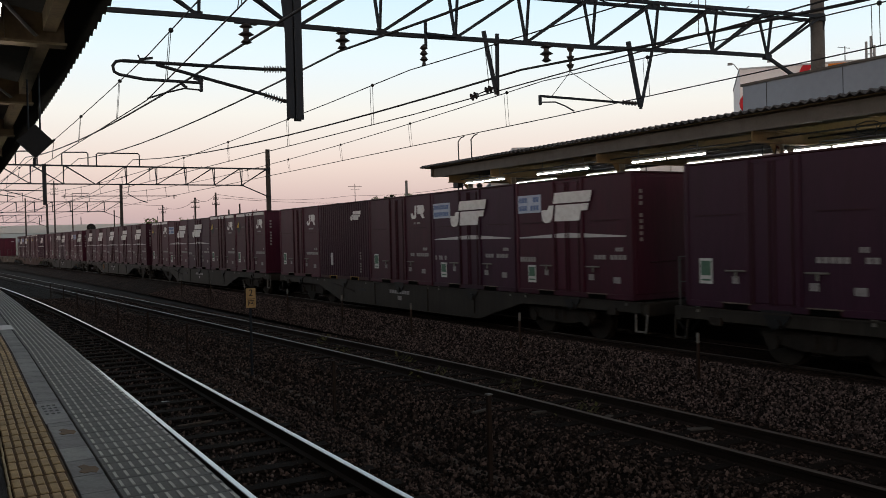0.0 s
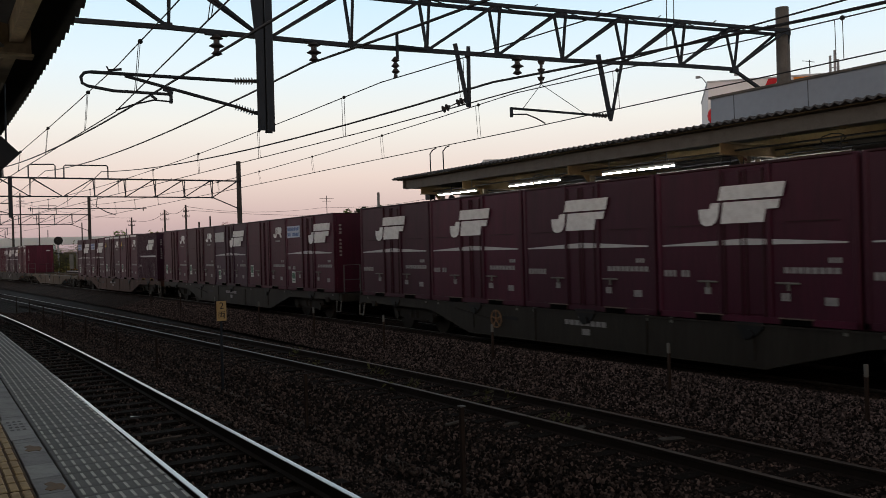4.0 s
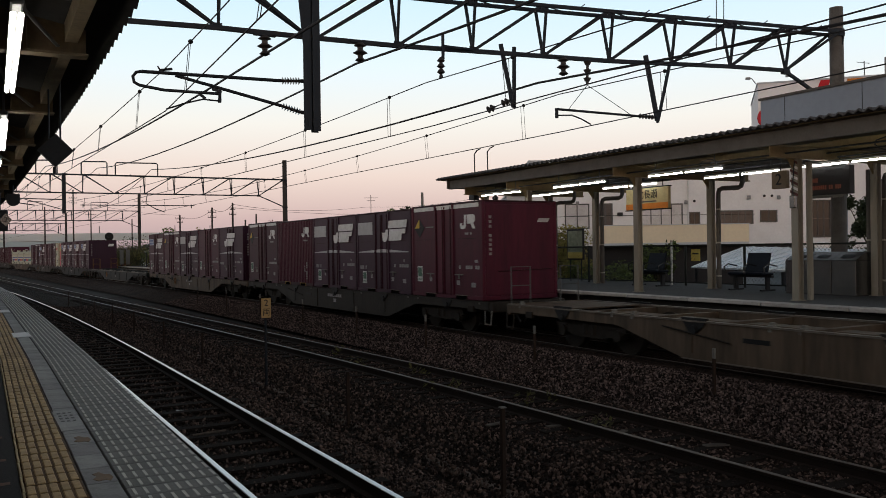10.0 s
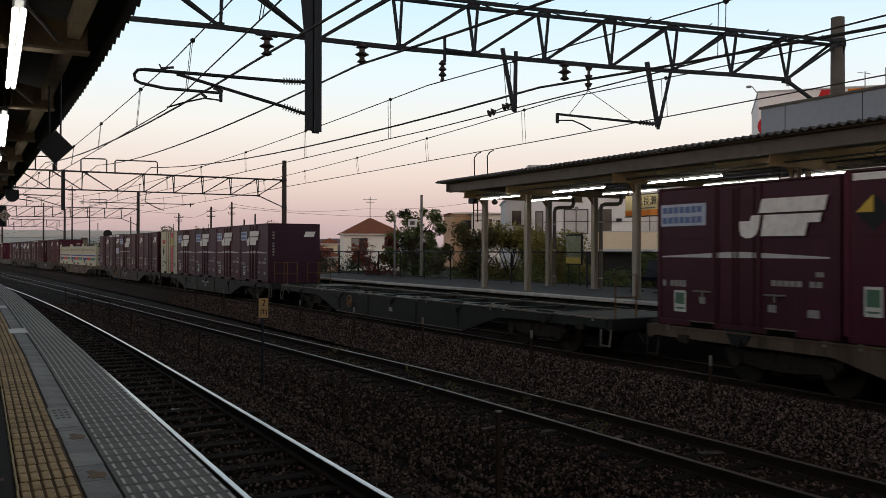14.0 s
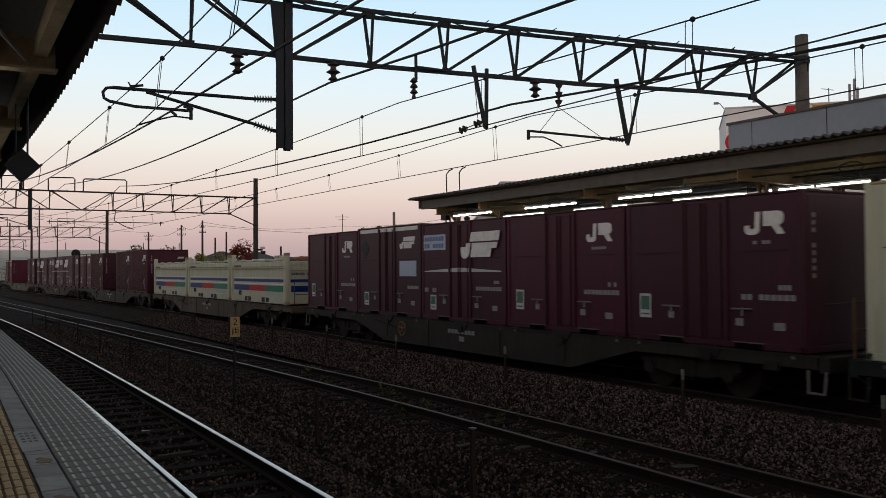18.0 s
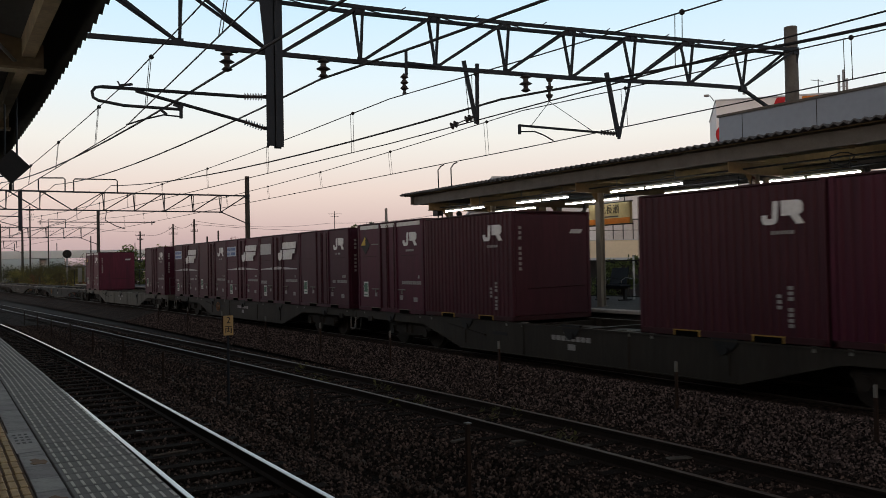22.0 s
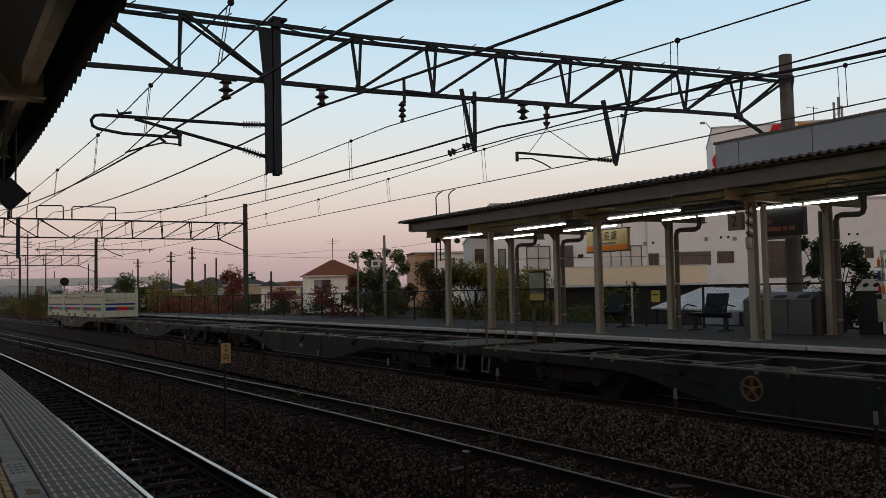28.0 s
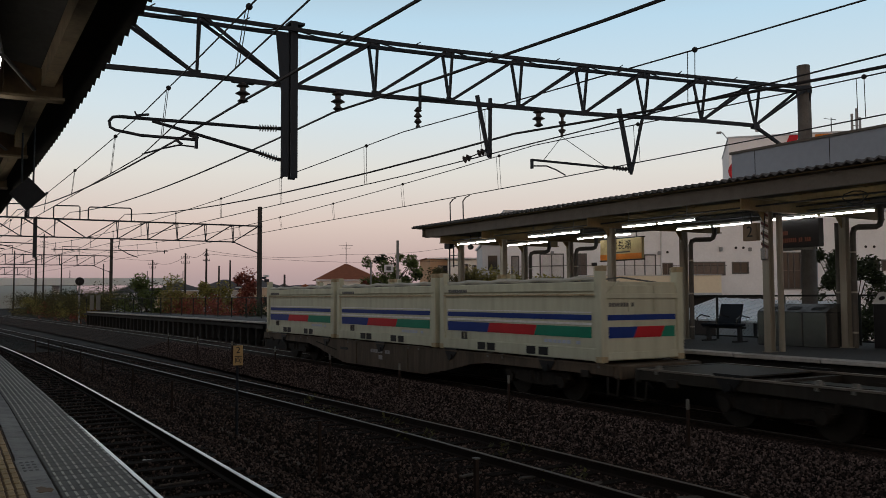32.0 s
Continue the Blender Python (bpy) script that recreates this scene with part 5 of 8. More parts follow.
def drinks_corner():
    """A sloped-lid bottle bin and the vending machine beside it."""
    th = thing("bottle_bin", "dark bottle bin with a sloping white lid and round holes", "waste bin")
    part("body", Geo().box(17.98, 10.92, FAR_Z, 18.34, 11.46, FAR_Z + 0.98, 0.015), M["dark"], th)
    lid = part("lid", Geo().prism([(17.96, FAR_Z + 0.98), (18.36, FAR_Z + 0.98), (18.36, FAR_Z + 1.24), (18.26, FAR_Z + 1.24)], "y", 10.90, 11.48), M["whitepaint"], th, "white sloping lid")
    for y in (11.06, 11.31):
        part("hole", Geo().rod((18.09, y, FAR_Z + 1.098), (18.078, y, FAR_Z + 1.113), 0.065, 12), M["black"], lid)
    th = thing("vending_machine", "white drinks vending machine with a lit display window", "vending machine")
    part("body", Geo().box(17.80, 9.62, FAR_Z + 0.03, 18.42, 10.78, FAR_Z + 1.86, 0.02), M["whitepaint"], th)
    part("foot", Geo().box(17.86, 9.68, FAR_Z, 18.36, 10.72, FAR_Z + 0.03), M["dark"], th)
    w = part("display_window", Geo().box(17.785, 9.72, FAR_Z + 0.86, 17.80, 10.69, FAR_Z + 1.78), M["vend_glow"], th, "lit display window")
    for z in (0.90, 1.19, 1.48):
        part("shelf", Geo().box(17.74, 9.90, FAR_Z + z, 17.784, 10.87, FAR_Z + z + 0.025), M["rimgrey2"], w)
        for k in range(10):
            y = 9.95 + 0.093 * k
            part("bottle", Geo().spin([(0.03, 0.0), (0.03, 0.13), (0.012, 0.17), (0.012, 0.20)], (17.762, y, FAR_Z + z + 0.026), 8), M[("signred", "poster_green", "cblue", "sign_ochre", "signorange")[(k + int(z * 7)) % 5]], w)
    part("front_panel", Geo().box(17.782, 9.90, FAR_Z + 0.30, 17.799, 10.87, FAR_Z + 0.80), M["poster_green"], th)
    part("outlet", Geo().box(17.776, 10.05, FAR_Z + 0.12, 17.799, 10.70, FAR_Z + 0.27), M["black"], th)


M["vend_glow"] = glow("lit_display_panel", (0.85, 0.93, 1.0), 0.18, 0.5)
M["sign_ochre"] = mat("faded_ochre_enamel", (0.46, 0.30, 0.13), 0.5, vary=0.12, size=5)
M["rimgrey2"] = mat("grey_vent_metal", (0.30, 0.30, 0.31), 0.5)
waste_cabinet()
drinks_corner()


def column_details():
    """Warning tape, a switch box and a thin white post."""
    th = thing("warning_tape", "red and white striped warning tape round a column", "warning tape")
    for k in range(7):
        z = 3.18 + 0.11 * k
        part("stripe", Geo().prism([(11.73, z), (11.91, z + 0.09), (11.91, z + 0.145), (11.73, z + 0.055)], "x", 14.857, 14.868), M["tape_red"] if k % 2 == 0 else M["whitepaint"], th)
    th = thing("switch_box", "small grey switch box on a column", "switch box")
    part("box", Geo().box(14.80, 11.75, 2.95, 14.866, 11.89, 3.20, 0.01), M["bin_grey"], th)
    part("cable", Geo().tube([(14.83, 11.82, 3.2), (14.82, 11.81, 3.5), (14.86, 11.80, 3.9)], 0.012, 6), M["gantry"], th)
    th = thing("white_post", "thin white post beside the fence", "post")
    part("rod", Geo().rod((18.3, 18.9, FAR_Z), (18.3, 18.9, 2.32), 0.03, 8), M["whitepaint"], th)
    part("cap", Geo().rod((18.3, 18.9, 2.32), (18.3, 18.9, 2.36), 0.036, 8), M["rim_pale"], th)


def canopy_end_gear():
    th = thing("dome_camera", "small dark dome camera hung under the canopy end", "camera")
    part("dome", Geo().spin([(0.02, -0.10), (0.07, -0.085), (0.10, -0.03), (0.10, 0.02), (0.05, 0.05), (0.02, 0.08)], (14.95, 23.36, 3.84), 14), M["dark"], th)
    part("stem", Geo().rod((14.95, 23.36, 3.9), (14.95, 23.36, 4.21), 0.015, 6), M["gantry"], th)
    th = thing("cable_rack", "dark ladder-like cable rack beside the end column", "cable rack")
    for y in (24.68, 24.42):
        part("upright", Geo().bar((14.95, y, 2.9 if y > 24.5 else 3.2), (14.95, y, 4.21), 0.03, 0.04), M["gantry"], th)
    for z in (3.25, 3.6, 3.9):
        part("rung", Geo().rod((14.95, 24.68, z), (14.95, 24.08, z), 0.014, 6), M["gantry"], th)
    part("junction_box", Geo().box(14.86, 24.55, 3.84, 15.04, 24.9, 4.02, 0.02), M["dark"], th)
    th = thing("pole_camera", "small white camera with a dark hood on a line pole", "camera")
    part("body", Geo().box(21.25, 62.15, 3.75, 21.62, 62.35, 3.93, 0.02), M["whitepaint"], th)
    part("hood", Geo().box(21.30, 62.05, 3.36, 21.62, 62.30, 3.60, 0.02), M["dark"], th)
    part("arm", Geo().box(21.0, 62.2, 3.62, 21.45, 62.28, 3.76), M["gantry"], th)


canopy_end_gear()
M["tape_red"] = mat("faded_red_tape", (0.085, 0.032, 0.028), 0.5, vary=0.15)
column_details()


# ---- fence behind the platform ----
def fence_x(y):
    return 18.62 - max(0.0, y - 14) * 0.070 - max(0.0, y - 40) * 0.05


def fence():
    th = thing("fence", "dark wire-mesh fence along the back of the platform", "fence")
    ys = [4.0 + 2.05 * k for k in range(36)]
    for a, b in zip(ys, ys[1:]):
        part("post", Geo().rod((fence_x(a), a, FAR_Z), (fence_x(a), a, 2.22), 0.035, 8), M["fence"], th)
        part("top_rail", Geo().rod((fence_x(a), a, 2.20), (fence_x(b), b, 2.20), 0.026, 6), M["fence"], th)
        part("bottom_rail", Geo().rod((fence_x(a), a, 1.12), (fence_x(b), b, 1.12), 0.02, 6), M["fence"], th)
        if a < 42:
            g = Geo()
            n = 18 if a < 26 else 9
            va, vb = Vector((fence_x(a), a, 1.13)), Vector((fence_x(b), b, 1.13))
            hgt, pitch = 1.06, 2.05 / n
            for i in range(-int(hgt / pitch) - 1, n + 1):
                for sgn in (1, -1):
                    u0, u1 = i * pitch, i * pitch + hgt
                    z0, z1 = 0.0, hgt
                    if u0 < 0:
                        z0, u0 = -u0, 0.0
                    if u1 > 2.05:
                        z1, u1 = z1 - (u1 - 2.05), 2.05
                    if u1 <= u0:
                        continue
                    f0, f1 = (u0 / 2.05, u1 / 2.05) if sgn > 0 else (1 - u0 / 2.05, 1 - u1 / 2.05)
                    p, q = va.lerp(vb, f0), va.lerp(vb, f1)
                    g.rod((p.x, p.y, p.z + z0), (q.x, q.y, q.z + z1), 0.0022 if a < 26 else 0.004, 3)
            part("mesh_panel", g, M["fence"], th)


M["fence"] = mat("dark_green_wire", (0.018, 0.022, 0.020), 0.6)
fence()

# ---- houses and buildings beyond the station ----
def office_window(th, x0, x1, z0, z1, panes, glass, rail=False):
    """A framed window in the front wall (which looks towards -y in the building's own axes)."""
    w = part("window", Geo().box(x0 - 0.06, -0.05, z0 - 0.06, x1 + 0.06, 0.02, z0).box(x0 - 0.06, -0.05, z1, x1 + 0.06, 0.02, z1 + 0.06)
             .box(x0 - 0.06, -0.05, z0, x0, 0.02, z1).box(x1, -0.05, z0, x1 + 0.06, 0.02, z1), M["frame"], th)
    d = (x1 - x0) / panes
    for k in range(panes):
        part("pane", Geo().box(x0 + k * d, -0.022, z0, x0 + (k + 1) * d, -0.008, z1), M[glass], w)
        if k:
            part("mullion", Geo().box(x0 + k * d - 0.025, -0.045, z0, x0 + k * d + 0.025, -0.022, z1), M["frame"], w)
    if rail:
        part("transom", Geo().box(x0, -0.044, (z0 + z1) / 2 - 0.02, x1, -0.022, (z0 + z1) / 2 + 0.02), M["frame"], w)
    return w


def office_block():
    turn = Matrix(((0.866, 0.5, 0, 22.3), (-0.5, 0.866, 0, 38.62), (0, 0, 1, 0), (0, 0, 0, 1)))
    th = thing("office_building", "white rendered office building with a cream balcony", "building", at=turn)
    part("wall", Geo().box(3.85, 0, -0.42, 34.0, 7.5, 6.6), M["wallwhite"], th)
    part("grey_wing", Geo().box(2.7, 0.9, -0.42, 3.85, 6.5, 4.95), M["wallgrey"], th, "pale grey set-back wing")
    part("wing_parapet", Geo().box(2.62, 0.82, 4.95, 3.85, 6.6, 5.05), M["wallgrey"], th)
    part("parapet", Geo().box(3.78, -0.07, 6.6, 34.1, 7.6, 6.75), M["wallgrey"], th)
    b = part("balcony", Geo().box(7.44, -1.0, 2.35, 14.88, -0.9, 3.25).box(7.44, -0.9, 2.35, 7.54, 0, 3.25).box(14.78, -0.9, 2.35, 14.88, 0, 3.25), M["wallcream"], th, "cream balcony front")
    part("balcony_floor", Geo().box(7.44, -1.0, 2.24, 14.88, 0, 2.35), M["wallgrey"], b)
    part("balcony_cap", Geo().box(7.40, -1.04, 3.25, 14.92, -0.86, 3.29), M["wallgrey"], b)
    for x0, x1, z0, z1, n, glass, rail in ((4.22, 4.52, 3.12, 4.28, 1, "glass_pale", False), (5.71, 6.87, 3.2, 4.39, 2, "glass_curtain", True), (7.47, 8.08, 3.3, 4.39, 2, "glass_brown", False),
                                           (9.60, 11.72, 3.3, 4.33, 4, "glass_curtain", False), (12.15, 12.62, 3.3, 3.88, 2, "glass", False), (13.59, 15.38, 3.33, 3.93, 5, "glass_brown", False),
                                           (15.85, 16.62, 3.41, 3.92, 2, "glass", False), (18.46, 19.38, 2.58, 4.43, 3, "glass", True), (23.1, 23.55, 3.53, 4.02, 1, "glass", False),
                                           (23.79, 24.12, 3.52, 4.01, 1, "glass", False), (26.5, 27.4, 3.5, 4.1, 2, "glass", False), (29.5, 30.4, 3.5, 4.1, 2, "glass", False)):
        office_window(th, x0, x1, z0, z1, n, glass, rail)
    for z0, z1 in ((2.5, 3.2), (3.6, 4.4)):
        part("wing_window", Geo().box(3.0, 0.86, z0, 3.5, 0.91, z1), M["glass"], th)
    part("entrance_band", Geo().box(18.40, -0.10, 4.46, 19.45, -0.004, 4.68), M["whitepaint"], th)
    part("grey_pier", Geo().box(19.72, -0.3, -0.42, 20.2, -0.004, 4.65), M["sheet_grey"], th, "grey pier beside the entrance")
    part("duct_box", Geo().box(8.38, -0.22, 3.78, 8.64, -0.004, 3.96, 0.02), M["dark"], th)
    for x, z in ((6.31, 4.47), (15.21, 4.66), (16.75, 4.63), (11.95, 4.45)):
        part("vent_hood", Geo().box(x - 0.08, -0.14, z - 0.10, x + 0.08, -0.004, z + 0.10, 0.02), M["rimgrey2"], th)
    for x, z in ((16.03, 4.72), (16.42, 4.72), (22.92, 4.75), (23.37, 4.75), (12.4, 4.5)):
        part("vent_hole", Geo().rod((x, -0.02, z), (x, 0.0, z), 0.07, 10), M["dark"], th)
    part("drain_pipe", Geo().rod((12.06, -0.06, 3.29), (12.06, -0.06, 6.6), 0.05, 8), M["whitepaint"], th)
    part("ledge", Geo().box(3.85, -0.35, 2.42, 5.1, -0.004, 2.50), M["whitepaint"], th)
    part("ledge", Geo().box(5.4, -0.35, 2.44, 6.3, -0.004, 2.52), M["whitepaint"], th)
    part("wall_cable", Geo().tube([(4.6, -0.03, 3.75), (6.5, -0.03, 3.82), (9.0, -0.03, 3.80), (15.5, -0.03, 3.78)], 0.012, 5), M["wire"], th)
    # dark sheet on the closed wall stands in for a shaded open storey
    part("dark_ground_floor", Geo().box(4.2, -0.05, -0.42, 17.8, -0.01, 2.24), M["dark"], th, "dark sheet for the shade of the open ground floor")


office_block()


RED = (3.65, 4.25, 11.6)


def sign_block():
    turn = Matrix(((0.689, 0.725, 0, 45.0), (-0.725, 0.689, 0, 38.86), (0, 0, 1, 0), (0, 0, 0, 1)))
    th = thing("shop_building", "tall white shop building with red sign shapes", "building", at=turn)
    part("wall", Geo().box(0.3, 0, -0.42, 8.2, 9.0, 12.68), M["wallwhite"], th)
    part("parapet_cap", Geo().box(0.25, -0.05, 12.68, 8.3, 9.1, 12.78), M["wallgrey"], th)
    part("red_sign", Geo().prism([(RED[0], RED[2]), (RED[1], RED[2]), (RED[1] + 0.45, 12.66), (RED[0] + 0.45, 12.66)], "y", -0.06, -0.004), M["signred"], th, "slanted red sign panel")
    part("orange_sign", Geo().box(5.65, -0.05, 12.46, 6.7, -0.004, 12.64), M["signorange"], th)
    ring = [(0.90 + 0.55 * math.cos(a), -0.05, 10.45 + 0.55 * math.sin(a)) for a in [i * math.pi / 8 for i in range(17)]]
    part("red_ring", Geo().tube(ring, 0.12, 6), M["signred"], th, "red ring sign")
    part("antenna", Geo().rod((6.8, 1, 12.7), (6.8, 1, 13.88), 0.03, 6).bar((6.35, 1, 13.86), (7.1, 1, 13.72), 0.03, 0.03).bar((6.95, 0.8, 13.7), (7.1, 1.2, 13.78), 0.03, 0.03), M["gantry"], th)
    for x in (0.2, 2.6):
        part("lamp_arm", Geo().tube([(x, 0, 12.7), (x - 0.3, -0.7, 12.95), (x - 0.5, -1.2, 12.9)], 0.03, 6).box(x - 0.7, -1.4, 12.8, x - 0.4, -1.15, 12.92), M["rimgrey2"], th)
    th = thing("phone_mast", "cluster of small antennas on a roof", "antenna")
    for k, h in ((-0.30, 14.95), (0.0, 15.3), (0.20, 14.65)):
        part("rod", Geo().rod((55.3 + 0.545 * k, 36.0 - 0.838 * k, 13.4), (55.3 + 0.545 * k, 36.0 - 0.838 * k, h), 0.085, 6), M["rimgrey2"], th)
    part("tie_bar", Geo().bar((55.1, 36.3, 14.1), (55.45, 35.75, 14.1), 0.05, 0.05), M["rimgrey2"], th)
    part("base", Geo().box(54.5, 35.2, -0.42, 56.1, 36.8, 13.5), M["wallgrey"], th)
    th = thing("stair_roof", "grey sheet-clad roof box that rises above the canopy", "roof")
    part("cladding", Geo().box(18.0, -12.0, 4.62, 19.25, 15.3, 5.93), M["sheet_grey"], th)
    part("cap", Geo().box(17.96, -12.0, 5.93, 19.28, 15.34, 5.99), M["channel"], th)
    for k in range(12):
        part("panel_joint", Geo().box(17.994, 14.545 - 2.13 * k, 4.64, 18.0, 14.56 - 2.13 * k, 5.92), M["dark"], th)


sign_block()


def house(az, dist, w, d, eave, apex, face, wall, roof, label, hip=True, wins=((-0.3, 0.45, 0.2, 0.55),), base=-0.42):
    """A small house seen at a bearing: walls, eaves, roof, windows, in its own axes (front towards -y)."""
    a = radians(az)
    th = thing("house", label, "house", "houses beyond the station", at=pose(dist * math.sin(a), dist * math.cos(a), 0, 0, 0, -az + face))
    part("wall", Geo().box(-w / 2, 0, base, w / 2, d, eave), M[wall], th)
    o = 0.55
    if hip:
        r = max(0.2, w / 2 - d / 2)
        v = [(-w / 2 - o, -o, eave), (w / 2 + o, -o, eave), (w / 2 + o, d + o, eave), (-w / 2 - o, d + o, eave), (-r, d / 2, apex), (r, d / 2, apex)]
        part("roof", Geo().add(v, [(0, 1, 5, 4), (1, 2, 5), (2, 3, 4, 5), (3, 0, 4), (3, 2, 1, 0)]), M[roof], th)
    else:
        part("roof", Geo().prism([(-w / 2 - o, eave - 0.1), (w / 2 + o, eave - 0.1), (w / 2 + o, eave + 0.05), (0, apex), (-w / 2 - o, eave + 0.05)], "y", -o, d + o), M[roof], th)
    part("eaves_board", Geo().box(-w / 2 - o, -o - 0.02, eave - 0.16, w / 2 + o, -o + 0.02, eave), M["whitepaint"], th)
    for u0, u1, v0, v1 in wins:
        x0, x1, z0, z1 = u0 * w, u1 * w, v0 * eave, v1 * eave
        f = part("window", Geo().box(x0 - 0.10, -0.07, z0 - 0.10, x1 + 0.10, 0.0, z0).box(x0 - 0.10, -0.07, z1, x1 + 0.10, 0.0, z1 + 0.10)
                 .box(x0 - 0.10, -0.07, z0, x0, 0.0, z1).box(x1, -0.07, z0, x1 + 0.10, 0.0, z1), M["frame"], th)
        m = (x0 + x1) / 2
        part("pane", Geo().box(x0, -0.035, z0, m + 0.02, -0.02, z1), M["glass_pale"], f)
        part("pane", Geo().box(m - 0.02, -0.052, z0, x1, -0.038, z1), M["glass"], f)
        part("sill", Geo().box(x0 - 0.15, -0.16, z0 - 0.16, x1 + 0.15, 0.0, z0 - 0.09), M["whitepaint"], f)
    return th


h = house(24.45, 118, 8.0, 8.0, 4.63, 6.95, 6, "wallpale", "rooftile", "cream two-storey house with a brown hipped roof", True,
          ((-0.36, -0.11, 0.51, 0.855), (0.22, 0.42, 0.55, 0.86), (-0.35, -0.05, 0.05, 0.3)))
part("tv_aerial", Geo().rod((0, 4, 7.0), (0, 4, 10.0), 0.05, 5).bar((-1, 4, 9.6), (1, 4, 9.6), 0.05, 0.05).bar((-0.6, 4, 9.2), (0.6, 4, 9.2), 0.05, 0.05), M["gantry"], h)
house(21.45, 112, 2.5, 5.0, 1.5, 2.65, 8, "wallbeige", "rooftile", "low brown-roofed annex of the cream house", True, ((-0.3, -0.1, 0.2, 0.7), (0.1, 0.3, 0.2, 0.7)))
house(20.15, 140, 2.9, 7.0, 3.5, 4.45, 0, "wallpale", "rooftile_g", "cream gabled house beyond the trees", False, ((-0.15, 0.2, 0.45, 0.7),))
house(21.55, 138, 2.6, 7.0, 3.45, 4.35, 0, "wallcream", "rooftile", "beige gabled house behind a fence", False, ((-0.2, 0.2, 0.5, 0.75),))
house(18.6, 150, 7.0, 8.0, 4.0, 5.4, 0, "wallbeige", "rooftile_g", "dark-roofed house among trees")
house(16.2, 160, 9.0, 8.0, 3.6, 5.6, -8, "wallgrey", "rooftile_g", "grey-roofed house among trees")
house(13.6, 165, 8.0, 8.0, 3.6, 5.2, 5, "wallbeige", "rooftile_g", "low house with a dark roof", True)
house(11.0, 175, 8.0, 8.0, 3.2, 5.0, 5, "wallgrey", "rooftile_g", "low grey house with a dark roof", True)
house(31.3, 130, 6.6, 9.0, 8.1, 8.4, 12, "orange_wall", "rooftile", "tan block of flats beyond the trees", True, ((-0.3, -0.1, 0.7, 0.85), (0.05, 0.3, 0.7, 0.85)))
house(32.4, 125, 5.4, 9.0, 7.85, 8.15, 4, "wallpale", "rooftile_g", "cream flat-roofed block of flats", True, ((-0.1, 0.0, 0.74, 0.88), (0.15, 0.22, 0.74, 0.86)))


# ---- trees, bushes, hedges ----
def leaves(rng, n, centre, size, blobs, leaf, flat_top=1.0):
    """Many small leaf blades in uneven clumps round the given points."""
    g = Geo()
    for _ in range(n):
        b = blobs[rng.randrange(len(blobs))]
        d = Vector((rng.gauss(0, 1), rng.gauss(0, 1), rng.gauss(0, 1)))
        d = d.normalized() * (rng.random() ** 0.45)
        c = Vector(centre) + Vector(b[:3]) + Vector((d.x * b[3], d.y * b[3], d.z * b[3] * flat_top))
        e = Euler((rng.uniform(-0.9, 0.9), rng.uniform(-0.9, 0.9), rng.random() * 6.3)).to_matrix()
        s = size * rng.uniform(0.6, 1.4)
        pts = [c + e @ Vector(p) * s for p in ((-1, 0, 0), (-0.2, -0.42, 0.06), (1, 0, -0.05), (-0.2, 0.42, 0.06))]
        k = len(g.v)
        g.v += [tuple(p) for p in pts]
        g.f += [(k, k + 1, k + 2, k + 3)]
    me = bpy.data.meshes.new("crown")
    me.from_pydata(g.v, [], g.f)
    me.materials.append(leaf)
    return me


def tree(x, y, h, r, leaf, label, seed, n=2600, size=0.10, base=-0.42, trunk=0.10, blobs_n=14, tight=1.0):
    """A tapered trunk that forks into limbs; each limb carries a clump of leaves, so that the crown has gaps."""
    rng = random.Random(seed)
    th = thing("tree", label, "tree", "trees beyond the fence", at=pose(x, y, base))
    t = Geo()
    top = Vector((rng.uniform(-0.2, 0.2), rng.uniform(-0.2, 0.2), h * 0.62))
    t.rod((0, 0, 0), top * 0.5, trunk, 8, trunk * 0.75).rod(top * 0.5, top, trunk * 0.75, 8, trunk * 0.45)
    blobs, far = [], y > 60
    for i in range(blobs_n):
        a, q = rng.random() * 6.28, rng.random()
        z = h * (0.28 + 0.66 * q)
        rad = r * (0.95 - 0.55 * abs(q - 0.4)) * rng.uniform(0.25, 1.0)
        p = Vector((rad * math.cos(a), rad * math.sin(a), z))
        blobs.append((p.x, p.y, p.z, tight * r * rng.uniform(0.18, 0.40)))
        limb = t if far else Geo()
        limb.rod(top * rng.uniform(0.45, 0.95), p, trunk * 0.35, 6, trunk * 0.1)
        if not far:
            part("limb", limb, M["bark"], th)
    part("trunk", t, M["bark"], th)
    part("crown", leaves(rng, n, (0, 0, 0), size, blobs, leaf), None, th)
    return th


def hedge(points, h, r, leaf, label, seed, n=5000, size=0.11, base=-0.42):
    rng = random.Random(seed)
    blobs = []
    for x, y in points:
        for _ in range(4):
            blobs.append((x + rng.uniform(-r, r), y + rng.uniform(-r, r), base + h * rng.uniform(0.2, 0.95), r * rng.uniform(0.45, 0.9)))
    me = leaves(rng, n, (0, 0, 0), size, blobs, leaf, 0.8)
    me.name = "bushes"
    tagged(new("bushes", me), label, "bushes", "", "stuff")


tree(19.9, 38.6, 5.3, 2.3, M["leaf"], "dark broad-leaved tree behind the station fence", 1, 5600, 0.085, trunk=0.12, blobs_n=30, tight=0.56)
tree(21.3, 40.6, 5.0, 1.9, M["leaf_d"], "dark evergreen tree behind the station fence", 2, 4600, 0.08, trunk=0.1, blobs_n=24, tight=0.6)
tree(18.5, 40.2, 3.4, 1.6, M["leaf_r"], "reddish bush tree behind the fence", 3, 2200, 0.10)
tree(20.6, 33.8, 4.0, 2.1, M["leaf_h"], "dull olive shrub tree behind the fence", 4, 8000, 0.08, blobs_n=20)
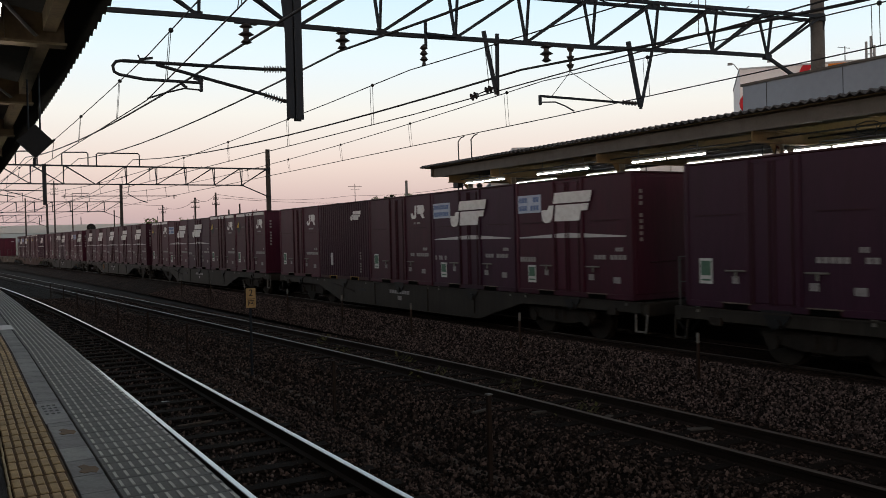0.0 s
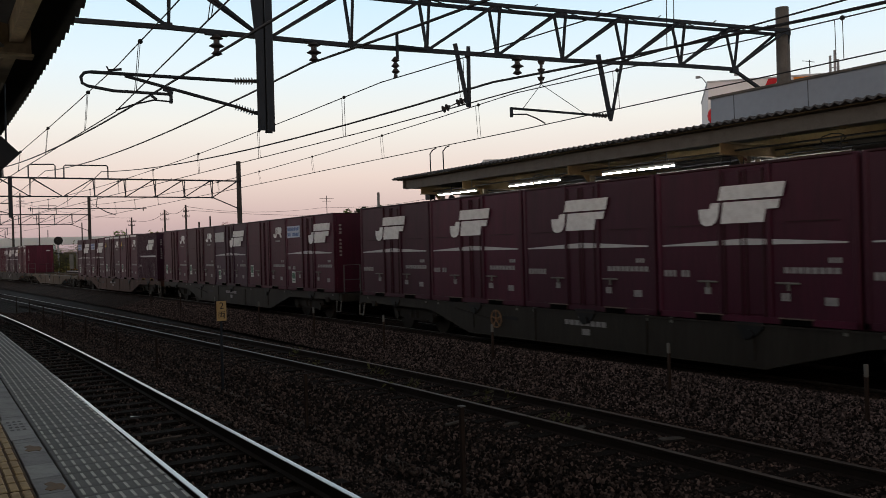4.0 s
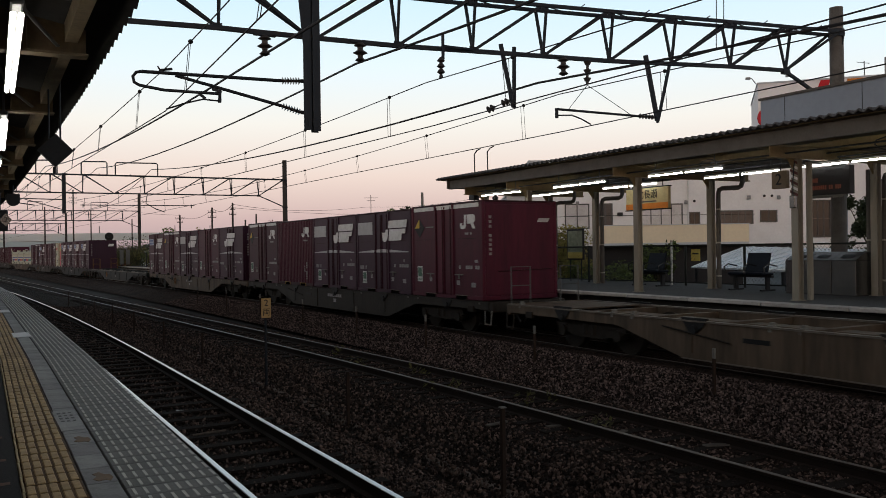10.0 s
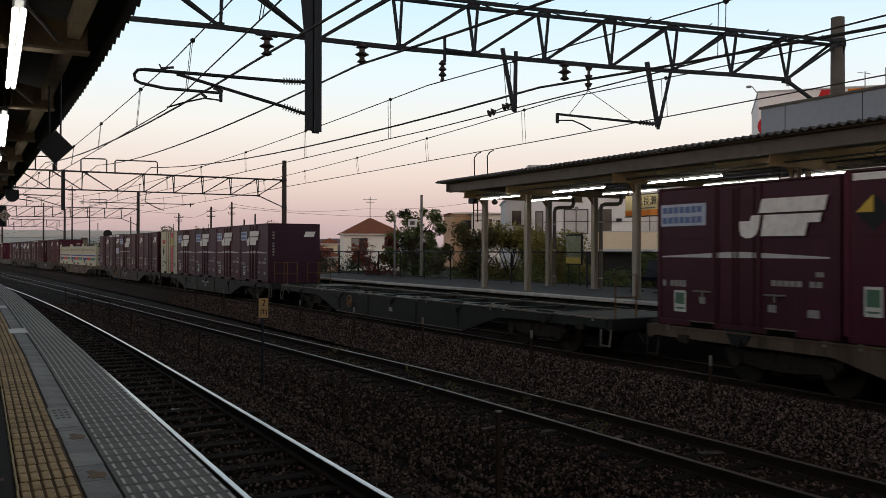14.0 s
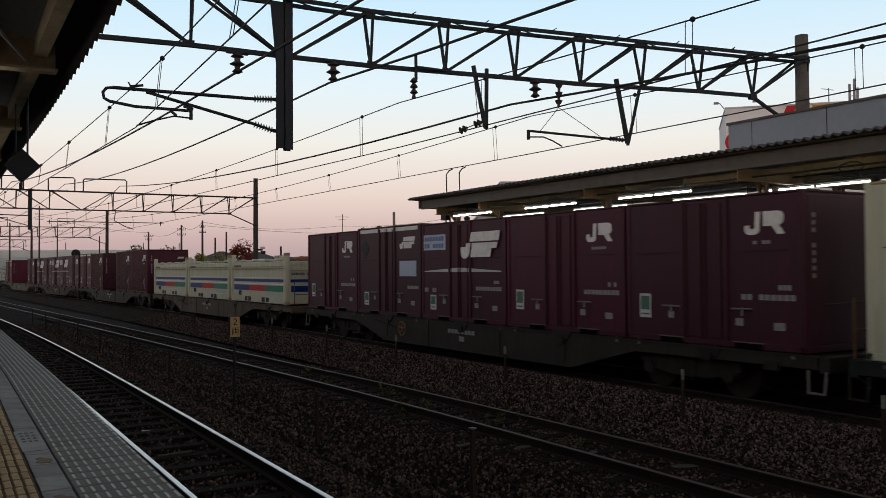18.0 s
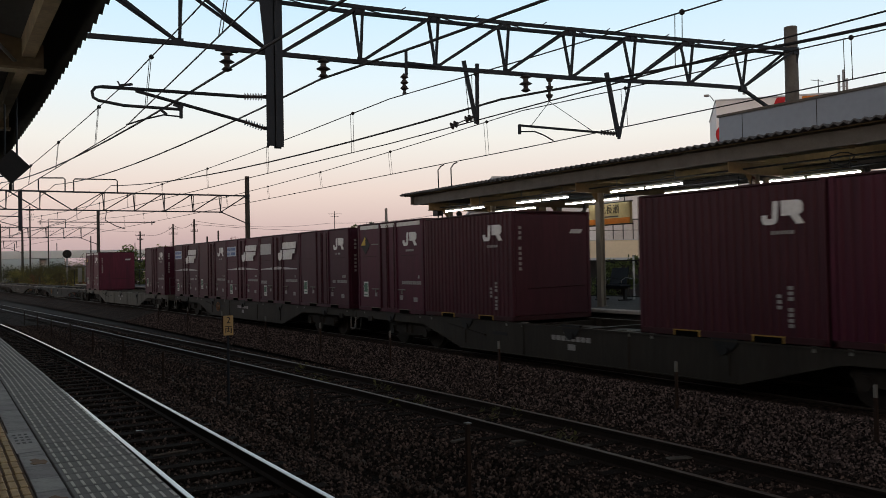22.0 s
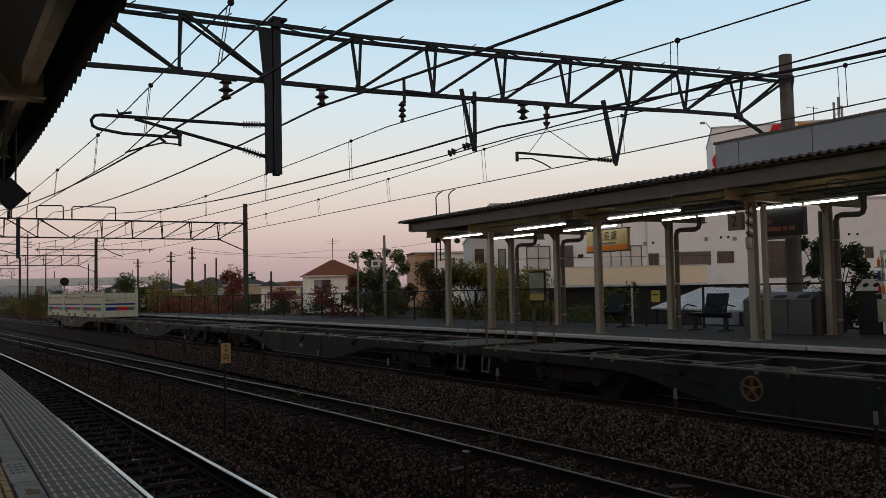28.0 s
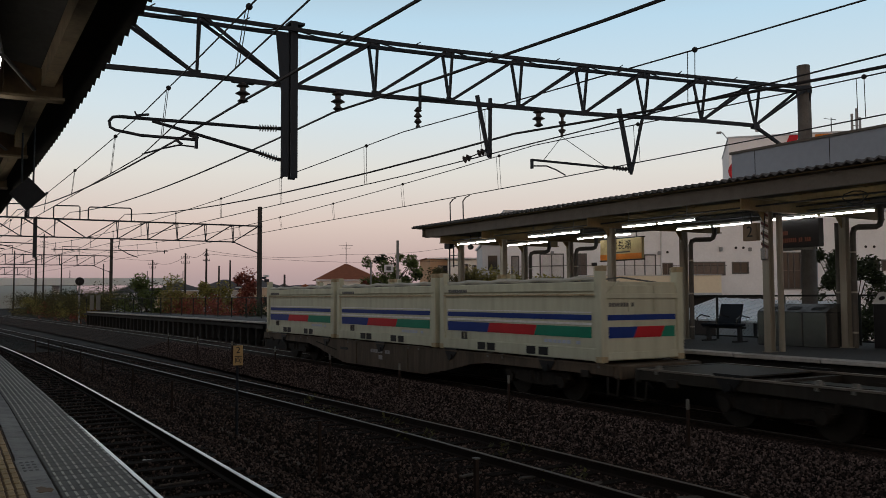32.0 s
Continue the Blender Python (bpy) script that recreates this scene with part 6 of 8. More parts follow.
tree(21.8, 32.6, 3.7, 2.0, M["leaf_y"], "yellow-green bamboo-like shrub behind the fence", 5, 9000, 0.075, blobs_n=20)
tree(22.2, 29.6, 3.4, 1.9, M["leaf_y"], "yellow-green shrub behind the fence", 6, 8000, 0.075, blobs_n=18)
tree(23.6, 33.0, 3.4, 2.0, M["leaf"], "green shrub behind the fence", 7, 6500, 0.08, blobs_n=18)
tree(21.2, 27.2, 2.0, 1.1, M["leaf"], "small green shrub behind the fence", 8, 1400, 0.08)
tree(22.0, 24.0, 2.2, 1.2, M["leaf_d"], "small dark shrub beside the office", 9, 1400, 0.08)
tree(21.4, 22.75, 2.75, 1.25, M["leaf"], "leafy shrub in front of the balcony", 10, 1300, 0.09)
tree(26.9, 17.9, 4.4, 1.9, M["leaf_d"], "dark bushy tree beside the concrete pole", 11, 6500, 0.085, blobs_n=22, tight=0.8)
tree(26.0, 12.6, 4.2, 1.6, M["leaf_d"], "dark tree at the end of the fence", 12, 2000, 0.10)
tree(27.5, 13.6, 3.2, 1.5, M["leaf_d"], "dark tree at the end of the fence", 13, 1500, 0.10)
tree(24.7, 77.0, 4.9, 2.6, M["leaf_r"], "red autumn tree beyond the fence", 14, 3200, 0.14)
tree(21.8, 77.0, 3.6, 2.3, M["leaf_y"], "yellowing tree beyond the fence", 15, 2600, 0.14)
tree(18.6, 74.5, 4.4, 2.8, M["leaf_y"], "yellow-green tree behind the platform end", 16, 3800, 0.13)
tree(16.4, 80.0, 4.4, 2.6, M["leaf"], "green tree behind the platform end", 17, 3200, 0.14)
tree(27.0, 70.0, 3.0, 1.9, M["leaf_r"], "reddish garden shrub beyond the fence", 18, 2200, 0.11)
hedge([(train_x(y) + 4.0 + (y - 80) * 0.02, y) for y in range(82, 150, 3)], 3.0, 1.7, M["leaf_h"], "tangled dull green bushes beside the line", 21, 24000, 0.085)
hedge([(train_x(y) + 3.6 + (y - 80) * 0.02, y) for y in range(84, 146, 7)], 2.7, 1.3, M["leaf_y"], "yellowing brambles beside the line", 27, 5000, 0.10)
hedge([(train_x(y) + 3.8 + (y - 80) * 0.02, y) for y in range(86, 140, 11)], 2.2, 1.2, M["leaf_r"], "reddish brambles beside the line", 28, 3000, 0.10)
hedge([(train_x(y) + 6.2, y) for y in range(78, 150, 4)], 3.5, 2.0, M["leaf_d"], "dark bushes beside the line", 22, 16000, 0.11)
hedge([(17.6 + 0.3 * (k % 3), 58 + 2.2 * k) for k in range(9)], 2.6, 1.3, M["leaf_r"], "reddish brown bushes behind the fence", 23, 5000, 0.10)
hedge([(19.5 + 0.5 * (k % 3), 44 + 2.2 * k) for k in range(9)], 2.2, 1.2, M["leaf_d"], "dark undergrowth behind the fence", 24, 5000, 0.09)
hedge([(20.0 + 0.6 * (k % 3), 22 + 1.8 * k) for k in range(10)], 2.0, 1.0, M["leaf"], "green undergrowth behind the fence", 25, 6500, 0.075)
# made-up bushes, a dark cover for the wall that shows too bright
hedge([(23.2 + 0.4 * (k % 2), 10.0 + 1.1 * k) for k in range(6)], 2.1, 0.9, M["leaf_d"], "added dark bushes that cover the bright wall behind the fence", 29, 4500, 0.09)
hedge([(7.35 + 0.5 * (k % 2), 9.2 + 2.0 * k) for k in range(6)], 0.14, 0.22, M["grass"], "thin dry weeds between the rails", 26, 260, 0.05, -0.30)


# ---- distance: hills, flyover, poles, signal ----
def distance():
    g, rng = Geo(), random.Random(3)
    n = 60
    for i in range(n + 1):
        a = radians(-20 + 70 * i / n)
        hgt = 9 + 14 * max(0.0, math.sin(i * 0.21 + 0.8)) + 5 * math.sin(i * 0.53) + rng.uniform(0, 2.5)
        g.v += [(1500 * math.sin(a), 1500 * math.cos(a), -2), (1500 * math.sin(a), 1500 * math.cos(a), max(4, hgt))]
    g.f = [(2 * i, 2 * i + 2, 2 * i + 3, 2 * i + 1) for i in range(n)]
    tagged(part("backdrop_hills", g, M["hills"]), "low blue-grey hills along the horizon", "hills", "", "structure")
    th = thing("road_flyover", "pale road flyover with a railing across the line", "bridge")
    part("deck", Geo().bar((-70, 236, 5.2), (60, 250, 6.4), 10, 0.9), M["flyover"], th)
    part("parapet", Geo().bar((-70, 231, 6.0), (60, 245, 7.2), 0.3, 1.3), M["flyover"], th)
    for k in range(14):
        t = k / 13
        part("railing_post", Geo().rod((-70 + 130 * t, 231 + 14 * t, 6.5 + 1.2 * t), (-70 + 130 * t, 231 + 14 * t, 8.6 + 1.2 * t), 0.1, 6), M["gantry"], th)
    for k in range(6):
        t = (k + 0.5) / 6
        part("pier", Geo().box(-70 + 130 * t - 0.8, 238 + 14 * t, -0.4, -70 + 130 * t + 0.8, 240 + 14 * t, 5.6), M["flyover"], th)
    th = thing("long_shed", "long pale green shed roof beyond the flyover", "building")
    part("roof", Geo().prism([(0, -0.42), (30, -0.42), (30, 6.2), (15, 8.0), (0, 6.2)], "x", -30, 34), M["shed"], th)
    th.matrix_basis = pose(0, 258, 0)
    th = thing("distant_train", "front of a distant train with red tail lights", "train")
    part("body", Geo().box(-4.6, 205, 0.6, -1.9, 222, 3.6, 0.3), M["rimgrey2"], th)
    for x in (-4.1, -2.4):
        part("tail_light", Geo().box(x - 0.12, 204.9, 2.6, x + 0.12, 205.0, 2.9), M["tail"], th)


M["hills"] = mat("hazy_hills", (0.16, 0.16, 0.20), 1.0, vary=0.1, size=0.01)
M["flyover"] = mat("pale_flyover_concrete", (0.74, 0.76, 0.75), 0.8, vary=0.08, size=0.3)
M["shed"] = mat("pale_green_sheet_roof", (0.62, 0.68, 0.67), 0.7, vary=0.08, size=0.3)
M["tail"] = glow("red_tail_lamp", (1.0, 0.04, 0.02), 5.0)
distance()


def utility_pole(az, dist, top, arms, label="grey concrete utility pole with cross arms", r=0.14, m="pole_far"):
    a = radians(az)
    x, y = dist * math.sin(a), dist * math.cos(a)
    th = thing("utility_pole", label, "utility pole", "utility poles", at=pose(x, y, -0.42, 0, 0, -az))
    part("shaft", Geo().rod((0, 0, 0), (0, 0, top), r, 8, r * 0.7), M[m], th)
    for z, w in arms:
        part("cross_arm", Geo().box(-w, -0.035, z, w, 0.035, z + 0.07), M["gantry"], th)
        for u in (-0.9, -0.4, 0.4, 0.9):
            part("insulator", Geo().rod((u * w, 0, z + 0.1), (u * w, 0, z + 0.26), 0.03, 6), M["porcelain"], th)
    return th


for az, dist, top, arms in ((11.9, 120, 7.7, ((7.1, 0.6), (6.6, 0.4))), (13.9, 105, 7.9, ((7.3, 0.5), (6.7, 0.5))), (15.2, 100, 8.2, ((7.4, 0.3), (6.8, 0.4))), (16.0, 110, 6.6, ()), (16.7, 112, 7.4, ()),
                            (5.6, 150, 13.0, ((12.3, 0.6), (11.6, 0.6), (10.8, 0.6))), (9.5, 200, 15.5, ((14.0, 1.3), (12.6, 1.0))), (20.2, 90, 5.0, ()), (6.6, 180, 11.0, ((10.2, 1.0),)), (4.0, 150, 10.2, ((9.6, 0.8),)), (9.0, 170, 9.0, ())):
    utility_pole(az, dist, top, arms)
th = utility_pole(27.7, 39.5, 5.25, (), "pale steel pole with a striped guard behind the fence", 0.085, "pole_pale")
part("sign_plate", Geo().box(-0.62, -0.12, 3.78, -0.20, -0.10, 4.12), M["whitepaint"], th)
part("plate_print", Geo().box(-0.52, -0.126, 3.86, -0.32, -0.121, 4.04), M["frame"], th)
utility_pole(25.9, 41.0, 4.3, (), "thin steel pole beside a tree", 0.06, "pole_pale")
for (a0, d0, z0), (a1, d1, z1) in (((13.9, 105, 7.4), (15.2, 100, 7.6)), ((15.2, 100, 7.6), (24.0, 120, 8.2)), ((11.9, 120, 7.0), (13.9, 105, 7.2)), ((15.2, 100, 7.2), (33.0, 110, 7.0)), ((5.6, 150, 11.0), (11.9, 120, 7.2)), ((24.0, 120, 8.2), (34, 90, 8.5))):
    pts = []
    for k in range(9):
        t = k / 8
        a, d = radians(a0 + (a1 - a0) * t), d0 + (d1 - d0) * t
        pts.append((d * math.sin(a), d * math.cos(a), z0 + (z1 - z0) * t - 1.0 * 4 * t * (1 - t) * 0.6))
    single("utility_cable", Geo().tube(pts, 0.022, 4), M["wire"], "thin dark cable between utility poles", "cable", "utility cables")


def signal():
    x, y = 13.0, 97.0
    th = thing("railway_signal", "railway signal with a round black head on a post", "railway signal")
    part("post", Geo().rod((x, y, -0.42), (x, y, 4.2), 0.10, 8), M["rimgrey2"], th)
    part("head", Geo().rod((x, y - 0.15, 4.0), (x, y, 4.0), 0.44, 20), M["black"], th, "round black target")
    part("lamp_hood", Geo().rod((x, y - 0.4, 4.0), (x, y - 0.15, 4.0), 0.16, 10), M["black"], th)
    part("bracket", Geo().box(x - 0.3, y - 0.1, 2.6, x + 0.3, y + 0.1, 2.7), M["gantry"], th)
    th = thing("marker_board", "narrow pale marker board at the platform end", "sign")
    x = train_x(81.5) + 2.25
    for dx in (-0.42, 0.12):
        part("board", Geo().box(x + dx, 81.5, FAR_Z + 0.15, x + dx + 0.34, 81.56, FAR_Z + 1.45, 0.01), M["rimgrey"], th)
        part("post", Geo().rod((x + dx + 0.17, 81.6, FAR_Z), (x + dx + 0.17, 81.6, FAR_Z + 1.5), 0.04, 6), M["gantry"], th)


signal()


# sheds with pale ribbed roofs between the fence and the office
def shed(p, q, r, u, ribs, label):
    """A lean-to: its roof hangs between the low edge p-q and the high edge u-r."""
    sh = thing("bicycle_shed", label, "shed", "sheds behind the fence")
    p, q, r, u = (Vector(v) for v in (p, q, r, u))
    low = Vector((0, 0, -0.05))
    g = Geo().add([p, q, r, u, p + low, q + low, r + low, u + low], [(0, 1, 2, 3), (7, 6, 5, 4), (0, 4, 5, 1), (1, 5, 6, 2), (2, 6, 7, 3), (3, 7, 4, 0)])
    part("roof", g, M["shed_roof"], sh)
    for k in range(1, ribs):
        t = k / ribs
        part("roof_rib", Geo().bar(p.lerp(q, t) + Vector((0, 0, 0.012)), u.lerp(r, t) + Vector((0, 0, 0.012)), 0.05, 0.03), M["shed_roof"], sh)
    for t in (0.04, 0.5, 0.96):
        e = p.lerp(q, t)
        part("post", Geo().rod((e.x + 0.1, e.y, -0.42), (e.x + 0.1, e.y, e.z - 0.04), 0.05, 8), M["gantry"], sh)
    part("back_wall", Geo().bar((u.x, u.y, (u.z - 0.5) / 2), (r.x, r.y, (r.z - 0.5) / 2), 0.08, u.z + 0.3), M["wallgrey"], sh)


shed((20.9, 20.7, 1.50), (20.2, 16.4, 1.46), (24.4, 16.6, 2.00), (26.0, 23.0, 2.13), 10, "low shed with a pale corrugated roof behind the fence")
shed((21.6, 13.0, 1.95), (21.6, 8.0, 1.95), (24.6, 8.0, 2.42), (24.6, 13.4, 2.42), 8, "small shed with a pale sheet roof")

# ---- small things beside the tracks ----
def stop_sign():
    th = thing("stop_marker", "yellowed stop marker for two-car trains on a thin post", "railway sign")
    x, y = 4.80, 15.5
    part("post", Geo().rod((x, y, -0.4), (x, y, 1.32), 0.026, 8), M["gantry"], th)
    part("plate", Geo().box(x - 0.092, y - 0.05, 0.97, x + 0.092, y - 0.034, 1.335, 0.008), M["sign_ochre"], th, "ochre plate")
    turn = Matrix.Translation((x, y - 0.052, 1.245)) @ Matrix(((1, 0, 0, 0), (0, 0, -1, 0), (0, 1, 0, 0), (0, 0, 0, 1)))
    text_object("2", 0.17, turn, M["black"], "digit", th)
    text_object("両", 0.15, Matrix.Translation((0, 0, -0.175)) @ turn, M["black"], "character", th)


stop_sign()


M["stake"] = mat("rusty_stake", (0.030, 0.018, 0.013), 0.8, vary=0.3, size=6)


def stake(x, y, h, pale):
    th = thing("marker_stake", "thin dark steel stake in the ballast" if not pale else "thin stake with a pale tip in the ballast", "stake", "stakes beside the tracks")
    part("rod", Geo().box(x - 0.022, y - 0.022, -0.42, x + 0.022, y + 0.022, h - (0.16 if pale else 0.0), 0.004), M["stake"], th)
    if pale:
        part("tip", Geo().box(x - 0.022, y - 0.022, h - 0.16, x + 0.022, y + 0.022, h, 0.004), M["rimgrey"], th, "pale worn tip")
    else:
        part("cap", Geo().box(x - 0.03, y - 0.03, h, x + 0.03, y + 0.03, h + 0.012), M["rimgrey"] if y < 8 else M["stake"], th)


for k, y in enumerate((7.25, 11.35, 19.8, 24.0, 28.2, 32.5, 36.8, 41.0, 45.5)):
    stake(4.69 + 0.02 * (k % 2) + sh_mid(y) * 0.30 * (y > 16), y, 0.59 if y < 8 else 0.46 if y < 12 else 0.34, False)
for k, y in enumerate((6.2, 9.45, 14.2, 18.2, 22.3, 26.6, 31.0, 35.4, 40.0)):
    stake(train_x(y) - 2.28 - (0.35 if y > 17 else 0.0), y, 0.62, True)


def cable_trough():
    th = thing("cable_trough", "row of grey trough lids between the tracks", "cable trough", kind="structure")
    me = Geo().box(-0.07, 0.01, -0.05, 0.07, 0.98, 0.0, 0.01).mesh("trough_lid", M["trough"])
    y = 4.0
    while y < 46:
        part("trough_lid", me, None, th, at=pose(4.86 + random.uniform(-0.01, 0.01) - 0.004 * max(0, y - 18), y, -0.325 + random.uniform(-0.012, 0.006), 0, 0, random.uniform(-0.8, 0.8)))
        y += 1.0


M["trough"] = mat("worn_trough_concrete", (0.115, 0.092, 0.078), 0.9, vary=0.3, size=6, bump=0.2)
M["scrap_wood"] = mat("weathered_scrap_wood", (0.095, 0.085, 0.075), 0.85, vary=0.5, size=14, dirt=0.6)
cable_trough()
for x, y, w, d, t in ((7.55, 8.8, 0.34, 0.10, 25), (7.2, 9.6, 0.5, 0.09, -8), (6.5, 10.2, 0.42, 0.07, 15), (8.1, 7.6, 0.38, 0.12, -20)):
    single("wood_scrap", Geo().box(-w / 2, -d / 2, 0, w / 2, d / 2, 0.03, 0.008), M["scrap_wood"], "pale weathered board lying between the rails", "board", "loose boards", at=pose(x, y, -0.295, 0, 0, t))
for y in (11.12,):
    single("rail_bond", Geo().tube([(2.45, y - 0.03, -0.13), (2.60, y + 0.02, -0.135), (2.90, y + 0.04, -0.13)], 0.014, 6), M["trough"], "pale cable across the platform track", "cable")
single("paper_scrap", Geo().prism([(0, 0), (0.13, -0.02), (0.15, 0.03), (0.02, 0.05)], "z", 0, 0.012), M["white"], "crumpled white paper scrap between the rails", "litter", at=pose(2.64, 13.02, -0.155, 4, 3, -8))

# ---- the freight train ----
PITCH, SLOT = 20.43, 3.83
S_Y = np.linspace(-420.0, 480.0, 18001)
S_X = np.array([train_x(float(v)) for v in S_Y])
S_S = np.concatenate([[0.0], np.cumsum(np.hypot(np.diff(S_Y), np.diff(S_X)))])
S_S -= np.interp(11.16, S_Y, S_S)
# how far the train has come (seconds, metres)
GONE = [(0.0, 19.76), (1.0, 32.56), (2.0, 45.15), (3.25, 60.77), (4.5, 75.99), (6.0, 92.73), (7.5, 109.06), (9.0, 125.99),
        (10.5, 142.51), (13.5, 176.28), (16.0, 205.51), (17.5, 222.64), (20.0, 251.16), (22.0, 274.04), (24.5, 302.06), (27.5, 335.94), (30.0, 364.35), (32.0, 387.03)]


def gone(t):
    return float(np.interp(t, [a for a, _ in GONE], [b for _, b in GONE]))


def on_track(s):
    y = float(np.interp(s, S_S, S_Y))
    return train_x(y), y, math.degrees(math.atan(max(y - 7.44, 0.0) / 1116.0))


RIDERS = []


def ride(ob, s):
    """The thing stands s metres behind the train's first coupling."""
    RIDERS.append((ob, s))


def plate(x, y0, z0, y1, z1, t=0.006):
    """A thin plate on the side that faces the station platform of the camera."""
    return Geo().box(x - t, min(y0, y1), z0, x, max(y0, y1), z1)


def flat(x, outline, t=0.006):
    return Geo().prism(outline, "x", x - t, x)


def shapes(x, y, z, s, outlines):
    """Plain white shapes on the side; each outline runs in (along the side, up) pairs of one mark height."""
    g = Geo()
    for o in outlines:
        g.prism([(y - s * u, z + s * v) for u, v in o], "x", x - 0.006, x)
    return g


def logo_two(x, y, z, s):
    """A hooked shape beside a solid block with one slanting foot."""
    return shapes(x, y + 1.03 * s, z, s, (
        [(0.0, 0.42), (0.0, 0.20), (0.07, 0.06), (0.20, 0.0), (0.56, 0.0), (0.70, 0.06), (0.78, 0.18), (0.84, 1.0), (0.58, 1.0), (0.53, 0.30), (0.48, 0.25), (0.32, 0.25), (0.27, 0.30), (0.27, 0.42)],
        [(0.98, 0.36), (1.42, 0.36), (1.70, 0.0), (2.08, 0.0), (1.80, 0.38), (1.94, 0.45), (2.02, 0.56), (2.02, 0.82), (1.92, 0.95), (1.76, 1.0), (0.98, 1.0)]))


def logo_three(x, y, z, s):
    """A slanted white slab over a second one with a hooked foot, parted by a slit."""
    return shapes(x, y + 0.86 * s, z, s, (
        [(0.0, 0.27), (0.01, 0.12), (0.05, 0.03), (0.14, -0.01), (0.26, 0.0), (0.34, 0.05), (0.39, 0.14), (0.43, 0.36), (0.26, 0.36), (0.22, 0.27)],
        [(0.44, 0.02), (1.26, 0.02), (1.31, 0.22), (1.52, 0.22), (1.56, 0.36), (0.50, 0.36)],
        [(0.40, 0.395), (0.46, 0.62), (1.66, 0.62), (1.60, 0.395)]))


def bars(x, y0, y1, z, h, n, rng, t=0.006):
    """Small writing that cannot be read: short bars in a row."""
    g, w = Geo(), (y0 - y1) / n
    for i in range(n):
        if rng.random() < 0.85:
            a = y0 - i * w
            g.box(x - t, a - w * 0.8, z, x, a, z + h)
    return g


def upright_number(th, x, y):
    """A number painted downwards: a column of short bars."""
    for i in range(8):
        if i != 3:
            part("digit_bar", Geo().box(x - 0.006, y - 0.045, 1.72 - i * 0.082, x, y + 0.045, 1.775 - i * 0.082), M["marking"], th)


CL, CW = 3.77, 1.15
PAINTS = {"wine": "wine", "dark": "wine_dark", "brown": "wine_brown", "purple": "purple", "bright": "wine2", "cream": "cream"}


